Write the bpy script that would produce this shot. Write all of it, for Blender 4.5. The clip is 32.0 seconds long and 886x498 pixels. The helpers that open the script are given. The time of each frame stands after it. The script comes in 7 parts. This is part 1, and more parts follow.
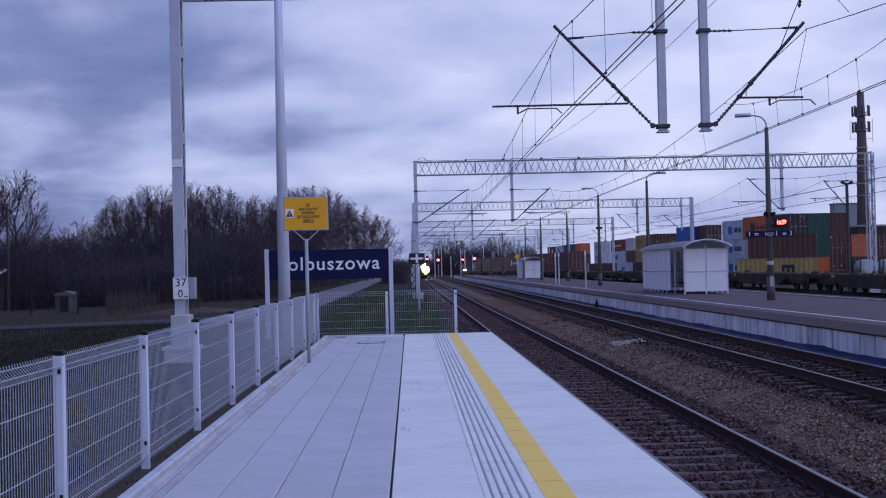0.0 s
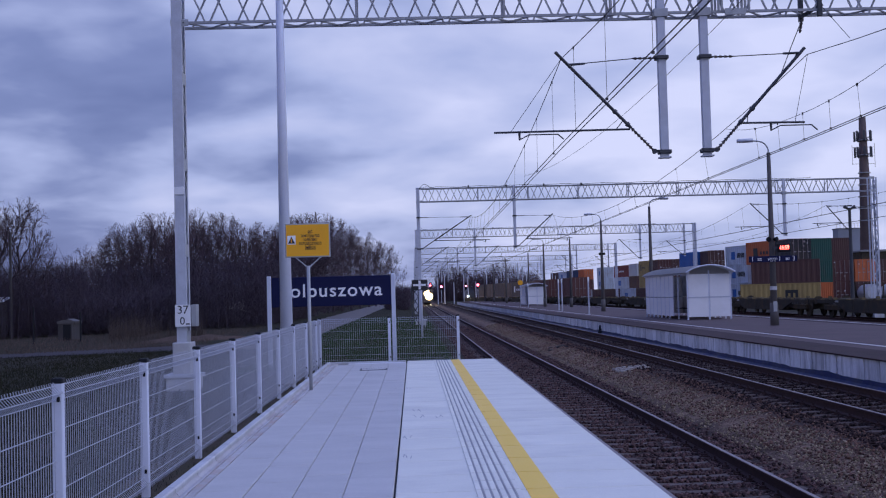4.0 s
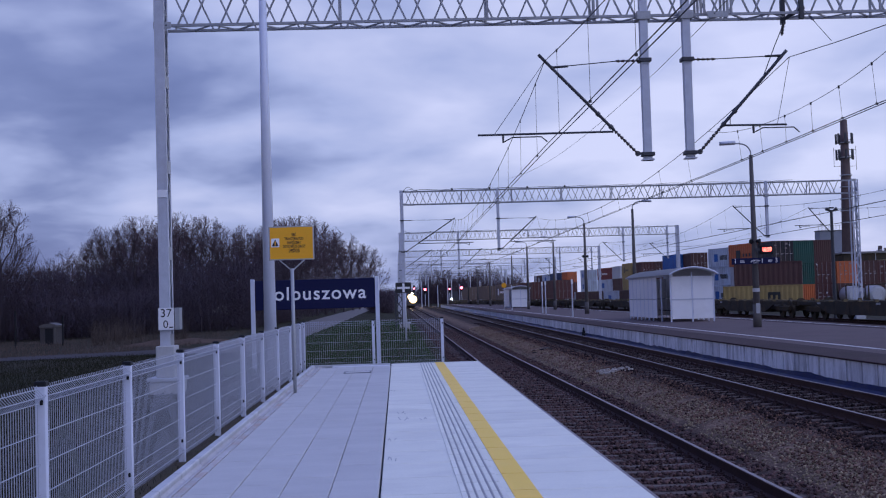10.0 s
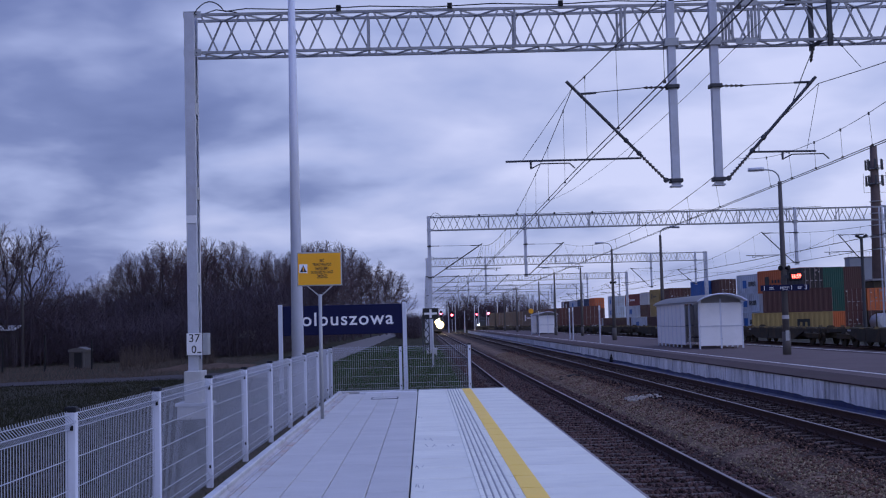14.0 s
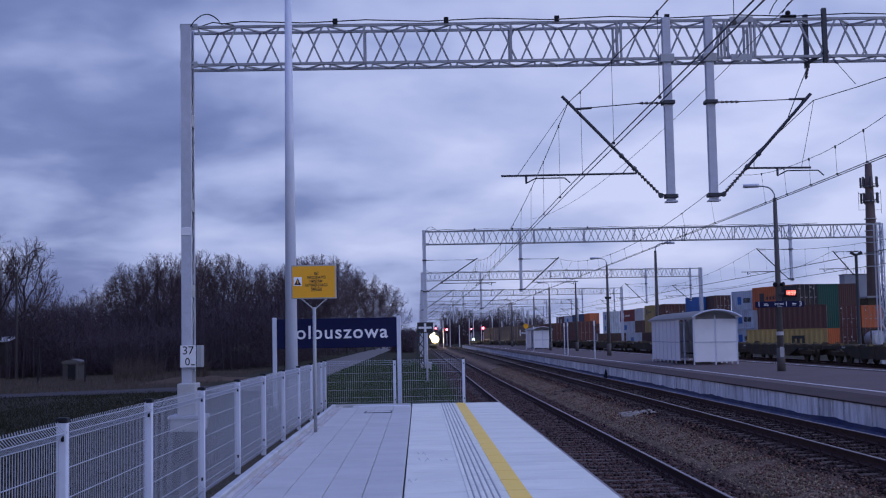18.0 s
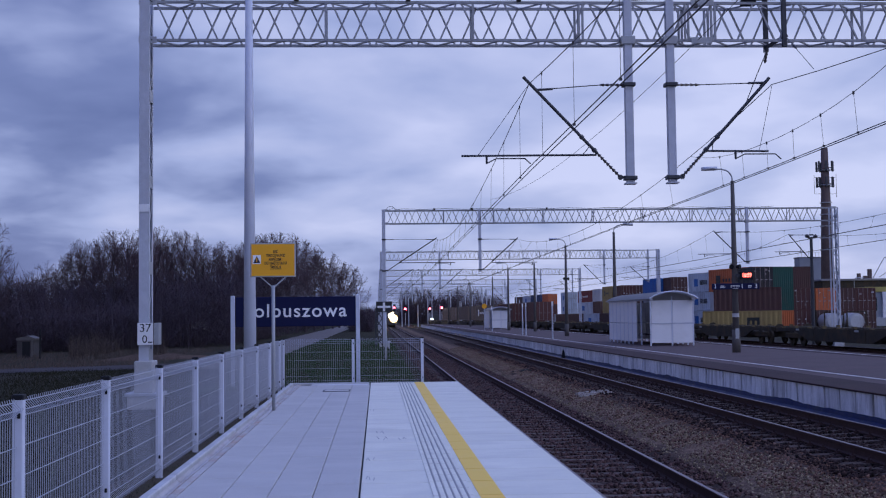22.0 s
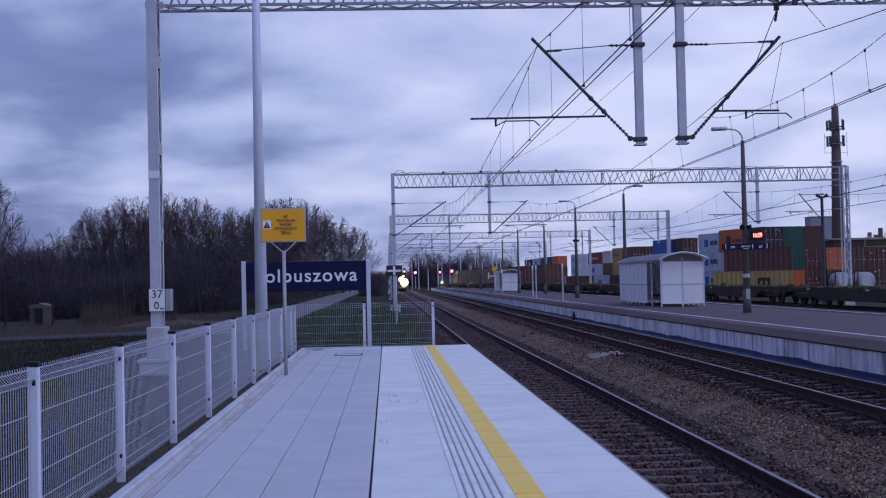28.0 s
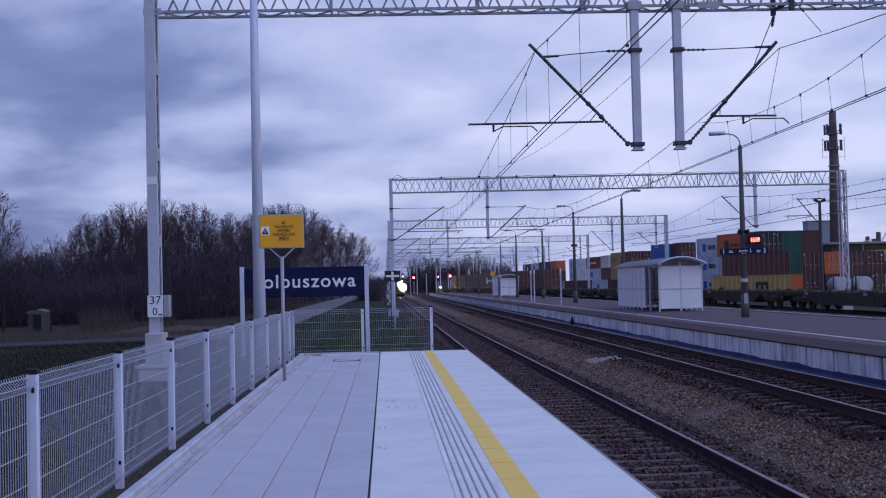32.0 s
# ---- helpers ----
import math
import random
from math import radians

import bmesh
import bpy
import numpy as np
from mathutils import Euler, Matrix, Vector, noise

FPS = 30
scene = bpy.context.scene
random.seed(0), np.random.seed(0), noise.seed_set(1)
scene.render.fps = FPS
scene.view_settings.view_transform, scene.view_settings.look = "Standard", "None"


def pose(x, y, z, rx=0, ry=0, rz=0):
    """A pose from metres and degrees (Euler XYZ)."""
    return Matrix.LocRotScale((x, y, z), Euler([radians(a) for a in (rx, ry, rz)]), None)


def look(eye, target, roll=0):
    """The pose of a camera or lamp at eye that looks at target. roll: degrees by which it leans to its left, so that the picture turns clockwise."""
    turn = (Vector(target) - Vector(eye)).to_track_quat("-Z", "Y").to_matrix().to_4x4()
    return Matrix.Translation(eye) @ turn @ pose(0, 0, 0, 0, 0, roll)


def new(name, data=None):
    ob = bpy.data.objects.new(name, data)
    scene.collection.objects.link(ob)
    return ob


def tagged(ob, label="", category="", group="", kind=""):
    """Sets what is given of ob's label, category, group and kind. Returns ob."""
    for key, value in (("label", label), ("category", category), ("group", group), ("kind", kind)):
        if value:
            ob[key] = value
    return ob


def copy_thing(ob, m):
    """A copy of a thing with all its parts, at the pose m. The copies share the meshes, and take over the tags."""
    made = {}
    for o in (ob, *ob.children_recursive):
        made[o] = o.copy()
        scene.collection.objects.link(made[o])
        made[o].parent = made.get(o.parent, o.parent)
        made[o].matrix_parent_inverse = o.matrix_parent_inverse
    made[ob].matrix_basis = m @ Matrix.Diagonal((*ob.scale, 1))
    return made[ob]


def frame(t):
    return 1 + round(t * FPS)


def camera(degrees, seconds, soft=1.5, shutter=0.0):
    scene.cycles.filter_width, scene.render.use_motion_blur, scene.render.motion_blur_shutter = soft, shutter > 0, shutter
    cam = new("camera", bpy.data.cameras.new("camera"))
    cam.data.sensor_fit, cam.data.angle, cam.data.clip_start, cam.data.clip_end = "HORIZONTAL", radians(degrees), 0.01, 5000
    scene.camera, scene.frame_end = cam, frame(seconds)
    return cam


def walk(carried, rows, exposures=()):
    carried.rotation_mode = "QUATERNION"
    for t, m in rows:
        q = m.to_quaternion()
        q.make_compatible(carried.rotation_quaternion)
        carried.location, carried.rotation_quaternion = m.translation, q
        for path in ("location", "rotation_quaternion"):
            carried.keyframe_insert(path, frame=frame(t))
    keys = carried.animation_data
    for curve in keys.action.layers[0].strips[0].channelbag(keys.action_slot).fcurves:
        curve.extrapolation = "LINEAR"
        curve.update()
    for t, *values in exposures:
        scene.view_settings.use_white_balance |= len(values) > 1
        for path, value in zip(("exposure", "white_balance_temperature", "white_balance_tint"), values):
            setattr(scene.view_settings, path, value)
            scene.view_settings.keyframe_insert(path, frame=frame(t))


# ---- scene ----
# camera: held by hand on the platform, eye about 1.56 m above the slabs
# rows: seconds, x, y, z, pitch, roll, yaw
PATH = [
    (0, -0.006, -0.034, 1.562, 0.917, 1.352, -1.566),
    (0.5, -0.004, -0.050, 1.562, 1.161, 1.698, -1.111),
    (1, -0.005, -0.031, 1.569, 1.125, 1.962, -1.013),
    (1.5, -0.005, -0.035, 1.560, 1.199, 1.890, -1.263),
    (2, -0.006, -0.031, 1.563, 1.362, 1.711, -1.204),
    (2.5, -0.004, -0.055, 1.562, 2.182, 1.604, -1.519),
    (4.5, 0.013, 0.002, 1.554, 2.167, 1.578, -1.366),
    (5, 0.009, 0.001, 1.549, 1.877, 1.712, -1.438),
    (5.5, 0.006, 0.004, 1.553, 2.376, 1.319, -1.610),
    (6, 0.001, -0.007, 1.553, 1.769, 1.350, -0.420),
    (6.5, -0.003, 0.014, 1.554, 1.854, 1.139, -0.826),
    (7, -0.003, 0.005, 1.552, 1.636, 0.946, -1.368),
    (7.5, 0.003, 0.004, 1.547, 1.380, 1.021, -1.937),
    (8, 0.005, 0.006, 1.552, 1.894, 1.337, -1.739),
    (8.5, 0.002, -0.006, 1.550, 1.889, 1.335, -1.405),
    (9, 0.000, -0.000, 1.560, 2.290, 1.610, -1.490),
    (9.5, 0.008, -0.027, 1.555, 2.186, 1.275, -1.866),
    (10, 0.004, -0.008, 1.550, 2.295, 1.710, -2.188),
    (10.5, 0.010, -0.022, 1.556, 2.463, 1.686, -2.249),
    (11, 0.005, -0.009, 1.552, 2.317, 1.668, -2.440),
    (11.5, 0.006, -0.018, 1.561, 2.841, 1.522, -2.131),
    (12, 0.010, -0.035, 1.562, 2.964, 1.520, -2.202),
    (12.5, 0.002, -0.023, 1.558, 2.994, 1.488, -2.365),
    (13, 0.006, -0.022, 1.559, 2.897, 1.715, -1.776),
    (13.5, -0.000, -0.028, 1.561, 3.006, 1.684, -1.381),
    (14, -0.007, -0.014, 1.564, 3.538, 1.493, -0.916),
    (14.5, -0.003, -0.015, 1.559, 3.284, 1.500, -1.054),
    (16.5, 0.001, -0.003, 1.562, 3.365, 1.626, -1.041),
    (17, 0.001, -0.014, 1.549, 3.772, 1.375, -1.050),
    (17.5, -0.019, -0.041, 1.550, 4.013, 1.057, -1.390),
    (18, 0.004, -0.006, 1.553, 4.216, 1.110, -1.162),
    (18.5, 0.008, 0.017, 1.548, 4.316, 1.135, -1.144),
    (19, 0.002, 0.015, 1.559, 4.604, 0.743, -1.375),
    (19.5, 0.001, -0.005, 1.562, 4.882, 0.829, -1.271),
    (20, 0.002, 0.016, 1.553, 4.689, 0.816, -1.072),
    (20.5, -0.004, 0.014, 1.562, 4.559, 0.877, -1.340),
    (21, 0.002, 0.012, 1.552, 3.445, 0.838, -1.452),
    (21.5, 0.005, 0.015, 1.552, 2.542, 0.947, -2.280),
    (22, -0.009, -0.014, 1.551, 3.217, 0.691, -3.131),
    (22.5, -0.007, 0.021, 1.550, 3.249, 0.959, -2.027),
    (23, -0.003, 0.017, 1.554, 3.300, 1.450, -2.039),
    (23.5, -0.004, 0.000, 1.557, 3.299, 1.640, -2.271),
    (24, 0.005, -0.013, 1.548, 2.832, 1.898, -1.904),
    (24.5, 0.009, 0.007, 1.553, 3.336, 1.495, -2.553),
    (25, -0.002, -0.004, 1.558, 3.271, 1.432, -2.421),
    (25.5, -0.000, 0.026, 1.557, 2.620, 1.581, -1.906),
    (27.5, -0.010, -0.009, 1.562, 1.605, 1.391, -2.621),
    (28, -0.018, -0.006, 1.553, 1.486, 1.277, -2.651),
    (28.5, -0.011, -0.009, 1.560, 1.836, 1.215, -3.233),
    (29, -0.019, -0.039, 1.552, 1.894, 1.192, -3.436),
    (29.5, -0.013, -0.035, 1.549, 2.062, 1.331, -2.807),
    (30, -0.016, -0.026, 1.547, 1.956, 1.485, -1.999),
    (30.5, -0.013, -0.030, 1.538, 2.300, 1.420, -1.995),
    (31, -0.013, -0.019, 1.556, 1.929, 1.463, -2.800),
    (31.5, -0.016, -0.031, 1.551, 2.004, 1.662, -2.800),
    (32, -0.015, -0.035, 1.565, 1.716, 1.395, -2.730),
]
cam = camera(40.3, 32.0, soft=1.15)
EXPOSURES = [(0.0, 0.03, 6560, 10.5), (8.0, 0.01, 6520, 10.5), (13.0, -0.03, 6450, 10.5), (17.0, -0.09, 6380, 10.2), (19.5, -0.11, 6300, 10), (23.0, -0.08, 6400, 10), (28.0, 0.0, 6480, 10), (32.0, 0.0, 6480, 10)]
walk(cam, [(t, pose(x, y, z, 90 + p, r, w)) for t, x, y, z, p, r, w in PATH], EXPOSURES)

# ---- world and light: overcast dusk ----
world = bpy.data.worlds.new("overcast_sky")
scene.world = world
world.use_nodes = True
wn, wl = world.node_tree.nodes, world.node_tree.links
wn.clear()


def wnode(kind, **props):
    n = wn.new(kind)
    for k, v in props.items():
        if k == "op":
            n.operation = v
        elif k == "ins":
            for i, x in v.items():
                n.inputs[i].default_value = x
    return n


SUN_EL, SUN_ROT = radians(16), radians(250)
CLOUD_SHIFT = (3.1, 1.7, 0.0)
w_out = wnode("ShaderNodeOutputWorld")
w_bg = wnode("ShaderNodeBackground")
w_tc = wnode("ShaderNodeTexCoord")
w_sep = wnode("ShaderNodeSeparateXYZ")
wl.new(w_tc.outputs["Generated"], w_sep.inputs[0])
# a broken cloud layer lying flat overhead: the view direction meets it at (x, y) / height
w_h = wnode("ShaderNodeMath", op="MAXIMUM", ins={1: 0.0})
wl.new(w_sep.outputs[2], w_h.inputs[0])
w_hh = wnode("ShaderNodeMath", op="ADD", ins={1: 0.24})
wl.new(w_h.outputs[0], w_hh.inputs[0])
w_flat = wnode("ShaderNodeCombineXYZ")
for axis in (0, 1):
    w_div = wnode("ShaderNodeMath", op="DIVIDE")
    wl.new(w_sep.outputs[axis], w_div.inputs[0])
    wl.new(w_hh.outputs[0], w_div.inputs[1])
    wl.new(w_div.outputs[0], w_flat.inputs[axis])
w_map = wnode("ShaderNodeMapping")
w_map.inputs["Location"].default_value = CLOUD_SHIFT
wl.new(w_flat.outputs[0], w_map.inputs[0])


def cloud_noise(scale, detail, rough, warp, gain):
    n = wnode("ShaderNodeTexNoise")
    n.inputs["Scale"].default_value, n.inputs["Detail"].default_value = scale, detail
    n.inputs["Roughness"].default_value, n.inputs["Distortion"].default_value = rough, warp
    wl.new(w_map.outputs[0], n.inputs["Vector"])
    m = wnode("ShaderNodeMath", op="MULTIPLY_ADD", ins={1: gain, 2: -0.5 * gain})
    wl.new(n.outputs[0], m.inputs[0])
    return m.outputs[0]


def cloud_step(axis, a, b, c, d):
    m = wnode("ShaderNodeMapRange", ins={1: a, 2: b, 3: c, 4: d})
    m.interpolation_type = "SMOOTHSTEP"
    wl.new(w_sep.outputs[axis], m.inputs[0])
    return m.outputs[0]


def combine(op, p, q):
    m = wnode("ShaderNodeMath", op=op)
    wl.new(p, m.inputs[0])
    wl.new(q, m.inputs[1])
    return m.outputs[0]


# heavier in the west and overhead, thinner in the east
w_add = combine("ADD", cloud_noise(2.6, 4.0, 0.42, 0.2, 0.85), cloud_noise(9.0, 3.0, 0.45, 0.3, 0.14))
w_add = combine("ADD", w_add, cloud_step(0, -0.30, 0.25, 0.435, 0.69))
w_add = combine("ADD", w_add, cloud_step(2, 0.17, 0.32, 0.0, -0.09))
w_add = combine("ADD", w_add, cloud_step(2, 0.0, 0.12, -0.12, 0.0))
w_add = combine("ADD", w_add, combine("MULTIPLY", cloud_step(0, -0.30, -0.04, 1.0, 0.0), cloud_step(2, 0.10, 0.19, 0.0, -0.14)))
w_ramp = wnode("ShaderNodeValToRGB")
cr = w_ramp.color_ramp
cr.elements[0].position, cr.elements[0].color = 0.16, (0.105, 0.14, 0.35, 1)
cr.elements[1].position, cr.elements[1].color = 0.76, (0.61, 0.645, 0.93, 1)
e = cr.elements.new(0.50)
e.color = (0.36, 0.42, 0.72, 1)
e = cr.elements.new(0.34)
e.color = (0.175, 0.22, 0.47, 1)
wl.new(w_add, w_ramp.inputs[0])
# the sky overhead is brighter than the band near the horizon
w_up = wnode("ShaderNodeMapRange")
w_up.inputs[1].default_value, w_up.inputs[2].default_value = 0.30, 0.8
w_up.inputs[3].default_value, w_up.inputs[4].default_value = 1.0, 1.45
wl.new(w_sep.outputs[2], w_up.inputs[0])
w_mul = wnode("ShaderNodeVectorMath", op="SCALE")
wl.new(w_ramp.outputs[0], w_mul.inputs[0])
wl.new(w_up.outputs[0], w_mul.inputs["Scale"])
w_sky = wnode("ShaderNodeTexSky")
w_sky.sky_type, w_sky.sun_disc = "NISHITA", False
w_sky.sun_elevation, w_sky.sun_rotation = SUN_EL, SUN_ROT
w_sk = wnode("ShaderNodeVectorMath", op="SCALE", ins={"Scale": 0.012})
wl.new(w_sky.outputs[0], w_sk.inputs[0])
w_sum = wnode("ShaderNodeVectorMath", op="ADD")
# higher up the dusk sky is a deeper blue
w_tint = wnode("ShaderNodeMix")
w_tint.data_type, w_tint.blend_type = "RGBA", "MULTIPLY"
w_tint.inputs["B"].default_value = (0.70, 0.83, 1.16, 1)
w_tf = wnode("ShaderNodeMapRange")
w_tf.inputs[1].default_value, w_tf.inputs[2].default_value = 0.28, 0.6
wl.new(w_sep.outputs[2], w_tf.inputs[0])
wl.new(w_tf.outputs[0], w_tint.inputs["Factor"])
wl.new(w_mul.outputs[0], w_tint.inputs["A"])
wl.new(w_tint.outputs["Result"], w_sum.inputs[0])
wl.new(w_sk.outputs[0], w_sum.inputs[1])
wl.new(w_sum.outputs[0], w_bg.inputs[0])
w_bg.inputs[1].default_value = 1.0
wl.new(w_bg.outputs[0], w_out.inputs[0])

sun = new("sun", bpy.data.lights.new("sun", "SUN"))
sun.data.energy, sun.data.angle, sun.data.color = 0.35, radians(35), (1.0, 0.95, 0.92)
sun.matrix_world = look((0, 0, 50), (-30, 22, 20))


# ---- materials ----
def material(name, base, rough=0.7, metal=0.0, vary=0.25, scale=3.0, fine=40.0, bump=0.15, dirt=None, dirt_amount=0.45,
             dirt_scale=0.8, random_tint=0.0, stretch=(1, 1, 1), spec=0.5, bump_dist=0.01):
    """Two scales of variation, optional stains and relief."""
    m = bpy.data.materials.new(name)
    m.use_nodes = True
    n, l = m.node_tree.nodes, m.node_tree.links
    b = n["Principled BSDF"]
    tc = n.new("ShaderNodeTexCoord")
    mp = n.new("ShaderNodeMapping")
    mp.inputs["Scale"].default_value = stretch
    l.new(tc.outputs["Object"], mp.inputs[0])
    geo = n.new("ShaderNodeNewGeometry")
    info = n.new("ShaderNodeObjectInfo")
    # every piece takes its own stretch of the pattern
    shift = n.new("ShaderNodeVectorMath")
    shift.operation = "SCALE"
    shift.inputs[0].default_value = (37.0, 53.0, 11.0)
    l.new(info.outputs["Random"], shift.inputs["Scale"])
    place = n.new("ShaderNodeVectorMath")
    l.new(mp.outputs[0], place.inputs[0])
    l.new(shift.outputs[0], place.inputs[1])
    coarse = n.new("ShaderNodeTexNoise")
    coarse.inputs["Scale"].default_value, coarse.inputs["Detail"].default_value = scale, 5
    finen = n.new("ShaderNodeTexNoise")
    finen.inputs["Scale"].default_value, finen.inputs["Detail"].default_value = fine, 3
    for t in (coarse, finen):
        l.new(place.outputs[0], t.inputs["Vector"])
    mixv = n.new("ShaderNodeMath")
    mixv.operation = "ADD"
    l.new(coarse.outputs[0], mixv.inputs[0])
    l.new(finen.outputs[0], mixv.inputs[1])
    mr = n.new("ShaderNodeMapRange")
    mr.inputs[1].default_value, mr.inputs[2].default_value = 0.6, 1.4
    mr.inputs[3].default_value, mr.inputs[4].default_value = 1 - vary, 1 + vary
    l.new(mixv.outputs[0], mr.inputs[0])
    value = mr.outputs[0]
    if random_tint:
        rr = n.new("ShaderNodeMapRange")
        rr.inputs[3].default_value, rr.inputs[4].default_value = 1 - random_tint, 1 + random_tint
        l.new(info.outputs["Random"], rr.inputs[0])
        ri = n.new("ShaderNodeMapRange")
        ri.inputs[3].default_value, ri.inputs[4].default_value = 1 - random_tint, 1 + random_tint
        l.new(geo.outputs["Random Per Island"], ri.inputs[0])
        mm = n.new("ShaderNodeMath")
        mm.operation = "MULTIPLY"
        l.new(rr.outputs[0], mm.inputs[0])
        l.new(value, mm.inputs[1])
        m2 = n.new("ShaderNodeMath")
        m2.operation = "MULTIPLY"
        l.new(ri.outputs[0], m2.inputs[0])
        l.new(mm.outputs[0], m2.inputs[1])
        value = m2.outputs[0]
    col = n.new("ShaderNodeVectorMath")
    col.operation = "SCALE"
    col.inputs[0].default_value = base[:3]
    l.new(value, col.inputs["Scale"])
    colour = col.outputs[0]
    if dirt:
        dn = n.new("ShaderNodeTexNoise")
        dn.inputs["Scale"].default_value, dn.inputs["Detail"].default_value = dirt_scale, 8
        dn.inputs["Roughness"].default_value = 0.65
        l.new(place.outputs[0], dn.inputs["Vector"])
        dr = n.new("ShaderNodeMapRange")
        dr.inputs[1].default_value, dr.inputs[2].default_value = 0.48, 0.68
        dr.inputs[4].default_value = dirt_amount
        l.new(dn.outputs[0], dr.inputs[0])
        mx = n.new("ShaderNodeMix")
        mx.data_type = "RGBA"
        l.new(dr.outputs[0], mx.inputs["Factor"])
        l.new(colour, mx.inputs["A"])
        mx.inputs["B"].default_value = (*dirt, 1)
        colour = mx.outputs["Result"]
    l.new(colour, b.inputs["Base Color"])
    b.inputs["Metallic"].default_value = metal
    b.inputs["Specular IOR Level"].default_value = spec
    rg = n.new("ShaderNodeMapRange")
    rg.inputs[3].default_value, rg.inputs[4].default_value = max(0.05, rough - 0.12), min(1, rough + 0.12)
    l.new(coarse.outputs[0], rg.inputs[0])
    l.new(rg.outputs[0], b.inputs["Roughness"])
    if bump:
        bp = n.new("ShaderNodeBump")
        bp.inputs["Strength"].default_value, bp.inputs["Distance"].default_value = bump, bump_dist
        l.new(finen.outputs[0], bp.inputs["Height"])
        l.new(bp.outputs[0], b.inputs["Normal"])
    return m


def glow(name, colour, strength):
    m = bpy.data.materials.new(name)
    m.use_nodes = True
    b = m.node_tree.nodes["Principled BSDF"]
    b.inputs["Base Color"].default_value = (0.02, 0.02, 0.02, 1)
    b.inputs["Emission Color"].default_value = (*colour, 1)
    b.inputs["Emission Strength"].default_value = strength
    return m


M_SLAB = material("pale_concrete_slab", (0.80, 0.77, 0.645), 0.75, vary=0.10, scale=1.6, fine=70, bump=0.2, dirt=(0.60, 0.57, 0.50), dirt_amount=0.45, dirt_scale=0.9, random_tint=0.025, stretch=(0.9, 1.5, 1), spec=0.35)
M_PLATCORE = material("dark_joint_mortar", (0.075, 0.075, 0.08), 0.95, vary=0.3, scale=6)
M_SLABLEFT = material("grey_paving_slab", (0.555, 0.528, 0.485), 0.75, vary=0.11, scale=1.4, fine=70, bump=0.15, dirt=(0.44, 0.42, 0.39), dirt_amount=0.4, dirt_scale=0.9, random_tint=0.03, stretch=(0.9, 1.6, 1), spec=0.35)
M_GUTTER = material("stained_gutter_stone", (0.49, 0.465, 0.45), 0.75, vary=0.15, scale=4, fine=50, dirt=(0.33, 0.235, 0.17), dirt_amount=0.7, dirt_scale=1.3, stretch=(2.5, 0.6, 1), random_tint=0.05)
M_STAINED = material("rust_stained_concrete", (0.54, 0.51, 0.48), 0.8, vary=0.2, scale=5, fine=40, dirt=(0.46, 0.29, 0.2), dirt_amount=0.75, dirt_scale=1.8, stretch=(1, 0.8, 1), random_tint=0.1)
M_TRUSS = material("grey_painted_truss", (0.36, 0.365, 0.38), 0.55, 0.3, vary=0.12, scale=5, fine=60, bump=0.03, dirt=(0.2, 0.19, 0.185), dirt_amount=0.3)
M_FENCEWIRE = material("white_coated_wire", (0.43, 0.45, 0.51), 0.5, vary=0.05, scale=4, bump=0)
M_KERB = material("concrete_kerb", (0.52, 0.52, 0.52), 0.8, vary=0.12, scale=3, dirt=(0.33, 0.31, 0.29), dirt_amount=0.5, dirt_scale=2, random_tint=0.05)
M_RIBBED = material("groove_grey", (0.34, 0.325, 0.31), 0.9, vary=0.25, scale=4, fine=50, bump=0.1)
M_SCUFF = material("faint_scuff", (0.42, 0.40, 0.37), 0.8, vary=0.2, scale=20)
M_KERBPALE = material("fresh_pale_mortar", (0.66, 0.65, 0.64), 0.8, vary=0.1, scale=4)
M_RUBBLE = material("dusty_concrete_fragment", (0.30, 0.27, 0.24), 0.9, vary=0.3, scale=8, random_tint=0.3, spec=0.15)
M_YELLOW = material("yellow_line_paint", (1.0, 0.62, 0.065), 0.55, vary=0.02, scale=3, fine=80, dirt=(0.85, 0.58, 0.14), dirt_amount=0.15, dirt_scale=3)
M_WHITE = material("white_powder_coat", (0.66, 0.69, 0.78), 0.4, vary=0.05, scale=4, fine=30, bump=0.03, dirt=(0.5, 0.5, 0.48), dirt_amount=0.25)
M_GALV = material("galvanised_steel", (0.56, 0.58, 0.64), 0.5, 0.1, vary=0.12, scale=6, fine=60, bump=0.04, dirt=(0.4, 0.39, 0.38), dirt_amount=0.3)
M_GALVD = material("weathered_grey_steel", (0.42, 0.43, 0.44), 0.55, 0.35, vary=0.15, scale=5, fine=60, bump=0.04, dirt=(0.3, 0.29, 0.28), dirt_amount=0.35)
M_BLACK = material("black_plastic", (0.018, 0.018, 0.02), 0.6, vary=0.15, bump=0.03, spec=0.15)
M_DARKSTEEL = material("dark_painted_steel", (0.06, 0.062, 0.07), 0.55, 0.3, vary=0.2, scale=8, bump=0.05)
M_INSUL = material("brown_insulator_glaze", (0.045, 0.03, 0.028), 0.3, vary=0.2, bump=0.02)
M_WIRE = material("copper_wire", (0.075, 0.07, 0.07), 0.55, 0.4, vary=0.15, bump=0)
M_NAVY = material("navy_sign_enamel", (0.007, 0.009, 0.052), 0.5, vary=0.08, scale=2, bump=0.01, spec=0.2)
M_SIGNWHITE = material("white_sign_paint", (0.9, 0.9, 0.9), 0.5, vary=0.04, bump=0)
M_SIGNYEL = material("yellow_sign_enamel", (0.95, 0.44, 0.010), 0.4, vary=0.05, scale=3, bump=0.01)
M_SIGNBLK = material("black_sign_paint", (0.02, 0.02, 0.02), 0.5, vary=0.1, bump=0)
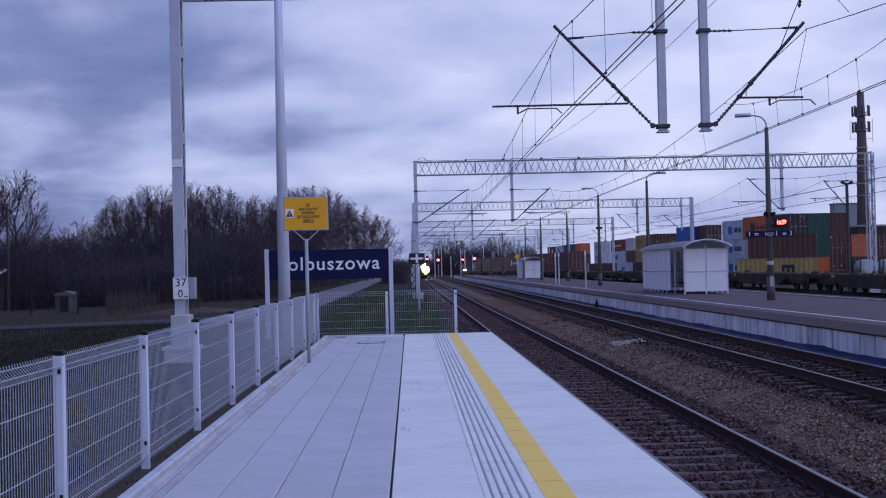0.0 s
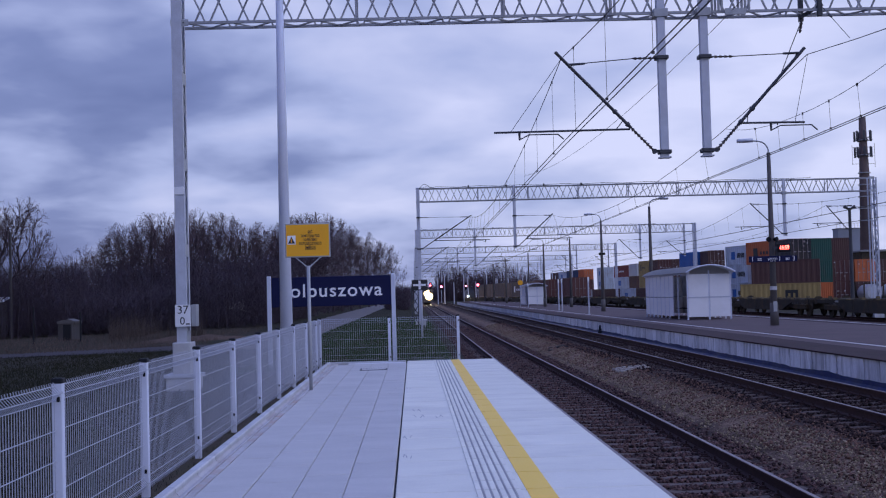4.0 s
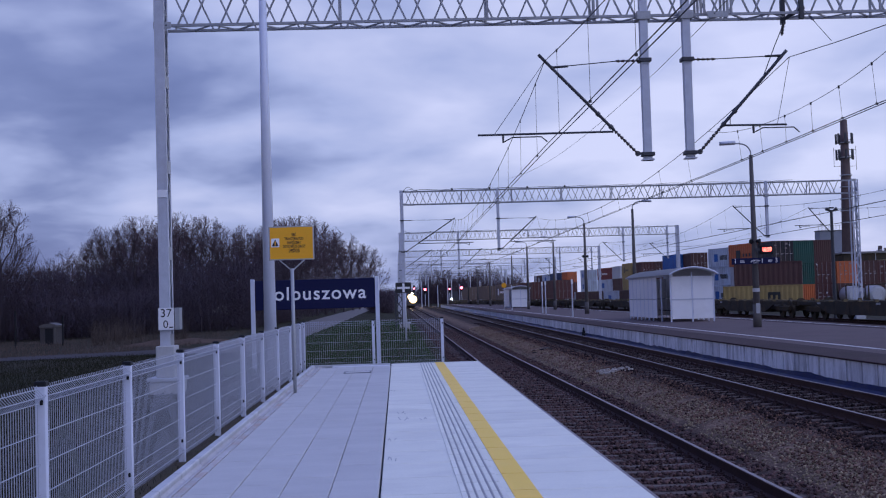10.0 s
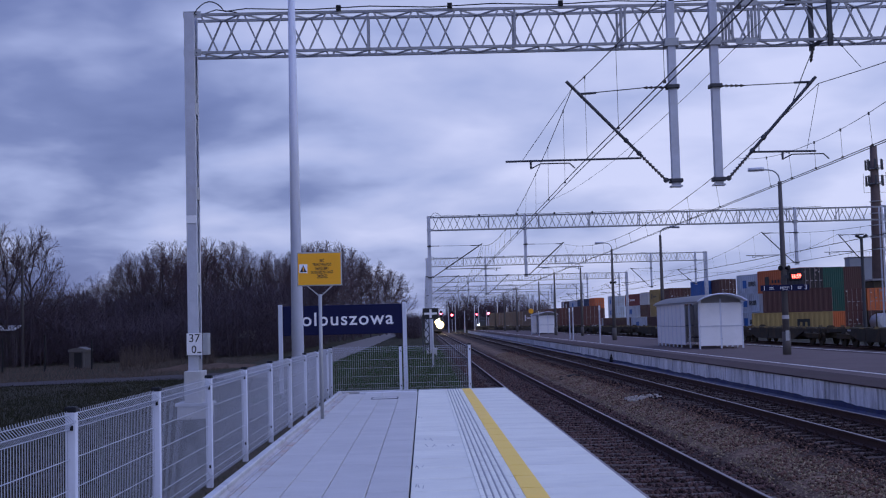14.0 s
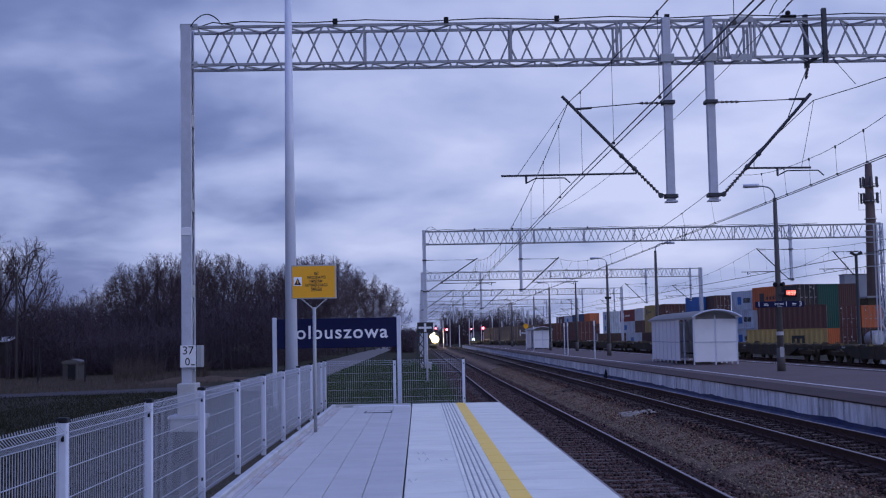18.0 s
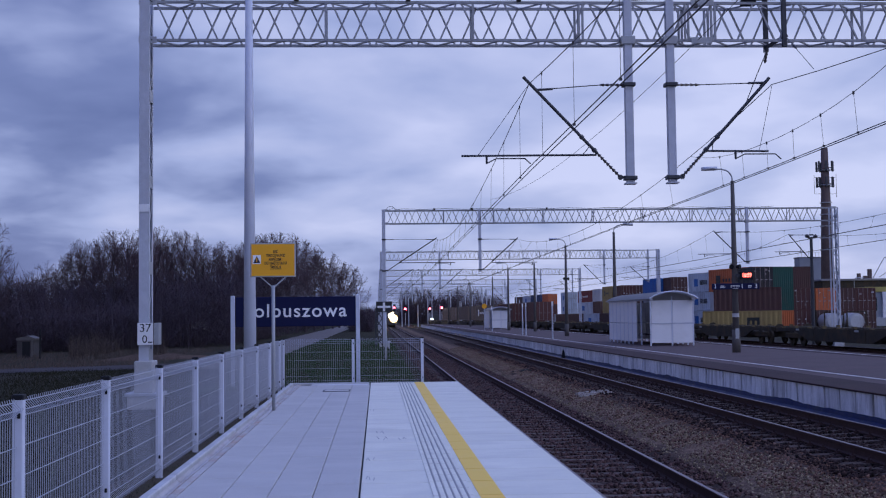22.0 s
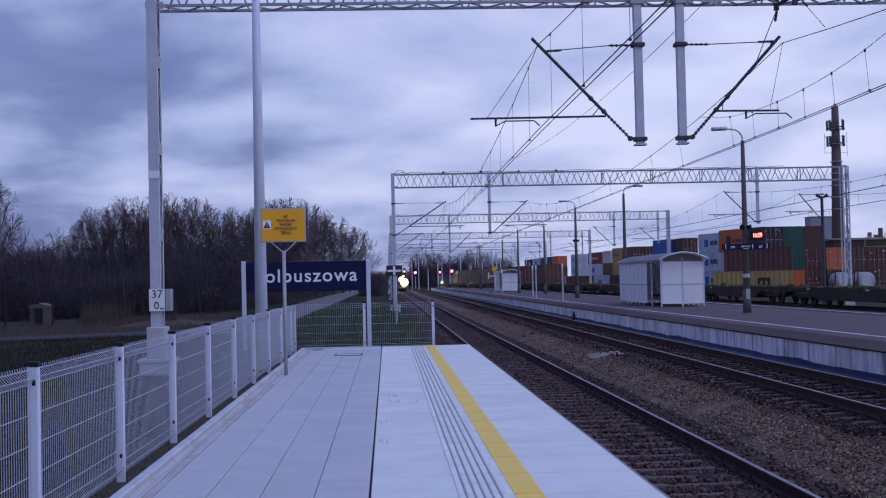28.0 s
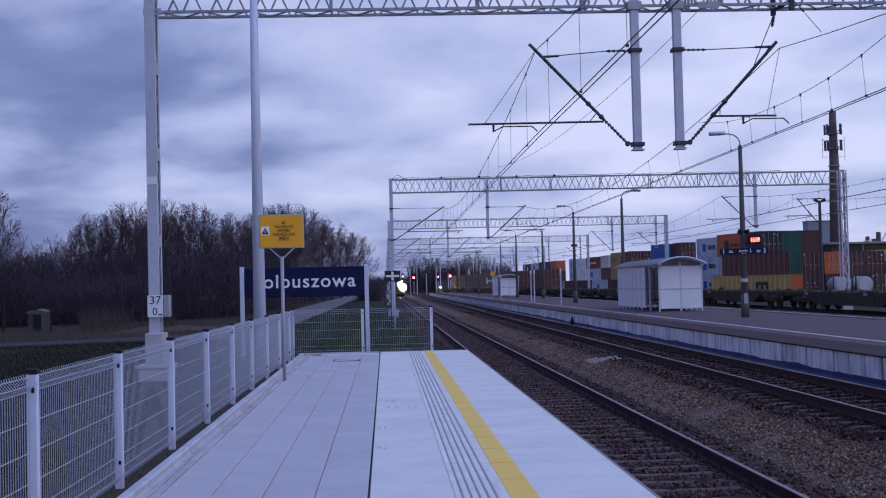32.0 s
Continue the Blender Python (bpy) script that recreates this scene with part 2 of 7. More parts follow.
M_SIGNBLUE = material("dark_pictogram", (0.02, 0.022, 0.035), 0.5, vary=0.1, bump=0)
M_RUST = material("rusty_rail_side", (0.075, 0.043, 0.037), 0.9, 0.0, vary=0.3, scale=8, fine=60, bump=0.1, spec=0.15)
M_RAILTOP = material("worn_rail_head", (0.235, 0.195, 0.185), 0.58, 0.4, vary=0.12, scale=5, stretch=(1, 0.1, 1), bump=0.02)
M_SLEEPER = material("old_concrete_sleeper", (0.122, 0.094, 0.083), 0.9, vary=0.3, scale=6, bump=0.2, dirt=(0.06, 0.045, 0.037), dirt_amount=0.6, dirt_scale=3, random_tint=0.15, spec=0.15)
M_SLEEPERDARK = material("grimy_sleeper", (0.088, 0.064, 0.055), 0.9, vary=0.3, scale=6, bump=0.2, dirt=(0.045, 0.034, 0.028), dirt_amount=0.7, dirt_scale=3, random_tint=0.2, spec=0.1)
M_STONE = material("ballast_stone", (0.083, 0.048, 0.042), 0.95, vary=0.3, scale=30, bump=0.2, random_tint=0.8, spec=0.15)
M_PINKSTONE = material("reddish_gravel_stone", (0.140, 0.079, 0.058), 0.95, vary=0.3, scale=30, bump=0.2, random_tint=0.6, spec=0.15)
M_PALESTONE = material("pale_gravel_stone", (0.31, 0.24, 0.155), 0.95, vary=0.3, scale=30, bump=0.2, random_tint=0.6, spec=0.15)
M_ISLTOP = material("old_asphalt", (0.120, 0.086, 0.083), 0.9, vary=0.25, scale=0.9, fine=50, bump=0.2, dirt=(0.135, 0.107, 0.10), dirt_amount=0.6, dirt_scale=0.35, spec=0.15)
M_ISLWALL = material("whitewashed_concrete_panel", (0.80, 0.80, 0.82), 0.85, vary=0.22, scale=4, fine=30, bump=0.15, dirt=(0.14, 0.135, 0.14), dirt_amount=0.62, dirt_scale=2.2, random_tint=0.14, stretch=(1, 1.6, 0.3))
M_COPING = material("worn_brown_coping", (0.060, 0.037, 0.036), 0.9, vary=0.25, scale=1.5, bump=0.15, dirt=(0.03, 0.022, 0.021), dirt_amount=0.5, spec=0.15)
M_LINEWHITE = material("worn_white_line", (0.70, 0.65, 0.61), 0.8, vary=0.15, scale=2, dirt=(0.22, 0.18, 0.17), dirt_amount=0.6, dirt_scale=2.5)
M_BLUEFOIL = material("blue_drain_membrane", (0.004, 0.014, 0.085), 0.5, vary=0.25, scale=5, dirt=(0.010, 0.014, 0.03), dirt_amount=0.5, dirt_scale=2, spec=0.2)
M_PATH = material("pale_paver_path", (0.15, 0.125, 0.113), 0.6, vary=0.12, scale=1.2, fine=25, bump=0.15, dirt=(0.085, 0.08, 0.08), dirt_amount=0.5, dirt_scale=0.5, spec=0.2)
M_ROAD = material("damp_asphalt_road", (0.055, 0.046, 0.046), 0.85, vary=0.2, scale=0.7, bump=0.15, dirt=(0.06, 0.05, 0.044), dirt_amount=0.5, dirt_scale=0.3, spec=0.15)
M_GRASS = material("winter_grass_blade", (0.024, 0.023, 0.011), 0.9, vary=0.3, scale=0.5, bump=0, random_tint=0.35, spec=0.1)
M_BANKGRASS = material("damp_green_grass_blade", (0.036, 0.062, 0.020), 0.9, vary=0.3, scale=0.5, bump=0, random_tint=0.35, spec=0.1)
M_DRYGRASS = material("dry_reed_stalk", (0.088, 0.066, 0.052), 0.9, vary=0.25, scale=0.5, bump=0, random_tint=0.35, spec=0.1)
M_BARK = material("dark_wet_bark", (0.054, 0.040, 0.045), 0.95, vary=0.3, scale=2, bump=0, random_tint=0.15)
M_CROWN = material("reddish_fine_twig", (0.104, 0.073, 0.082), 0.95, vary=0.3, scale=1, bump=0, random_tint=0.2, spec=0.1)
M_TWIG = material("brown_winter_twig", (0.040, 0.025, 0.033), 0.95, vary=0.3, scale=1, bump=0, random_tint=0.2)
M_WAGON = material("grimy_wagon_steel", (0.062, 0.052, 0.038), 0.85, 0.1, vary=0.4, scale=2, dirt=(0.115, 0.075, 0.04), dirt_amount=0.7, dirt_scale=1.2, spec=0.2)
M_SHELTER = material("white_shelter_panel", (0.84, 0.84, 0.85), 0.5, vary=0.06, scale=1.5, bump=0.03, dirt=(0.66, 0.66, 0.66), dirt_amount=0.3, dirt_scale=1)
M_SHROOF = material("grey_shelter_roof", (0.24, 0.23, 0.23), 0.6, vary=0.12, scale=2, dirt=(0.2, 0.19, 0.18), dirt_amount=0.5)
M_POLYCARB = material("smoky_roof_sheet", (0.34, 0.33, 0.33), 0.5, vary=0.12, scale=2, dirt=(0.22, 0.21, 0.2), dirt_amount=0.5)
_n, _l = M_POLYCARB.node_tree.nodes, M_POLYCARB.node_tree.links
_tr, _mx = _n.new("ShaderNodeBsdfTranslucent"), _n.new("ShaderNodeMixShader")
_tr.inputs[0].default_value = (0.62, 0.60, 0.58, 1)
_mx.inputs[0].default_value = 0.5
_l.new(_n["Principled BSDF"].outputs[0], _mx.inputs[1])
_l.new(_tr.outputs[0], _mx.inputs[2])
_l.new(_mx.outputs[0], _n["Material Output"].inputs[0])
M_POLEGREY = material("concrete_lamp_post", (0.105, 0.095, 0.09), 0.85, vary=0.2, scale=4, fine=30, bump=0.15)
M_CHIMNEY = material("chimney_brick", (0.125, 0.088, 0.078), 0.9, vary=0.25, scale=1.5, fine=8, bump=0.1)
M_GREYCLAD = material("grey_cladding", (0.28, 0.3, 0.33), 0.7, vary=0.1, scale=1)
M_SPIGOT = material("dull_yellow_wagon_fitting", (0.17, 0.125, 0.055), 0.8, vary=0.3, scale=4, dirt=(0.04, 0.035, 0.03), dirt_amount=0.6)
M_SHED = material("weathered_shed_board", (0.06, 0.052, 0.05), 0.9, vary=0.3, scale=3, stretch=(6, 1, 1))
M_TRAIN = material("dark_train_paint", (0.05, 0.05, 0.055), 0.45, vary=0.1)
M_GLASS = material("dark_cab_glass", (0.01, 0.012, 0.015), 0.08, vary=0.05, bump=0)
M_HEAD = glow("headlight_beam", (1.0, 0.80, 0.46), 160)
# stands in for the yellow glare round the headlights, no lamp part
M_GLARE = glow("headlight_glare", (1.0, 0.66, 0.24), 2.2)
M_LAMPWHITE = glow("white_marker_lamp", (0.9, 0.95, 1.0), 8)
M_RED = glow("red_signal_lamp", (1.0, 0.06, 0.10), 22)
M_LED = glow("red_led_digits", (1.0, 0.10, 0.08), 9)


# ---- mesh tools ----
class Shape:
    def __init__(self):
        self.v, self.f, self.s = [], [], []

    def add(self, verts, faces, slot=0):
        o = len(self.v)
        self.v.extend(tuple(p) for p in verts)
        self.f.extend(tuple(i + o for i in q) for q in faces)
        self.s.extend([slot] * len(faces))
        return self

    def box(self, lo, hi, c=0.0, slot=0):
        """A box, with chamfered edges if c is given."""
        (x0, y0, z0), (x1, y1, z1) = lo, hi
        if not c:
            v = [(x, y, z) for z in (z0, z1) for y in (y0, y1) for x in (x0, x1)]
            return self.add(v, [(0, 2, 3, 1), (4, 5, 7, 6), (0, 1, 5, 4), (2, 6, 7, 3), (0, 4, 6, 2), (1, 3, 7, 5)], slot)
        v = []
        for sz in (0, 1):
            for sy in (0, 1):
                for sx in (0, 1):
                    X, Y, Z = (x0, x1)[sx], (y0, y1)[sy], (z0, z1)[sz]
                    dx, dy, dz = (c, -c)[sx], (c, -c)[sy], (c, -c)[sz]
                    v += [(X, Y + dy, Z + dz), (X + dx, Y, Z + dz), (X + dx, Y + dy, Z)]

        def i(sx, sy, sz, k):
            return ((sz * 2 + sy) * 2 + sx) * 3 + k
        f = []
        for s in (0, 1):
            a = [(s, 0, 0), (s, 1, 0), (s, 1, 1), (s, 0, 1)]
            f.append([i(*q, 0) for q in a])
            a = [(0, s, 0), (0, s, 1), (1, s, 1), (1, s, 0)]
            f.append([i(*q, 1) for q in a])
            a = [(0, 0, s), (1, 0, s), (1, 1, s), (0, 1, s)]
            f.append([i(*q, 2) for q in a])
        for p in (0, 1):
            for q in (0, 1):
                f.append([i(0, p, q, 1), i(1, p, q, 1), i(1, p, q, 2), i(0, p, q, 2)])
                f.append([i(p, 0, q, 0), i(p, 1, q, 0), i(p, 1, q, 2), i(p, 0, q, 2)])
                f.append([i(p, q, 0, 0), i(p, q, 1, 0), i(p, q, 1, 1), i(p, q, 0, 1)])
        for sx in (0, 1):
            for sy in (0, 1):
                for sz in (0, 1):
                    f.append([i(sx, sy, sz, k) for k in range(3)])
        return self.add(v, f, slot)

    def tube(self, p, q, r0, r1=None, n=8, caps=True, slot=0, turn=0.0):
        p, q = Vector(p), Vector(q)
        r1 = r0 if r1 is None else r1
        d = (q - p)
        if d.length < 1e-6:
            return self
        d.normalize()
        a = d.cross(Vector((0, 0, 1)) if abs(d.z) < 0.95 else Vector((1, 0, 0))).normalized()
        b = d.cross(a)
        v = []
        for c, r in ((p, r0), (q, r1)):
            for k in range(n):
                w = 2 * math.pi * k / n + turn
                v.append(c + a * (r * math.cos(w)) + b * (r * math.sin(w)))
        f = [(k, (k + 1) % n, n + (k + 1) % n, n + k) for k in range(n)]
        if caps:
            f += [tuple(range(n))[::-1], tuple(range(n, 2 * n))]
        return self.add(v, f, slot)

    def pipe(self, pts, r, n=6, slot=0):
        for a, b in zip(pts[:-1], pts[1:]):
            self.tube(a, b, r, r, n, True, slot)
        return self

    def rope(self, pts, r, n=5, slot=0):
        """One unbroken round wire through pts."""
        pts = [Vector(p) for p in pts]
        v = []
        for i, p in enumerate(pts):
            d = (pts[min(i + 1, len(pts) - 1)] - pts[max(i - 1, 0)]).normalized()
            a = d.cross(Vector((0, 0, 1)) if abs(d.z) < 0.95 else Vector((1, 0, 0))).normalized()
            b = d.cross(a)
            v += [p + a * (r * math.cos(2 * math.pi * k / n)) + b * (r * math.sin(2 * math.pi * k / n)) for k in range(n)]
        f = [(i * n + k, i * n + (k + 1) % n, i * n + n + (k + 1) % n, i * n + n + k) for i in range(len(pts) - 1) for k in range(n)]
        f += [tuple(range(n)), tuple(range(len(v) - n, len(v)))]
        return self.add(v, f, slot)

    def beam(self, p, q, w, h, slot=0):
        """A bar of rectangular section from p to q; w across (level), h upright."""
        p, q = Vector(p), Vector(q)
        d = (q - p).normalized()
        a = d.cross(Vector((0, 0, 1)) if abs(d.z) < 0.99 else Vector((0, 1, 0))).normalized() * (w / 2)
        b = a.cross(d).normalized() * (h / 2)
        v = [c + sa * a + sb * b for c in (p, q) for sa, sb in ((-1, -1), (1, -1), (1, 1), (-1, 1))]
        return self.add(v, [(3, 2, 1, 0), (4, 5, 6, 7), (0, 1, 5, 4), (1, 2, 6, 5), (2, 3, 7, 6), (3, 0, 4, 7)], slot)

    def ball(self, c, r, n=8, m=5, slot=0, flat=1.0):
        v = [(c[0], c[1], c[2] - r * flat)]
        for j in range(1, m):
            t = math.pi * j / m
            for k in range(n):
                w = 2 * math.pi * k / n
                v.append((c[0] + r * math.sin(t) * math.cos(w), c[1] + r * math.sin(t) * math.sin(w), c[2] - r * flat * math.cos(t)))
        v.append((c[0], c[1], c[2] + r * flat))
        f = [(0, 1 + (k + 1) % n, 1 + k) for k in range(n)]
        for j in range(m - 2):
            o = 1 + j * n
            f += [(o + k, o + (k + 1) % n, o + n + (k + 1) % n, o + n + k) for k in range(n)]
        o = 1 + (m - 2) * n
        f += [(o + k, o + (k + 1) % n, len(v) - 1) for k in range(n)]
        return self.add(v, f, slot)

    def sweep(self, profile, y0, y1, slot=0, slots=None):
        """A closed profile of (x, z), drawn along y."""
        n = len(profile)
        v = [(x, y, z) for y in (y0, y1) for x, z in profile]
        o = len(self.v)
        self.v.extend(v)
        for k in range(n):
            self.f.append((o + k, o + n + k, o + n + (k + 1) % n, o + (k + 1) % n))
            self.s.append(slots[k] if slots else slot)
        self.f += [tuple(o + k for k in range(n)), tuple(o + n + k for k in reversed(range(n)))]
        self.s += [slot, slot]
        return self

    def mesh(self, name, *mats, smooth=False):
        me = bpy.data.meshes.new(name)
        me.from_pydata(self.v, [], self.f)
        for m in mats:
            me.materials.append(m)
        if len(mats) > 1:
            me.polygons.foreach_set("material_index", self.s)
        if smooth:
            me.polygons.foreach_set("use_smooth", [True] * len(self.f))
        me.update()
        bm = bmesh.new()
        bm.from_mesh(me)
        bmesh.ops.recalc_face_normals(bm, faces=bm.faces)
        bm.to_mesh(me)
        bm.free()
        return me


def part(name, shape, mat, parent, label="", smooth=False, at=None):
    me = shape if isinstance(shape, bpy.types.Mesh) else shape.mesh(name, *(mat if isinstance(mat, tuple) else (mat,)), smooth=smooth)
    ob = new(name, me)
    ob.parent = parent
    if at is not None:
        ob.matrix_basis = at
    if label:
        ob["label"] = label
    return ob


def thing(name, label, category, at=None, group="", kind=""):
    ob = new(name)
    ob.empty_display_size = 0.2
    if at is not None:
        ob.matrix_basis = at
    return tagged(ob, label, category, group, kind)


def solid(name, shape, mat, label, category="", kind="", group="", at=None, smooth=False):
    ob = part(name, shape, mat, None, "", smooth, at)
    return tagged(ob, label, category, group, kind)


def lettering(text, size, depth=0.002, align="CENTER", bold=0.0, space=1.0):
    """A mesh of the built-in font, upright in the xz plane, facing -y."""
    cu = bpy.data.curves.new("lettering", "FONT")
    cu.body, cu.size, cu.extrude, cu.align_x, cu.align_y = text, size, depth, align, "CENTER"
    cu.offset, cu.space_character = size * bold, space
    ob = bpy.data.objects.new("lettering", cu)
    me = bpy.data.meshes.new_from_object(ob)
    me.transform(Matrix.Rotation(radians(90), 4, "X"))
    bpy.data.objects.remove(ob)
    bpy.data.curves.remove(cu)
    return me


def letter_part(name, text, size, mat, parent, at, label="", wide=1.0, align="CENTER", bold=0.0, space=1.0):
    me = lettering(text, size, align=align, bold=bold, space=space)
    if wide != 1.0:
        me.transform(Matrix.Diagonal((wide, 1, 1, 1)))
    me.materials.append(mat)
    return part(name, me, None, parent, label, at=at)


# ---- ground ----
PLAT_END, EDGE_X, KERB_X = 29.05, 1.91, -2.06
T1, T2, T3, T5 = 3.605, 7.95, 20.4, 25.6     # track centres
R1, R2 = -0.76, -0.46                         # rail tops
ISL0, ISL1 = 9.55, 18.2                       # island platform edges


def ground_z(x, y):
    if x < -2.0:
        z = -0.16 if x > -4 else -0.25
        if x < -9:
            z = -0.25 - min(0.9, (-9 - x) * 0.02)
    elif x < 2.2:
        if y < PLAT_END - 0.1:
            z = -0.16 if x < -1.95 else -1.1
        else:
            z = -0.2 - 0.06 * max(0, x + 2) if x < 0.6 else -0.36 - (x - 0.6) * 0.46
    elif x < 5.2:
        z = -1.1
    elif x < 9.6:
        z = -1.1 + min(1, (x - 5.2) / 1.2) * 0.3
    else:
        z = -0.75
    return z + 0.05 * noise.noise((x * 0.3, y * 0.3, 0)) * (1 if (x < -4 or y > 30) else 0.2)


def build_ground():
    xs = [-1600, -600, -250, -120, -80, -60, -45, -36, -30, -25, -21, -18, -15, -13, -11, -9, -8, -7, -6, -5, -4, -3, -2.4, -2.02, -1.94, -1.2, -0.4, 0.2, 0.6, 1.0, 1.4, 1.8, 2.2,
          3.6, 5.2, 5.8, 6.4, 8, 9.6, 14, 18.4, 22, 28, 34, 40, 50, 70, 110, 200, 500, 1600]
    ys = [-300, -60, -20] + [2 * k for k in range(0, 15)] + [28.94, 28.96] + [30 + 2 * k for k in range(36)] + [105 + 8 * k for k in range(40)] + [460, 700, 1200, 3000]
    s = Shape()
    v = [(x, y, ground_z(x, y)) for y in ys for x in xs]
    n = len(xs)
    f = [(j * n + i, j * n + i + 1, (j + 1) * n + i + 1, (j + 1) * n + i) for j in range(len(ys) - 1) for i in range(n - 1)]
    s.add(v, f)
    return s


M_GROUND = material("damp_winter_meadow", (0.028, 0.026, 0.013), 0.95, vary=0.4, scale=0.35, fine=9, bump=0.6, bump_dist=0.05, dirt=(0.05, 0.037, 0.027), dirt_amount=0.8, dirt_scale=0.12, spec=0.1)
solid("ground", build_ground(), M_GROUND, "damp winter meadow of grass and bare soil", "ground", "structure", smooth=True)


def strip_mesh(profile, ys, rough, seed):
    """A bed whose cross-section is profile, (x, z), with a bumpy top."""
    pts = []
    for (xa, za), (xb, zb) in zip(profile[:-1], profile[1:]):
        k = max(1, int((xb - xa) / 0.3))
        pts += [(xa + (xb - xa) * i / k, za + (zb - za) * i / k) for i in range(k)]
    pts.append(profile[-1])
    n = len(pts)
    v = [(x, y, z + rough * noise.noise((x * 1.3, y * 1.3, seed))) for y in ys for x, z in pts]
    f = [(j * n + i, j * n + i + 1, (j + 1) * n + i + 1, (j + 1) * n + i) for j in range(len(ys) - 1) for i in range(n - 1)]
    return Shape().add(v, f)


def gravel_material(name, a, b, pale):
    """Crushed stone: cells of stone with their own tint; a pale sandy spill along the middle of the bed."""
    m = bpy.data.materials.new(name)
    m.use_nodes = True
    n, l = m.node_tree.nodes, m.node_tree.links
    bs = n["Principled BSDF"]
    bs.inputs["Roughness"].default_value = 0.95
    bs.inputs["Specular IOR Level"].default_value = 0.15
    tc = n.new("ShaderNodeTexCoord")
    vo = n.new("ShaderNodeTexVoronoi")
    vo.inputs["Scale"].default_value = 17
    l.new(tc.outputs["Object"], vo.inputs["Vector"])
    sep = n.new("ShaderNodeSeparateXYZ")
    l.new(vo.outputs["Color"], sep.inputs[0])
    mx = n.new("ShaderNodeMix")
    mx.data_type = "RGBA"
    l.new(sep.outputs[0], mx.inputs["Factor"])
    mx.inputs["A"].default_value, mx.inputs["B"].default_value = (*a, 1), (*b, 1)
    out = mx.outputs["Result"]
    if pale:
        pos = n.new("ShaderNodeSeparateXYZ")
        l.new(tc.outputs["Object"], pos.inputs[0])
        no = n.new("ShaderNodeTexNoise")
        no.inputs["Scale"].default_value, no.inputs["Detail"].default_value = 0.9, 6
        l.new(tc.outputs["Object"], no.inputs["Vector"])
        # distance from the spill's middle line, frayed by noise
        d = n.new("ShaderNodeMath")
        d.operation = "SUBTRACT"
        d.inputs[1].default_value = 5.62
        l.new(pos.outputs[0], d.inputs[0])
        ab = n.new("ShaderNodeMath")
        ab.operation = "ABSOLUTE"
        l.new(d.outputs[0], ab.inputs[0])
        ad = n.new("ShaderNodeMath")
        ad.operation = "MULTIPLY_ADD"
        ad.inputs[1].default_value = -1.3
        l.new(no.outputs[0], ad.inputs[0])
        l.new(ab.outputs[0], ad.inputs[2])
        mr = n.new("ShaderNodeMapRange")
        mr.inputs[1].default_value, mr.inputs[2].default_value = -0.55, 0.05
        mr.inputs[3].default_value, mr.inputs[4].default_value = 0.85, 0.0
        l.new(ad.outputs[0], mr.inputs[0])
        m2 = n.new("ShaderNodeMix")
        m2.data_type = "RGBA"
        l.new(mr.outputs[0], m2.inputs["Factor"])
        l.new(out, m2.inputs["A"])
        sc = n.new("ShaderNodeVectorMath")
        sc.operation = "SCALE"
        sc.inputs[0].default_value = pale
        mr2 = n.new("ShaderNodeMapRange")
        mr2.inputs[3].default_value, mr2.inputs[4].default_value = 0.6, 1.35
        l.new(sep.outputs[1], mr2.inputs[0])
        l.new(mr2.outputs[0], sc.inputs["Scale"])
        l.new(sc.outputs[0], m2.inputs["B"])
        out = m2.outputs["Result"]
    l.new(out, bs.inputs["Base Color"])
    bp = n.new("ShaderNodeBump")
    bp.inputs["Strength"].default_value, bp.inputs["Distance"].default_value = 0.9, 0.03
    bp.invert = True
    l.new(vo.outputs["Distance"], bp.inputs["Height"])
    l.new(bp.outputs[0], bs.inputs["Normal"])
    return m


M_BED = gravel_material("track_ballast", (0.022, 0.013, 0.011), (0.074, 0.046, 0.039), (0.215, 0.140, 0.098))
M_BED2 = gravel_material("old_yard_ballast", (0.024, 0.02, 0.019), (0.07, 0.058, 0.053), None)
BED = [(1.6, -1.1), (1.95, -0.96), (4.75, -0.95), (5.1, -0.92), (5.5, -0.82), (6.1, -0.70), (6.5, -0.665), (9.5, -0.655)]
ys_bed = [-12 + 0.5 * k for k in range(160)] + [68 + 2 * k for k in range(60)] + [188 + 8 * k for k in range(32)]
solid("ballast_bed", strip_mesh(BED, ys_bed, 0.035, 3.0), M_BED, "dark stone ballast with a pale gravel spill between the tracks", "ballast", "structure", smooth=True)
solid("yard_ballast_bed", strip_mesh([(18.3, -0.62), (19, -0.60), (30, -0.60), (31, -0.76)], [-10 + 4 * k for k in range(110)], 0.03, 8.0), M_BED2, "dark old ballast under the yard tracks", "ballast", "structure", smooth=True)


# ---- tracks ----
def rail_profile(x, top):
    h = 0.16
    pr = [(-0.07, -h), (0.07, -h), (0.07, -h + 0.012), (0.012, -h + 0.03), (0.010, -0.045), (0.036, -0.034), (0.036, -0.008), (0.028, 0.0), (-0.028, 0.0), (-0.036, -0.008), (-0.036, -0.034), (-0.010, -0.045), (-0.012, -h + 0.03), (-0.07, -h + 0.012)]
    return [(x + a, top + b) for a, b in pr]


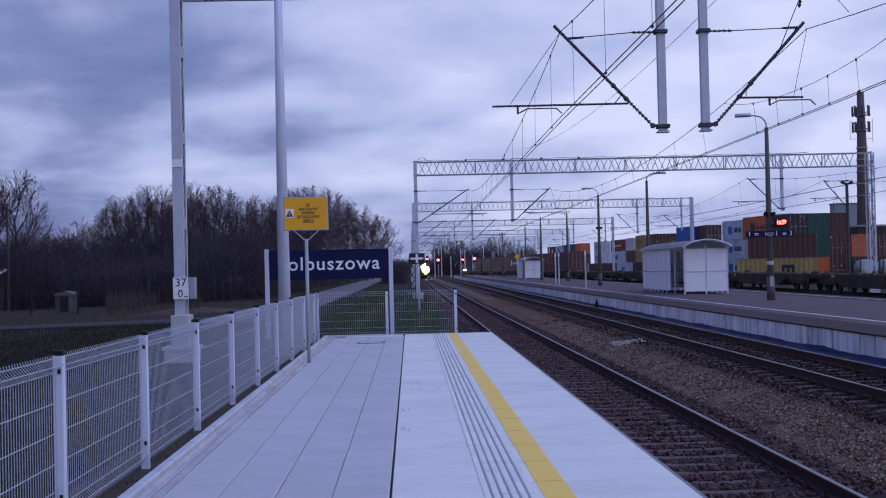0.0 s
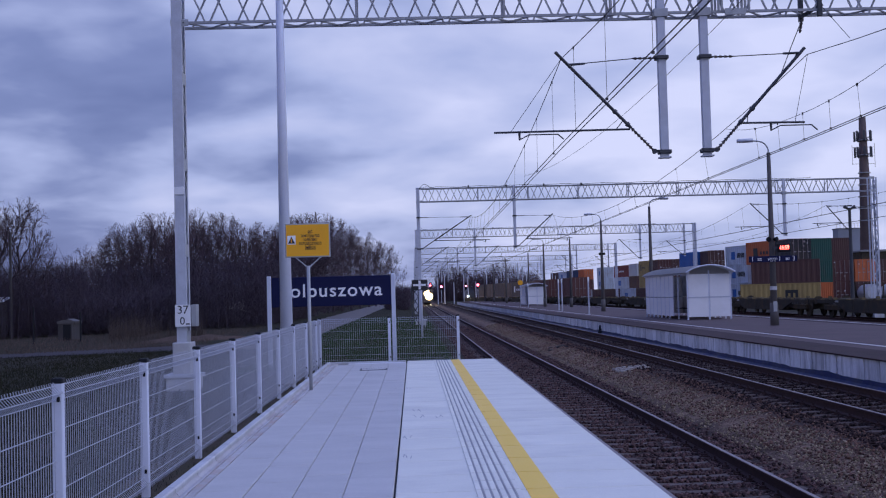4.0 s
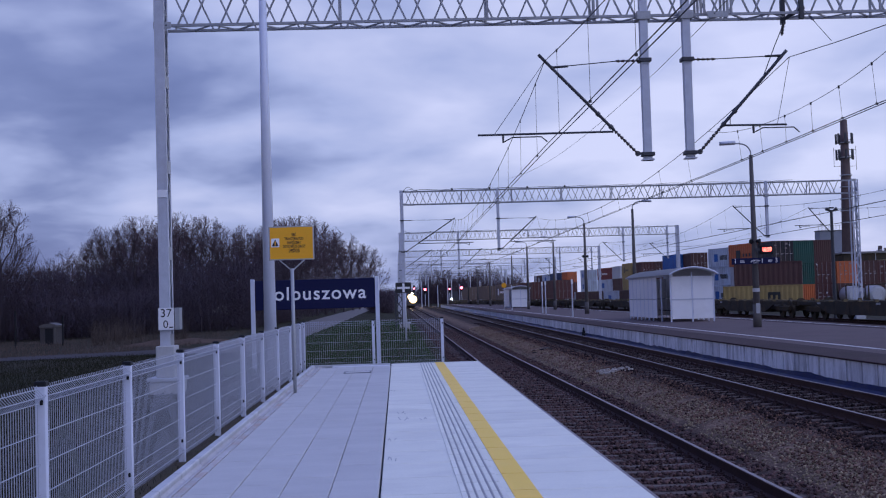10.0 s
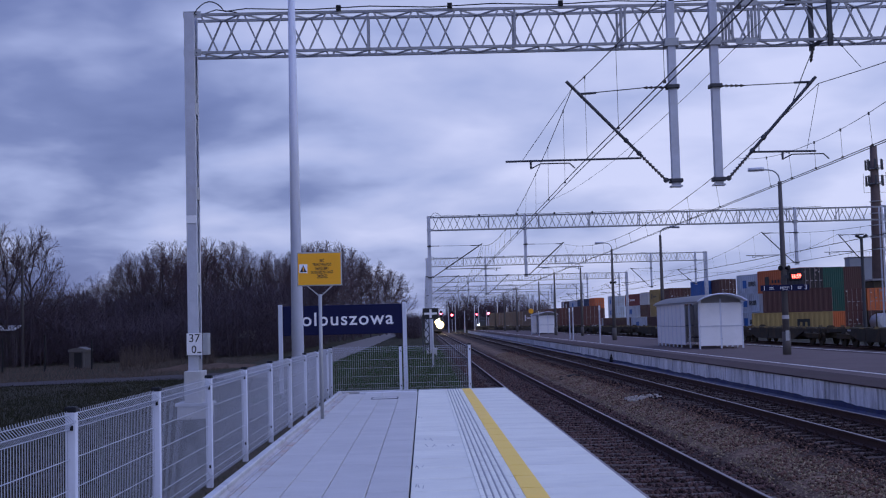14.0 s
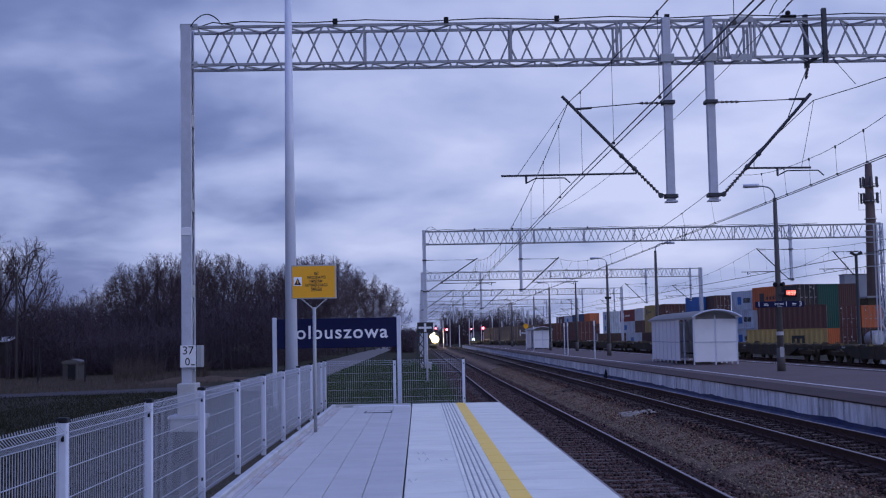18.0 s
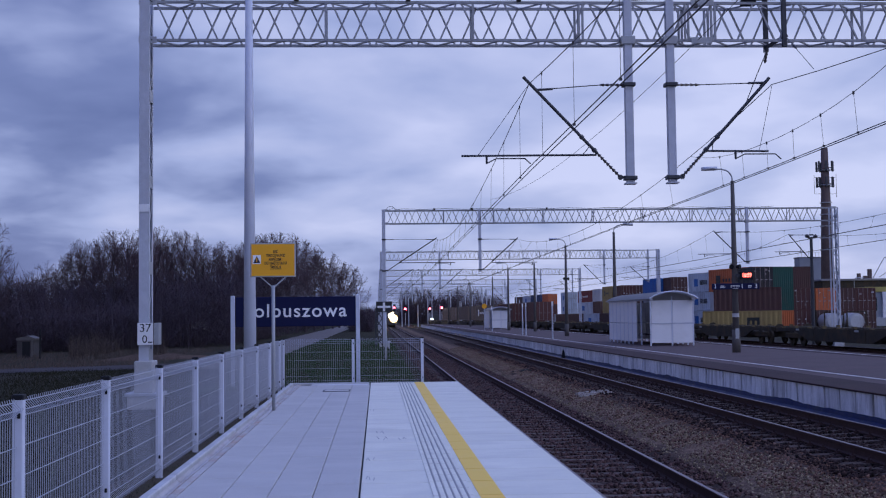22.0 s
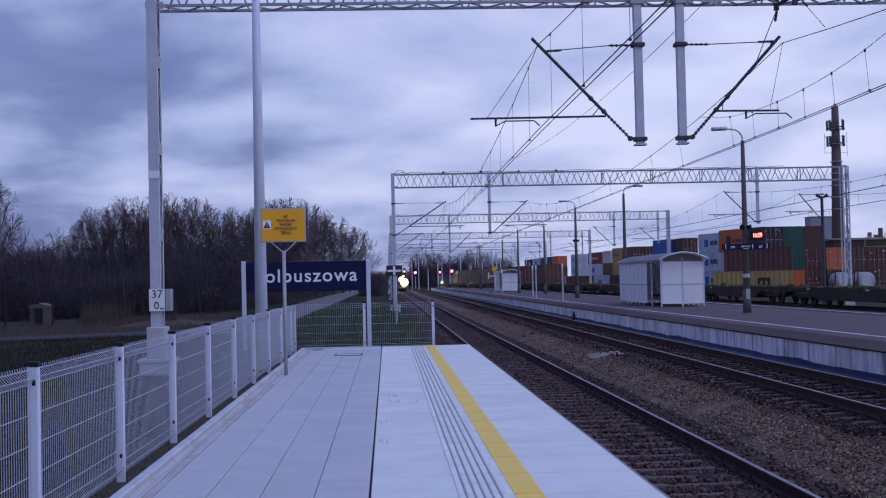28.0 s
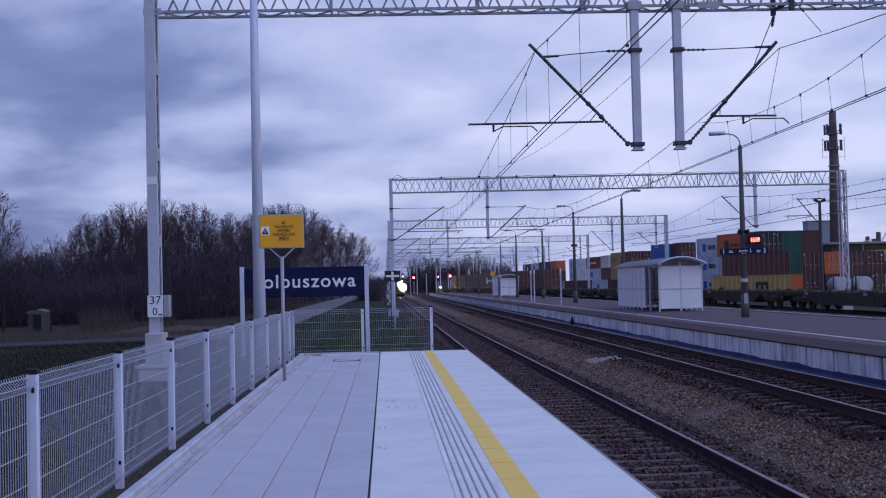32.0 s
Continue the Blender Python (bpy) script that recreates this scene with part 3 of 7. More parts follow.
def sleeper_shape():
    """A concrete sleeper, thinner in its middle, top at z = 0."""
    s = Shape()
    xs = [(-1.25, 0.105, -0.02), (-1.18, 0.115, 0.0), (-0.5, 0.11, 0.0), (-0.3, 0.095, -0.008), (0.3, 0.095, -0.008), (0.5, 0.11, 0.0), (1.18, 0.115, 0.0), (1.25, 0.105, -0.02)]
    v = []
    for x, hw, z in xs:
        v += [(x, -hw - 0.025, -0.2), (x, -hw, z - 0.012), (x, -hw + 0.012, z), (x, hw - 0.012, z), (x, hw, z - 0.012), (x, hw + 0.025, -0.2)]
    f = []
    for i in range(len(xs) - 1):
        f += [(i * 6 + k, i * 6 + k + 1, i * 6 + 7 + k, i * 6 + 6 + k) for k in range(5)]
    f += [tuple(range(6)), tuple(range(len(v) - 6, len(v)))[::-1]]
    return s.add(v, f)


def fastening_shape(s, x, y, z):
    """Base plate, two clips and bolt heads on a rail seat."""
    s.box((x - 0.17, y - 0.075, z), (x + 0.17, y + 0.075, z + 0.018))
    for sx in (-1, 1):
        s.box((x + sx * 0.085 - 0.03, y - 0.045, z + 0.018), (x + sx * 0.085 + 0.03, y + 0.045, z + 0.045))
        s.tube((x + sx * 0.09, y, z + 0.04), (x + sx * 0.09, y, z + 0.085), 0.017, 0.015, 6)
        s.tube((x + sx * 0.14, y + 0.05 * sx, z + 0.015), (x + sx * 0.14, y + 0.05 * sx, z + 0.05), 0.016, 0.014, 6)
    return s


ME_SLEEPER = sleeper_shape().mesh("sleeper", M_SLEEPER)


ME_DARKSLEEPER = sleeper_shape().mesh("sleeper", M_SLEEPERDARK)


def track(label, x, top, y0, y1, single=(5, 60), joined=(60, 200), clips=(5, 50), dark=False):
    th = thing("railway_track", label, "railway track", kind="structure")
    for sx in (-1, 1):
        s = Shape()
        slots = [0] * 14
        slots[7] = 1
        s.sweep(rail_profile(x + sx * 0.754, top), y0, y1, 0, slots)
        part("rail", s, (M_RUST, M_RAILTOP), th, "worn steel rail with rusty sides")
    y, z = single[0], top - 0.18
    rng = random.Random(int(x * 10))
    while y < single[1]:
        part("sleeper", ME_DARKSLEEPER if dark else ME_SLEEPER, None, th, at=pose(x + rng.uniform(-0.01, 0.01), y, z + rng.uniform(-0.006, 0.004), 0, 0, rng.uniform(-0.5, 0.5)))
        y += 0.6
    s = Shape()
    base = sleeper_shape()
    y = joined[0]
    while y < joined[1]:
        s.add([(a + x, b + y, c + z) for a, b, c in base.v], base.f)
        y += 0.6
    if s.v:
        tagged(part("far_sleepers", s, M_SLEEPERDARK if dark else M_SLEEPER, th), kind="stuff")
    s = Shape()
    y = clips[0]
    while y < clips[1]:
        for sx in (-1, 1):
            fastening_shape(s, x + sx * 0.754, y, z)
        y += 0.6
    if s.v:
        tagged(part("fastenings", s, M_RUST, th, "rusty rail clips and bolts"), kind="stuff")
    return th


track("single railway track with rusty rails on concrete sleepers beside the platform", T1, R1, -30, 420, (-9.7, 70), (70.1, 230), (-9.7, 45))
track("railway track with rusty rails beside the island platform", T2, R2, -30, 420, (-9.7, 76), (76.1, 230), (-9.7, 50), True)
track("yard railway track on the far side of the island platform", T3, -0.42, -10, 420, (0, 0), (45, 160), (0, 0))
track("yard railway track under container wagons", T5, -0.40, -10, 420, (0, 0), (45, 160), (0, 0))


# ---- loose ballast stones ----
def stones(count, xr, yr, size, zf, seed, label, mat, near=1.0):
    rng = np.random.default_rng(seed)
    base = np.array([(1, 0, 0), (0, 1, 0), (-1, 0, 0), (0, -1, 0), (0, 0, 1), (0, 0, -1)], float)
    tri = np.array([(0, 1, 4), (1, 2, 4), (2, 3, 4), (3, 0, 4), (1, 0, 5), (2, 1, 5), (3, 2, 5), (0, 3, 5)])
    x = rng.uniform(*xr, count)
    y = yr[0] + (yr[1] - yr[0]) * rng.uniform(0, 1, count) ** near
    r = rng.uniform(*size, count)
    # stones lie between the sleepers, few on top of them
    bed = (np.abs(x - T1) < 1.3) | (np.abs(x - T2) < 1.3)
    on = bed & (np.abs((y - 4.1 + 0.3) % 0.6 - 0.3) < 0.15) & (rng.uniform(0, 1, count) < 0.88)
    y = np.where(on, y + 0.3, y)
    z = np.interp(x, [p[0] for p in BED], [p[1] for p in BED]) + zf + r * rng.uniform(-0.2, 0.5, count)
    v = base[None] * (r[:, None, None] * rng.uniform(0.6, 1.3, (count, 6, 1)))
    a = rng.uniform(0, 6.28, (count, 2))
    ca, sa, cb, sb = np.cos(a[:, 0]), np.sin(a[:, 0]), np.cos(a[:, 1]), np.sin(a[:, 1])
    vx, vy, vz = v[..., 0], v[..., 1], v[..., 2]
    vx, vy = vx * ca[:, None] - vy * sa[:, None], vx * sa[:, None] + vy * ca[:, None]
    vy, vz = vy * cb[:, None] - vz * sb[:, None], vy * sb[:, None] + vz * cb[:, None]
    vv = np.stack([vx + x[:, None], vy + y[:, None], vz + z[:, None]], -1).reshape(-1, 3)
    ff = (tri[None] + (np.arange(count) * 6)[:, None, None]).reshape(-1, 3)
    me = bpy.data.meshes.new("ballast_stones")
    me.vertices.add(len(vv))
    me.vertices.foreach_set("co", vv.ravel())
    me.loops.add(ff.size)
    me.loops.foreach_set("vertex_index", ff.ravel())
    me.polygons.add(len(ff))
    me.polygons.foreach_set("loop_start", np.arange(len(ff)) * 3)
    me.update(calc_edges=True)
    me.materials.append(mat)
    return tagged(new("ballast_stones", me), label, "ballast", kind="stuff")


stones(46000, (2.0, 5.1), (8.5, 95), (0.017, 0.040), 0.0, 5, "loose crushed ballast stones between the rails", M_STONE, 2.3)
stones(11000, (5.05, 6.15), (11, 90), (0.010, 0.028), 0.0, 6, "pale gravel spilled between the two tracks", M_PALESTONE, 2.0)
stones(16000, (5.3, 6.75), (11, 90), (0.012, 0.032), 0.0, 16, "reddish gravel spilled between the two tracks", M_PINKSTONE, 2.0)
stones(22000, (6.3, 9.4), (16, 100), (0.02, 0.044), 0.0, 7, "loose ballast stones round the second track", M_STONE, 2.0)

# pale broken concrete lying between the tracks, and a few dark scraps
rng = random.Random(12)
for name, label, n, x0, x1, y0, y1, r0, r1, mt in (("rubble_patch", "pale broken concrete fragments lying in the gravel", 90, 5.75, 6.65, 33.9, 35.3, 0.02, 0.055, M_RUBBLE),
                                                   ("dark_scraps", "dark scraps lying in the gravel", 7, 5.5, 6.2, 48.8, 50.5, 0.06, 0.16, M_BLACK)):
    s = Shape()
    for k in range(n):
        x, y, r = rng.uniform(x0, x1), rng.uniform(y0, y1), rng.uniform(r0, r1)
        z = float(np.interp(x, [p[0] for p in BED], [p[1] for p in BED]))
        s.box((x - r, y - r * rng.uniform(0.5, 1), z - 0.01), (x + r, y + r * rng.uniform(0.5, 1), z + rng.uniform(0.02, 0.05)), 0.008)
    solid(name, s, mt, label, "rubble", "stuff")

# ---- the near platform ----
pf = thing("platform_near", "new platform paved with pale concrete slabs, a yellow safety line along its edge", "platform", kind="structure")
PB = -14.0
core = Shape()
core.box((KERB_X + 0.03, PB, -1.05), (1.80, PLAT_END - 0.02, -0.055))
part("core", core, M_PLATCORE, pf)
# paving: four rows of slabs, a drain gap, the large edge slabs
COLS = [-1.79, -1.385, -0.985, -0.585, -0.185]
rng = random.Random(4)
slab_cache = {}


def slab_mesh(w, ln, h=0.055, c=0.006):
    key = (round(w, 3), round(ln, 3))
    if key not in slab_cache:
        slab_cache[key] = Shape().box((0, 0, -h), (w, ln, 0), c).mesh("paving_slab", M_SLAB if h > 0.1 else M_SLABLEFT)
    return slab_cache[key]


for i in range(4):
    w = COLS[i + 1] - COLS[i] - 0.006
    y = PB + (0.0, 0.4, 0.75, 0.47)[i]
    while y < PLAT_END - 1.0:
        ln = min(1.0, PLAT_END - 0.85 - y) - 0.007
        if ln > 0.2:
            part("paving_slab", slab_mesh(w, ln), None, pf, at=pose(COLS[i] + 0.0045, y, rng.uniform(-0.002, 0.0015)))
        y += 1.0
part("end_slab", Shape().box((-1.55, PLAT_END - 0.84, -0.05), (-0.2, PLAT_END - 0.42, 0.004), 0.006), M_KERBPALE, pf, "whitish concrete strip closing the paving")
part("end_kerb", Shape().box((KERB_X, PLAT_END - 0.41, -0.2), (-0.2, PLAT_END - 0.3, 0.03), 0.012), M_KERB, pf, "concrete kerb at the platform's end")
EDGE = 0.911                            # length of an edge slab
y = 8.70 - 24 * EDGE
while y < PLAT_END:
    ln = min(EDGE, PLAT_END - y) - 0.018
    part("edge_slab", slab_mesh(1.05, ln, 0.16), None, pf, at=pose(-0.168, y + 0.009, rng.uniform(-0.001, 0.001)))
    y += EDGE
y = 8.72 - 24 * EDGE
while y < PLAT_END:                     # outer edge slabs
    ln = min(EDGE, PLAT_END - y) - 0.018
    part("edge_slab", slab_mesh(EDGE_X - 0.885 - 0.002, ln, 0.16), None, pf, at=pose(0.887, y + 0.009, rng.uniform(-0.001, 0.0005)))
    y += EDGE
# a darker grey bed that shows between the pale ribs
part("guidance_bed", Shape().box((0.4675, PB, -0.004), (0.8185, PLAT_END - 0.05, 0.0022)), M_RIBBED, pf, "darker grey grooves of the tactile strip")
# ribbed guidance strip and the yellow line
for k in range(6):
    s = Shape()
    x = 0.488 + k * 0.062
    y = 8.72 - 24 * EDGE
    while y < PLAT_END - 0.1:
        y1 = min(y + EDGE / 2 - 0.014, PLAT_END - 0.08)
        s.sweep([(x - 0.0235, 0.001), (x + 0.0235, 0.001), (x + 0.0185, 0.008), (x - 0.0185, 0.008)], y, y1)
        y += EDGE / 2
    part("guidance_rib", s, M_SLAB, pf, "pale raised tactile rib")
s = Shape()
y = 4.0
while y < 8.1:                          # short webs that close the grooves at intervals
    for k in range(5):
        x = 0.488 + (k + 0.5) * 0.062
        s.box((x - 0.0105, y, 0.001), (x + 0.0105, y + 0.030, 0.0052))
    y += 0.078
tagged(part("groove_web", s, M_SLAB, pf), kind="stuff")
# scuff marks on the slabs
for x, y, r in ((0.03, 16.36, 0.05), (0.06, 15.52, 0.06), (0.31, 15.5, 0.04), (-0.09, 11.68, 0.04), (-0.13, 20.3, 0.05), (-0.1, 13.3, 0.04)):
    s = Shape()
    for k in range(3):
        a, b = x + r * (0.9 * k - 0.9), y + 1.6 * r * math.sin(9 * x + 5 * y + 2 * k)
        s.beam((a, b, 0.0015), (a + r * 0.5 * math.cos(3 * k + y), b + 5.0 * r, 0.0015), 0.008, 0.003)
    part("scuff_mark", s, M_SCUFF, pf, "grey scuff mark")
s = Shape()
y = 8.72 - 24 * EDGE
while y < PLAT_END:
    s.box((0.868, y + 0.009, -0.002), (1.075, min(y + EDGE - 0.009, PLAT_END - 0.01), 0.004))
    y += EDGE
part("safety_line", s, M_YELLOW, pf, "yellow painted safety line")
# kerb with a shallow channel along the fence side
y = PB
while y < PLAT_END - 0.4:
    s = Shape()
    s.sweep([(KERB_X, -0.22), (KERB_X + 0.085, -0.22), (KERB_X + 0.085, 0.03), (KERB_X + 0.075, 0.042), (KERB_X + 0.01, 0.042), (KERB_X, 0.03)], y + 0.004, min(y + 1.0, PLAT_END - 0.4) - 0.004)
    part("kerb_stone", s, M_KERB, pf)
    s = Shape()
    y1 = min(y + 1.0, PLAT_END - 0.4) - 0.004
    s.sweep([(KERB_X + 0.09, -0.1), (-1.872, -0.1), (-1.872, 0.0), (-1.885, 0.003), (-1.90, -0.014), (-1.92, -0.03), (-1.945, -0.03), (KERB_X + 0.095, -0.012), (KERB_X + 0.09, -0.002)], y + 0.004, y1)
    part("gutter_stone", s, M_GUTTER, pf)
    part("gutter_strip", Shape().box((-1.868, y + 0.004, -0.1), (-1.797, y1, -0.004 + rng.uniform(-0.002, 0.001)), 0.004), M_STAINED, pf, "rust-stained concrete strip")
    y += 1.0
part("edge_wall", Shape().box((1.60, PB, -1.1), (1.795, PLAT_END - 0.02, -0.17), 0.0), M_KERB, pf, "concrete wall under the platform edge")
# inspection cover
cv = thing("inspection_cover", "concrete-filled inspection cover flush with the paving", "cover", at=pose(-1.17, 25.75, 0.004))
s = Shape()
for a, b, c, d in ((0, 0, 0.58, 0.03), (0, 0.55, 0.58, 0.58), (0, 0.03, 0.03, 0.55), (0.55, 0.03, 0.58, 0.55)):
    s.box((a, b, -0.01), (c, d, 0.006))
part("cover_frame", s, M_DARKSTEEL, cv)
part("cover_plate", Shape().box((0.035, 0.035, -0.01), (0.545, 0.545, 0.004), 0.004), M_SLABLEFT, cv)


# ---- white mesh fences ----
def panel_shape(w, h=1.13):
    """Welded mesh with V folds; wires run along x, folds towards -y."""
    s = Shape()
    folds = [0.0, 0.025, 0.072, 0.12, h - 0.12, h - 0.072, h - 0.025, h]
    off = [0.006, 0, -0.042, 0, 0, -0.042, 0, 0.005]
    zs = [(h - a, b) for a, b in zip(folds, off)]
    n = int(round(w / 0.05))
    for k in range(n + 1):
        x = w * k / n
        for (za, ya), (zb, yb) in zip(zs[:-1], zs[1:]):
            s.beam((x, ya, za), (x, yb, zb), 0.0042, 0.0042)
    for z, yo in ((h - 0.025, 0), (h - 0.072, -0.042), (h - 0.12, 0), (h - 0.32, 0), (h - 0.52, 0), (h - 0.72, 0), (h - 0.90, 0), (0.12, 0), (0.072, -0.042), (0.025, 0)):
        s.beam((0, yo, z), (w, yo, z), 0.0055, 0.0055)
    return s


def post_parts(th, at, h=1.185):
    p = part("post", Shape().box((-0.034, -0.034, -0.5), (0.034, 0.034, h - 0.02), 0.005), M_WHITE, th, at=at)
    part("cap", Shape().box((-0.039, -0.039, h - 0.028), (0.039, 0.039, h + 0.01), 0.007), M_BLACK, p, "black plastic post cap")
    for z in (h - 0.13, h - 0.97):
        part("clamp", Shape().box((0.0, -0.046, z - 0.017), (0.02, -0.02, z + 0.019), 0.004), M_BLACK, p, "black panel clamp")
    return p


fence = thing("fence", "white welded-mesh fence with white posts and black caps along the platform", "fence")
FENCE_Y = [8.13 + 2.51 * k for k in range(-8, 9)]
FBASE = -0.12


def fence_x(y):
    return -2.37 + max(0, y - 8) * 0.0045


me_panel = panel_shape(2.45).mesh("panel", M_FENCEWIRE)
pts = [(fence_x(y), y) for y in FENCE_Y] + [(-2.27, 29.35)]
for (xa, ya), (xb, yb) in zip(pts[:-1], pts[1:]):
    post_parts(fence, pose(xa, ya, FBASE))
    ln = yb - ya - 0.06
    an = math.degrees(math.atan2(yb - ya, xb - xa))
    me = me_panel if abs(ln - 2.45) < 0.02 else panel_shape(ln).mesh("panel", M_FENCEWIRE)
    # folds bend towards the platform
    part("panel", me, None, fence, "white welded wire panel with V folds", at=pose(xa - 0.004, ya + 0.03, FBASE + 0.04, 0, 0, an))
post_parts(fence, pose(-2.27, 29.35, FBASE))

gate = thing("end_fence", "white welded-mesh fence closing the end of the platform", "fence")
for x0, x1 in ((-2.20, -0.62), (-0.56, 1.05)):
    part("panel", panel_shape(x1 - x0).mesh("panel", M_FENCEWIRE), None, gate, "white welded wire panel", at=pose(x0, 29.35, FBASE + 0.05))
for x in (-0.59, 1.08):
    post_parts(gate, pose(x, 29.35, FBASE))

M_SOIL = material("trodden_soil", (0.085, 0.066, 0.046), 0.95, vary=0.4, scale=3, fine=30, bump=0.8, bump_dist=0.02, dirt=(0.05, 0.055, 0.025), dirt_amount=0.6, dirt_scale=1.5, spec=0.1)
# crumbled mortar left at the foot of the end fence
s = Shape()
rng = random.Random(31)
for k in range(34):
    x, y, r = rng.gauss(-0.78, 0.16), 29.55 + rng.uniform(-0.12, 0.3), rng.uniform(0.015, 0.05)
    z = ground_z(x, y)
    s.box((x - r, y - r, z - 0.02), (x + r, y + r * 0.8, z + r * rng.uniform(1.2, 4.0)), r * 0.25)
solid("mortar_rubble", s, M_KERBPALE, "pale crumbled mortar at the foot of the end fence", "rubble", "stuff")
# ---- paths and road beyond the fence ----
def sheet(xa, xb, ys, dz, n=6):
    v = [(xa + (xb - xa) * i / n, y, ground_z(xa + (xb - xa) * i / n, y) + dz) for y in ys for i in range(n + 1)]
    f = [(j * (n + 1) + i, j * (n + 1) + i + 1, (j + 1) * (n + 1) + i + 1, (j + 1) * (n + 1) + i) for j in range(len(ys) - 1) for i in range(n)]
    return Shape().add(v, f)


solid("soil_strip", sheet(-2.75, -2.065, [0.5 * k for k in range(57)], 0.03, n=3), M_SOIL, "bare trodden soil along the kerb", "soil", "structure")
solid("footpath", sheet(-7.9, -4.5, [44 + 2 * k for k in range(42)] + [128 + 8 * k for k in range(20)], 0.05), M_PATH, "pale paved footpath behind the fence", "footpath", "structure")
s = Shape()
v = [(x, y0 + (0.0 if x > -30 else (-x - 30) * 0.05), ground_z(x, y0) + 0.025) for y0 in (45.6, 48.0, 50.3) for x in (-160, -90, -60, -40, -30, -22, -15, -10, -7.8)]
s.add(v, [(j * 9 + i, j * 9 + i + 1, j * 9 + i + 10, j * 9 + i + 9) for j in range(2) for i in range(8)])
solid("side_road", s, M_ROAD, "narrow asphalt road across the meadow", "road", "structure")

# ---- island platform ----
isl = thing("platform_island", "old island platform of dark asphalt with whitewashed concrete walls", "platform", kind="structure")
IY0, IY1 = -8.0, 262.0
part("surface", Shape().box((ISL0 + 0.02, IY0, -0.5), (ISL1 - 0.02, IY1, 0.0)), M_ISLTOP, isl, "dark worn asphalt surface")
part("edge_coping", Shape().box((ISL0 - 0.10, IY0, -0.03), (ISL0 + 1.22, IY1, 0.006), 0.006), M_COPING, isl, "dark worn coping along the edge")
part("edge_coping", Shape().box((ISL1 - 1.22, IY0, -0.03), (ISL1 + 0.10, IY1, 0.006), 0.006), M_COPING, isl)
me_wall = Shape().box((0, 0.03, -0.6), (0.09, 0.81, -0.032), 0.008).mesh("wall_panel", M_ISLWALL)
part("wall_core", Shape().box((ISL0 - 0.03, IY0, -0.62), (ISL0 + 0.015, IY1, -0.035)), M_BLACK, isl, "dark joints behind the wall panels")
for k in range(180):
    part("wall_panel", me_wall, None, isl, at=pose(ISL0 - 0.06 + 0.009 * math.sin(k * 2.7), 11.9 + 0.84 * k, 0))
s = Shape()
for k in range(118):
    s.box((ISL0 - 0.06, 163.12 + 0.84 * k, -0.6), (ISL0 - 0.01, 163.92 + 0.84 * k, -0.032))
tagged(part("far_wall_panels", s, M_ISLWALL, isl), kind="stuff")
for x in (11.53, ISL1 - 0.62):
    s = Shape()
    y = 6.0
    rngl = random.Random(3)
    while y < 240:
        ln = rngl.uniform(9, 16)
        s.box((x - 0.06, y, 0.001), (x + 0.06, y + ln, 0.007))
        y += ln + rngl.choice((0.05, 0.1, 1.2, 0.1))
    part("white_line", s, M_LINEWHITE, isl, "worn white warning line")
s = Shape()
v = []
for k in range(620):
    y = 8 + k * 0.31
    top = -0.46 + 0.05 * noise.noise((y * 0.45, 2, 0)) + 0.035 * noise.noise((y * 1.9, 5, 0))
    out = 0.05 * noise.noise((y * 1.3, 7, 0))
    v += [(ISL0 - 0.25 + out, y, -0.655), (ISL0 - 0.17 + out, y, -0.60 + 0.03 * noise.noise((y * 1.5, 1, 0))), (ISL0 - 0.10 + 0.3 * out, y, -0.56), (ISL0 - 0.078, y, top), (ISL0 - 0.07, y, top - 0.012)]
s.add(v, [(j * 5 + i, j * 5 + i + 1, j * 5 + i + 6, j * 5 + i + 5) for j in range(619) for i in range(4)])
solid("drain_membrane", s, M_BLUEFOIL, "dark blue membrane laid along the foot of the platform wall", "membrane")


# ---- catenary gantries ----
def lattice(s, a, b, up, out, h, d, period, thick, chord, slots=0):
    """A box truss from a to b: four chords and zigzags on its faces."""
    a, b, up, out = Vector(a), Vector(b), Vector(up), Vector(out)
    ln = (b - a).length
    ax = (b - a).normalized()
    n = max(2, int(ln / period))
    st = period
    for i in range(n):
        p0, p1, pm = a + ax * (i * st), a + ax * ((i + 1) * st), a + ax * ((i + 0.5) * st)
        for k, o in enumerate((Vector((0, 0, 0)), out * d)):
            g = ax * 0.045                      # the bars meet the chords a little apart
            q0, q1, qm = p0 + o, p1 + o, pm + o
            if k:
                s.beam(q0 + g, qm + up * h - g, thick, thick)
                s.beam(qm + up * h + g, q1 - g, thick, thick)
            else:
                s.beam(q0 + up * h + g, qm - g, thick, thick)
                s.beam(qm + g, q1 + up * h - g, thick, thick)
        for z in (0, h):
            s.beam(p0 + up * z, pm + up * z + out * d, thick * 0.8, thick * 0.8)
            s.beam(pm + up * z + out * d, p1 + up * z, thick * 0.8, thick * 0.8)
    return s


def insulator(s, p, q, r=0.045, n=5):
    p, q = Vector(p), Vector(q)
    for i in range(n):
        c = p.lerp(q, (i + 0.5) / n)
        e = (q - p).normalized() * ((q - p).length / n * 0.32)
        s.tube(c - e, c + e, r, r * 0.55, 8)
    s.tube(p, q, r * 0.45, r * 0.45, 6)
    return s


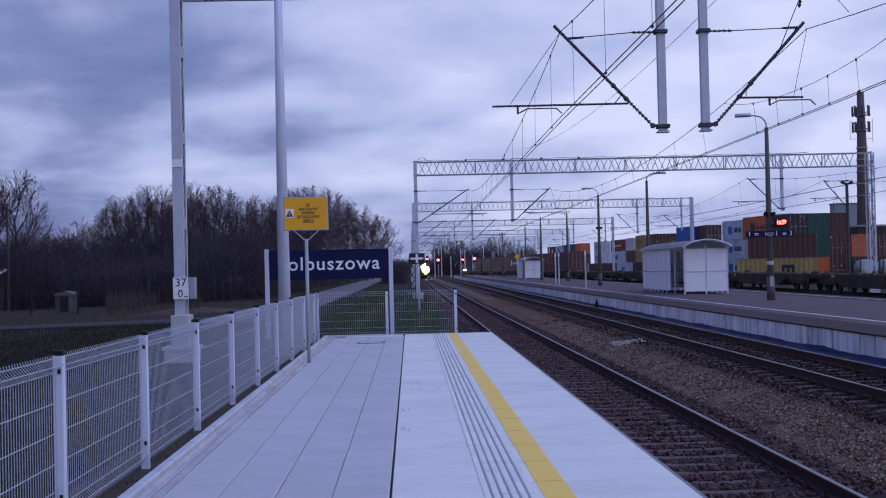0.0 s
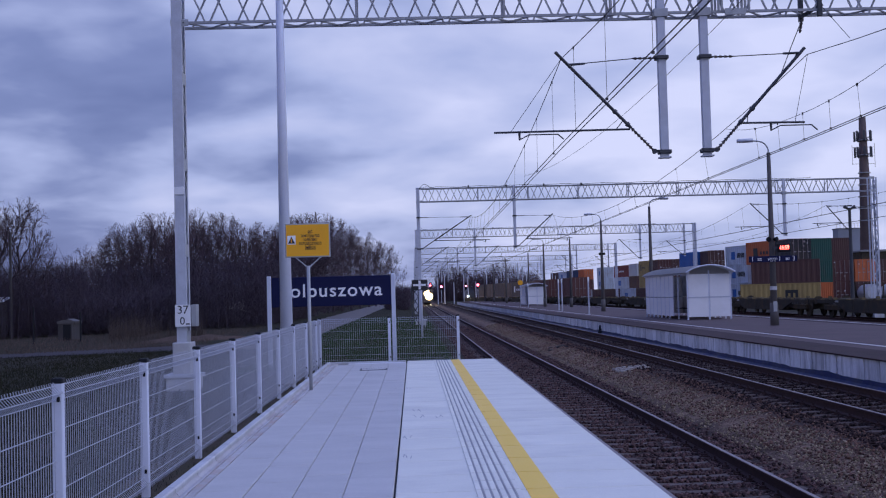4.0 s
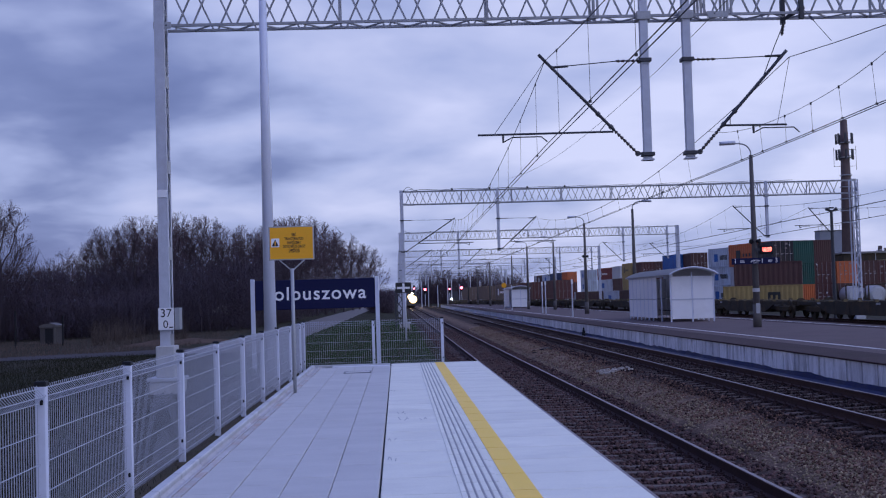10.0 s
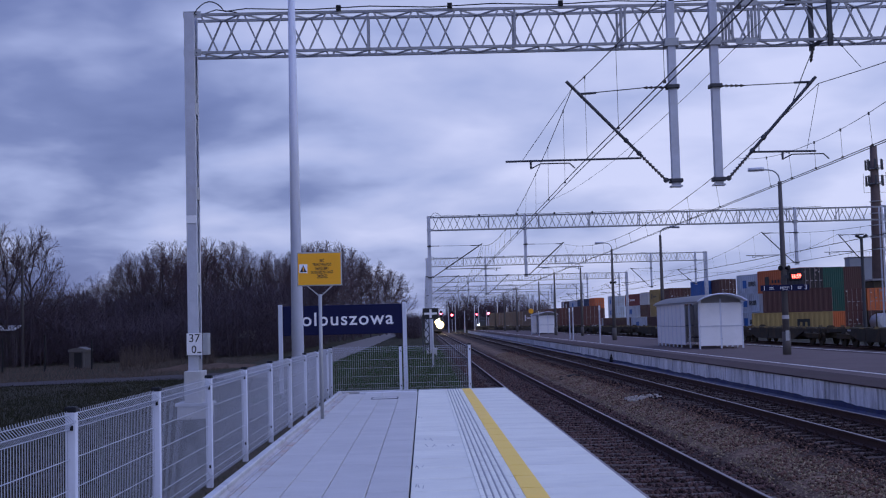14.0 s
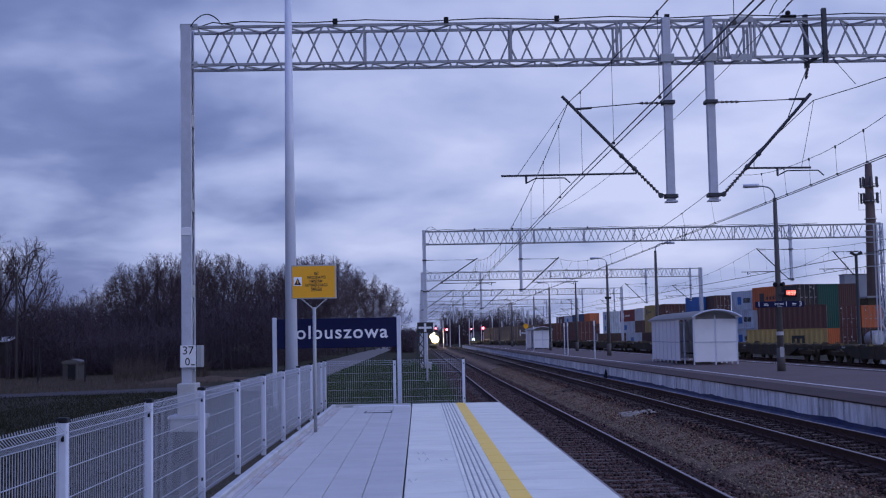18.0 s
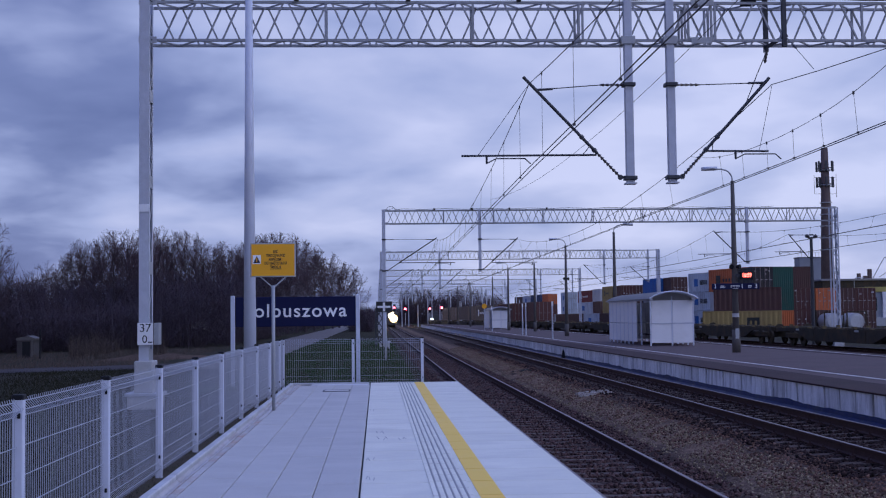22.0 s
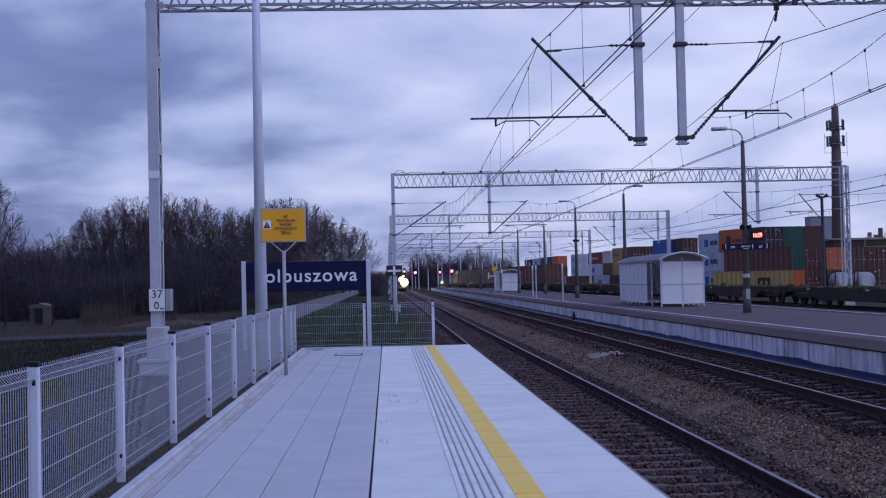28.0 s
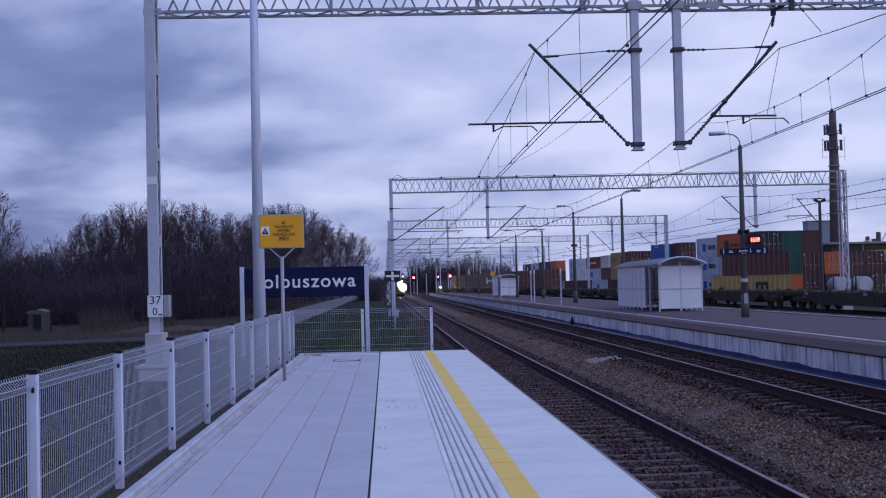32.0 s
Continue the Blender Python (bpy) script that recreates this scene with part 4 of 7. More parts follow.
def column_parts(th, x, y, top, foot, wide=0.21, deep=0.42, laced=False):
    """A wide face plate (or a laced face), a solid back channel, and a laced side, on a concrete foot."""
    if laced:
        for xa in (x - wide / 2, x + wide / 2 - 0.1):
            part("corner_angle", Shape().box((xa, y - 0.012, foot), (xa + 0.1, y, top), 0.003), M_GALV, th)
        s = Shape()
        z, k = foot + 0.05, 0
        while z < top - 0.6:
            sx = 1 if k % 2 else -1
            s.beam((x - sx * (wide / 2 - 0.06), y - 0.016, z), (x + sx * (wide / 2 - 0.06), y - 0.016, z + 0.55), 0.012, 0.07)
            z += 0.55
            k += 1
        tagged(part("face_lacing", s, M_GALV, th, "pale steel lacing"), kind="stuff")
    else:
        part("face_plate", Shape().box((x - wide / 2, y - 0.012, foot), (x + wide / 2, y, top), 0.003), M_GALV, th)
    if not laced:
        part("back_plate", Shape().box((x - wide / 2, y + deep, foot), (x + wide / 2, y + deep + 0.012, top), 0.003), M_GALV, th)
        part("side_channel", Shape().box((x - wide / 2, y + 0.002, foot), (x - wide / 2 + 0.012, y + deep - 0.002, top)), M_GALV, th)
    else:
        for xa in (x - wide / 2, x + wide / 2 - 0.1):
            part("corner_angle", Shape().box((xa, y + deep, foot), (xa + 0.1, y + deep + 0.012, top), 0.003), M_GALV, th)
    for ya in (y + 0.002, y + deep - 0.082):
        part("corner_angle", Shape().box((x + wide / 2 - 0.012, ya, foot), (x + wide / 2, ya + 0.08, top)), M_GALV, th)
    s = Shape()
    k = 0
    z = foot + 0.1
    while z < top - 0.5:
        s.beam((x + wide / 2 - 0.02, y + 0.04 + (deep - 0.08) * (k % 2), z), (x + wide / 2 - 0.02, y + 0.04 + (deep - 0.08) * (1 - k % 2), z + 0.45), 0.012, 0.06)
        if k % 4 == 0:
            s.box((x + wide / 2 - 0.010, y + 0.01, z - 0.1), (x + wide / 2 + 0.003, y + deep - 0.01, z + 0.16))
        z += 0.45
        k += 1
    tagged(part("lacing", s, M_GALVD, th, "steel lacing and batten plates"), kind="stuff")
    part("foot", Shape().box((x - 0.185, y - 0.08, 0.07), (x + 0.185, y + deep + 0.08, foot + 0.02), 0.015), M_KERB, th, "pale concrete foot")
    part("foot_plate", Shape().box((x - 0.36, y - 0.2, 0.0), (x + 0.36, y + deep + 0.2, 0.07), 0.01), M_GALV, th, "steel foot plate")
    part("foundation", Shape().box((x - 0.32, y - 0.16, -0.9), (x + 0.32, y + deep + 0.16, 0.0), 0.02), M_KERB, th, "concrete foundation block")


def cantilever(th, x, y, low, tip, reg, drop_x, steady_x, hang_x=None):
    """A bracket on a support at x: strut from z = low to tip (x, z), tie, registration tube reg (x end, z), steady arm."""
    sx = 1 if tip[0] > x else -1
    s = Shape()
    base, tip = Vector((x + sx * 0.21, y, low + 0.12)), Vector((tip[0], y, tip[1]))
    ins = base.lerp(tip, 0.235)
    s.tube(ins, tip, 0.034, 0.034, 8)
    for u in (0.27, 0.40):
        s.tube(base.lerp(tip, u - 0.012), base.lerp(tip, u + 0.012), 0.052, 0.052, 8)
    tie = base.lerp(tip, 0.87 if sx < 0 and y < 30 else 0.95)
    tz = 6.43 if y < 30 else tie.z + 0.02
    s.tube(tie, (x + sx * 0.6, y, tz), 0.011, 0.011, 6)
    s.tube(tie, tie.lerp(Vector((x, y, tz)), 0.18), 0.028, 0.024, 8)
    zr = reg[1]
    mid = base.lerp(tip, (zr - base.z) / (tip.z - base.z))
    end = Vector((reg[0], y, zr - 0.01))
    s.tube(mid + Vector((sx * 0.05, 0, 0.0)), end, 0.022, 0.022, 8)
    s.tube(mid.lerp(end, 0.12), base.lerp(tip, min(0.9, (zr - base.z) / (tip.z - base.z) + 0.09)), 0.01, 0.01, 5)
    drop = Vector((drop_x, y, zr))
    so = 1 if steady_x > drop_x else -1
    s.tube(drop, drop + Vector((0, 0, -0.18)), 0.028, 0.022, 6)
    s.pipe([drop + Vector((0, 0, -0.17)), drop + Vector((so * 0.2, 0, -0.07)), Vector((steady_x - so * 0.12, y, zr - 0.07)), Vector((steady_x, y, zr - 0.18))], 0.014, 6)
    if hang_x is not None:
        s.tube(tip + Vector((0.13 if sx < 0 else 0.06, 0, -0.14)), (hang_x, y, zr), 0.006, 0.006, 5)
    # a ring link between the insulator's foot and the support
    s.tube(base + Vector((0, -0.03, 0.0)), base + Vector((0, 0.03, 0.0)), 0.055, 0.055, 10)
    s.tube(base, base - Vector((sx * 0.12, 0, -0.02)), 0.02, 0.02, 6)
    b = part("bracket", s, M_DARKSTEEL, th, "dark tubular catenary bracket")
    i = insulator(Shape(), base, ins, 0.042, 8)
    part("insulator", i, M_INSUL, b, "brown ribbed insulator")
    part("insulator", insulator(Shape(), (x + sx * 0.1, y, tz), (x + sx * 0.62, y, tz), 0.034, 5), M_INSUL, b, "brown ribbed insulator")
    for z in (low + 0.1, tz):
        part("clamp", Shape().box((x - 0.13, y - 0.13, z - 0.04), (x + 0.13, y + 0.13, z + 0.04), 0.01), M_DARKSTEEL, b)
    return steady_x, zr - 0.18, tip


def gantry(label, y, xl, xr, zb, supports, left_foot=0.7, right_foot=0.3, h=0.81, d=0.52, posts=None):
    th = thing("catenary_gantry", label, "catenary gantry", group="gantries over the tracks")
    top = zb + h
    column_parts(th, xl, y - 0.05, top + 0.03, left_foot)
    column_parts(th, xr, y - 0.05, top + 0.03, right_foot, 0.46 if y < 100 else 0.3, 0.47, True)
    for dy in (0, d):
        for z in (zb, top):
            part("chord", Shape().box((xl - 0.1, y + dy - 0.025, z - 0.028), (xr + 0.1, y + dy + 0.025, z + 0.028), 0.0), M_TRUSS, th)
    s = lattice(Shape(), (xl + 0.19, y, zb), (xr - 0.15, y, zb), (0, 0, 1), (0, 1, 0), h, d, 0.912, 0.036, 0.06)
    tagged(part("truss_web", s, M_TRUSS, th, "grey zigzag truss web"), kind="stuff")
    for x in posts or [xl + 3.75 + 3.13 * k for k in range(int((xr - xl - 4.5) / 3.13) + 1)]:
        for dy in (-0.012, d + 0.012):
            part("truss_post", Shape().beam((x, y + dy, zb), (x, y + dy, top), 0.045, 0.045), M_TRUSS, th)
    for xe in (xl + 0.05, xr - 0.1):
        for z in (zb, top):
            if xe < xl + 1:
                for bx in (-0.11, 0.0, 0.1):
                    part("bolt", Shape().tube((xe + bx, y - 0.06, z), (xe + bx, y - 0.045, z), 0.016, 0.016, 6), M_DARKSTEEL, th)
            part("gusset", Shape().box((xe - 0.17, y - 0.047, z - 0.07), (xe + 0.2, y - 0.031, z + 0.07), 0.003), M_GALVD, th, "bolted gusset plate")
    # an earthing cable along the top chord
    s = Shape()
    pts = [(xl + 0.1 + 0.65 * i / 8, y - 0.05, top + 0.24 * math.sin(math.pi * i / 8) ** 0.8 + 0.05 * i / 8) for i in range(9)]
    pts += [(xl + 1.2 + 1.3 * k, y - 0.05, top + 0.10 - 0.05 * (k % 2)) for k in range(int((xr - xl - 3) / 1.3))]
    s.rope(pts, 0.013, 5)
    s.rope([(xl + 0.15, y + 0.1, top), (xl + 0.55, y + 0.1, top + 0.13), (xl + 1.0, y + 0.05, top + 0.05)], 0.012, 5)
    for k in range(4):
        s.box((xl + 3.1 + 2.35 * k, y - 0.08, top + 0.02), (xl + 3.2 + 2.35 * k, y - 0.01, top + 0.13))
    part("earth_cable", s, M_BLACK, th, "black earthing cable along the truss")
    wires = []
    for kind, x, zlow, tip, reg, drop_x, steady_x, *hang in supports:
        if kind == "tube":
            s = Shape()
            s.box((x - 0.085, y - 0.09, zlow), (x + 0.085, y + 0.06, top + 0.06), 0.008)
            s.box((x - 0.12, y - 0.13, zlow - 0.03), (x + 0.12, y + 0.1, zlow))
            dt = part("drop_tube", s, M_GALV, th, "pale square drop tube")
            part("saddle", Shape().box((x - 0.15, y - 0.12, zb - 0.1), (x + 0.15, y + 0.12, zb + 0.08), 0.01), M_GALVD, dt)
        wires.append(cantilever(th, x, y - 0.02, zlow, tip, reg, drop_x, steady_x, *hang))
    return th, wires


CW1, CW2 = 4.66, 4.72            # contact wire heights over the two main tracks
L_G = "grey steel lattice gantry carrying the overhead wires"
GY = [25.2, 74.8, 122.8, 171.0, 219.0, 268.0, 318.0]
g_wires = []
for k, gy in enumerate(GY):
    if k == 0:
        sup = [("tube", 5.38, 4.335, (3.13, 6.605), (1.80, 4.935), 2.33, 3.26, 2.15), ("tube", 6.285, 4.345, (8.43, 6.58), (8.37, 5.01), 7.655, 8.64, 8.17)]
        g1, w = gantry(L_G + ", two drop tubes", gy, -4.79, 28.7, 7.39, sup, posts=(-1.03, 2.08, 4.34, 4.42, 6.63, 6.70, 7.20, 7.28, 10.5, 13.6, 16.7, 19.8, 22.9, 26.0))
        w = w + [None, None]
    else:
        o = 0.12 * (k % 2)
        sup = [("column", 0.46, 4.33, (3.75, 6.46), (4.86, 4.93), 4.6, 3.45 + o, 3.35), ("tube", 6.44, 4.36, (8.82, 6.43), (10.0, 4.9), 9.7, 8.9 - o, 9.3),
               ("tube", 23.35, 4.7, (21.2, 6.75), (20.2, 5.3), 20.6, 21.3), ("column" if k == 1 else "tube", 27.45 if k == 1 else 27.9, 4.9, (26.0, 6.5), (25.1, 5.4), 25.4, 26.1)]
        th, w = gantry(L_G, gy, 0.46, 29.0, 7.37, sup, left_foot=0.1)
    g_wires.append(w)
# a suspended anchor on the first gantry: two dark posts, insulated hangers
for x, dy in ((8.55, 0.5), (8.78, -0.02)):
    part("anchor_post", Shape().box((x - 0.045, 25.2 + dy - 0.05, 7.25), (x + 0.045, 25.2 + dy + 0.05, 8.42)), M_DARKSTEEL, g1, "dark steel anchor post")
anchor = part("anchor_beam", Shape().beam((8.42, 25.42, 7.27), (8.84, 25.15, 7.5), 0.06, 0.07), M_DARKSTEEL, g1, "dark steel anchor beam")
s = Shape().rope([(8.45, 25.4, 7.28), (8.43, 25.2, 7.24), (8.165, 25.2, 6.64), (7.9, 25.2, 6.0)], 0.010, 6).tube((8.82, 25.15, 7.45), (8.47, 22.67, 6.25), 0.007, 0.007, 6)
insulator(s, (8.72, 24.45, 7.12), (8.69, 24.2, 7.0), 0.03, 2)
part("hanger_rod", s, M_WIRE, anchor)
s = insulator(Shape(), (8.5, 25.5, 7.25), (8.42, 25.42, 6.95), 0.04, 4)
insulator(s, (8.3, 25.3, 6.5), (8.27, 25.28, 6.38), 0.035, 2)
part("insulator", s, M_INSUL, anchor)
s = Shape().ball((8.05, 25.3, 8.36), 0.06, 10, 6).box((7.9, 25.2, 8.18), (8.2, 25.4, 8.3))
part("surge_arrester", s, M_BLACK, g1, "black surge arrester")
s = Shape().rope([(7.62, 25.2, 8.32), (7.72, 25.2, 8.52), (7.9, 25.15, 8.75), (8.2, 25.1, 8.92), (8.6, 25.0, 9.05)], 0.011, 5)
s.rope([(7.9, 25.2, 8.34), (8.02, 25.2, 8.52), (8.22, 25.15, 8.7), (8.6, 25.0, 8.88), (9.2, 24.8, 9.1)], 0.011, 5)
insulator(s, (8.28, 25.14, 8.72), (8.5, 25.05, 8.84), 0.045, 4)
part("jumper_cable", s, M_BLACK, g1, "black jumper cables with an insulator")
part("number_plate", Shape().box((-4.895, 25.12, 3.79), (-4.685, 25.136, 3.95), 0.002), M_SIGNWHITE, g1, "small blank white plate")
part("joint_plate", Shape().box((6.75, 25.135, 7.31), (7.2, 25.155, 7.45), 0.004), M_GALVD, g1, "bolted joint plate")
part("joint_plate", Shape().box((6.75, 25.135, 8.13), (7.25, 25.155, 8.26), 0.004), M_GALVD, g1, "bolted joint plate")


# ---- overhead wires, one thing for each track ----
def catenary(label, spans, contact_z, pair=0.10, drops=13, sag0=1.25, stitch=False):
    """spans: (y, x of messenger, z of messenger, x of contact wire) at each support."""
    th = thing("overhead_line", label, "overhead line", group="overhead lines")
    mess = []

    def dropper(top, lowp):
        s = Shape().tube(top, lowp, 0.004, 0.004, 4, False)
        s.box(top - Vector((0.014, 0.014, 0.04)), top + Vector((0.014, 0.014, 0.02)))
        s.box(lowp - Vector((0.02, 0.014, 0.0)), lowp + Vector((0.02, 0.014, 0.04)))
        part("dropper", s, M_WIRE, th)

    for (ya, xa, za, ca), (yb, xb, zb, cb) in zip(spans[:-1], spans[1:]):
        n = 18
        sag = sag0 * ((yb - ya) / 49.2) ** 2

        def wire_at(i):
            return Vector((xa + (xb - xa) * i, ya + (yb - ya) * i, za + (zb - za) * i - 4 * sag * i * (1 - i)))

        def contact_at(i):
            return Vector((ca + (cb - ca) * i, ya + (yb - ya) * i, contact_z))
        mess.extend(wire_at(k / n) for k in range(n + 1) if k or not mess)
        for k in range(drops):
            i = (k + 0.5) / drops
            if not stitch or 0.15 < i < 0.85:
                dropper(wire_at(i), contact_at(i))
        if stitch:
            # the auxiliary wire that spreads the load beside each support
            for i0, i1 in ((0.0, 0.14), (1.0, 0.86)):
                sw = Shape()
                pts = []
                for k in range(9):
                    u = k / 8
                    p = wire_at(i0 + (i1 - i0) * u)
                    e = wire_at(i1)
                    pts.append(Vector((contact_at(i0 + (i1 - i0) * u).x * (1 - u) + e.x * u, p.y, contact_z + 0.59 + (e.z - contact_z - 0.59) * u ** 2.6)))
                sw.rope(pts, 0.006, 5)
                part("stitch_wire", sw, M_WIRE, th)
                for k in (1, 3, 5):
                    u = k / 8
                    dropper(pts[k], contact_at(i0 + (i1 - i0) * u))
    part("messenger_wire", Shape().rope(mess, 0.009), M_WIRE, th)
    for o in (-pair / 2, pair / 2):
        part("contact_wire", Shape().rope([(c + o, yy, contact_z) for yy, _, _, c in spans], 0.0095), M_WIRE, th)
    return th


def spans_for(i, start):
    dx = 0.13 if i == 0 else 0.06
    return [start] + [(gy, w[i][2].x + (dx if gy < 30 else -0.03), w[i][2].z - (0.14 if gy < 30 else 0.09), w[i][0]) for gy, w in zip(GY, g_wires)]


catenary("paired contact wires hung from a messenger wire over the near track", spans_for(0, (-24.0, 3.26, 6.38, 3.25)), CW1, sag0=1.0)
catenary("paired contact wires hung from a messenger wire over the second track", spans_for(1, (-24.0, 8.4, 6.4, 7.9)), CW2, stitch=True)
catenary("overhead line over the yard track by the island platform", [(25.2, 21.0, 7.0, 20.6)] + [(gy, w[2][2].x, w[2][2].z, w[2][0]) for gy, w in zip(GY[1:], g_wires[1:])], 5.12)
catenary("overhead line over the wagon track", [(25.2, 26.0, 6.8, 25.8)] + [(gy, w[3][2].x, w[3][2].z, w[3][0]) for gy, w in zip(GY[1:], g_wires[1:])], 5.22)
s = Shape().rope([(6.9, -6 + 3 * k, 7.17 + 0.00125 * (-6 + 3 * k - 38.5) ** 2) for k in range(27)], 0.007)
solid("feeder_wire", s, M_WIRE, "thin feeder wire slung between the gantries", "wire")

# ---- mast, boards and signs by the near platform ----
mast = thing("light_mast", "tall white tapered lighting mast behind the fence", "light mast", at=pose(-2.55, 24.4, -0.2))
part("shaft", Shape().tube((0, 0, 0), (0, 0, 10.5), 0.135, 0.055, 20), M_WHITE, mast, smooth=True)
part("base_flange", Shape().tube((0, 0, 0), (0, 0, 0.04), 0.24, 0.24, 16), M_GALV, mast)
part("service_door", Shape().box((-0.05, -0.142, 0.6), (0.05, -0.128, 1.0), 0.006), M_WHITE, mast)
part("lamp_arm", Shape().tube((0, 0, 10.3), (1.3, 0, 10.55), 0.03, 0.03, 8), M_WHITE, mast)
part("lamp_head", Shape().box((1.2, -0.15, 10.5), (1.85, 0.15, 10.6), 0.03), M_GALV, mast)

board = thing("station_name_board", "navy station name board with white letters on two white posts", "name board", at=pose(-2.0, 30.0, 0))
part("panel", Shape().box((-1.49, -0.03, 1.36), (1.47, 0.03, 2.09), 0.01), M_NAVY, board, "navy enamel panel")
for x in (-1.55, 1.52):
    part("post", Shape().box((x - 0.05, -0.05, -0.6), (x + 0.05, 0.05, 2.13), 0.008), M_WHITE, board)
letter_part("lettering", "olbuszowa", 0.46, M_SIGNWHITE, board, pose(1.25, -0.033, 1.735), "white lettering", 1.03, "RIGHT", 0.012, 1.135)
letter_part("lettering", "K", 0.46, M_SIGNWHITE, board, pose(-0.985, -0.033, 1.735), "white lettering", 0.95, "RIGHT", 0.012)

ws = thing("warning_sign", "yellow overhead-line warning sign on a grey post", "warning sign", at=pose(-1.77, 20.72, 0))
part("post", Shape().tube((0, 0, 0), (0, 0, 2.12), 0.03, 0.03, 12), M_GALVD, ws, smooth=True)
part("bracket", Shape().pipe([(-0.25, 0.02, 2.3), (0, 0.02, 2.08), (0.25, 0.02, 2.3)], 0.012, 6), M_GALVD, ws)
plate = part("plate", Shape().box((-0.385, -0.025, 2.265), (0.385, -0.005, 2.845), 0.004), M_GALVD, ws)
part("face", Shape().box((-0.365, -0.029, 2.285), (0.365, -0.024, 2.825), 0.0), M_SIGNYEL, plate, "yellow enamel face")
for k, (tx, sz) in enumerate((("SIEĆ", 0.075), ("TRAKCYJNA POD", 0.075), ("NAPIĘCIEM !", 0.075), ("DOTKNIĘCIE GROZI", 0.075), ("ŚMIERCIĄ", 0.075))):
    letter_part("lettering", tx, 0.066, M_SIGNBLK, plate, pose(0.045, -0.031, 2.695 - 0.066 * k), "black lettering", 0.62, bold=0.01)
part("underline", Shape().box((-0.05, -0.031, 2.397), (0.14, -0.0295, 2.404)), M_SIGNBLK, plate)
part("pictogram", Shape().box((-0.345, -0.032, 2.49), (-0.205, -0.028, 2.64)), M_SIGNWHITE, plate, "white pictogram square")
tri = Shape().add([(-0.335, -0.034, 2.505), (-0.215, -0.034, 2.505), (-0.275, -0.034, 2.625), (-0.335, -0.031, 2.505), (-0.215, -0.031, 2.505), (-0.275, -0.031, 2.625)], [(0, 1, 2), (3, 5, 4), (0, 3, 4, 1), (1, 4, 5, 2), (2, 5, 3, 0)])
part("warning_triangle", tri, M_SIGNBLUE, plate, "dark warning triangle")
part("flash", Shape().box((-0.283, -0.037, 2.52), (-0.267, -0.034, 2.59)), M_SIGNYEL, plate)

km = thing("kilometre_plate", "white kilometre plate with black numerals on a gantry column", "kilometre plate", at=pose(-4.75, 25.08, 0))
part("plate", Shape().box((-0.16, -0.012, 1.05), (0.16, 0.0, 1.50), 0.004), M_SIGNWHITE, km)
letter_part("lettering", "37", 0.24, M_SIGNBLK, km, pose(0, -0.014, 1.39), "black numerals")
letter_part("lettering", "0", 0.22, M_SIGNBLK, km, pose(-0.01, -0.014, 1.16), "black numeral")
part("small_print", Shape().box((0.06, -0.0135, 1.09), (0.14, -0.012, 1.115)), M_SIGNBLK, km)
part("side_plate", Shape().box((0.17, 0.01, 1.05), (0.27, 0.33, 1.5), 0.004), M_GALVD, km, "grey back of the plate for the other direction")

cs = thing("cross_board", "black signal board with a white cross on a grey post", "signal board", at=pose(0.30, 52.0, -0.34))
part("post", Shape().tube((0.06, 0.05, 0), (0.06, 0.05, 2.3), 0.045, 0.045, 10), M_GALV, cs, smooth=True)
part("board", Shape().box((-0.34, -0.02, 2.12), (0.34, 0.02, 2.58), 0.006), M_SIGNBLK, cs)
part("white_cross", Shape().box((-0.28, -0.026, 2.305), (0.28, -0.0205, 2.395)).box((-0.05, -0.03, 2.16), (0.05, -0.0205, 2.54)), M_SIGNWHITE, cs)
part("foot", Shape().box((-0.06, -0.07, -0.2), (0.18, 0.17, 0.05), 0.01), M_KERB, cs)

lm = thing("lattice_post", "dark lattice post behind the signal board", "lattice post", at=pose(0.12, 74.2, -0.35))
for x in (-0.2, 0.2):
    part("leg", Shape().box((x - 0.03, -0.03, 0), (x + 0.03, 0.03, 2.5)), M_DARKSTEEL, lm)
for k in range(4):
    part("brace", Shape().beam((-0.2, 0, 0.2 + 0.55 * k), (0.2, 0, 0.75 + 0.55 * k), 0.04, 0.05), M_DARKSTEEL, lm)
    part("brace", Shape().beam((0.2, 0.01, 0.2 + 0.55 * k), (-0.2, 0.01, 0.75 + 0.55 * k), 0.04, 0.05), M_DARKSTEEL, lm)


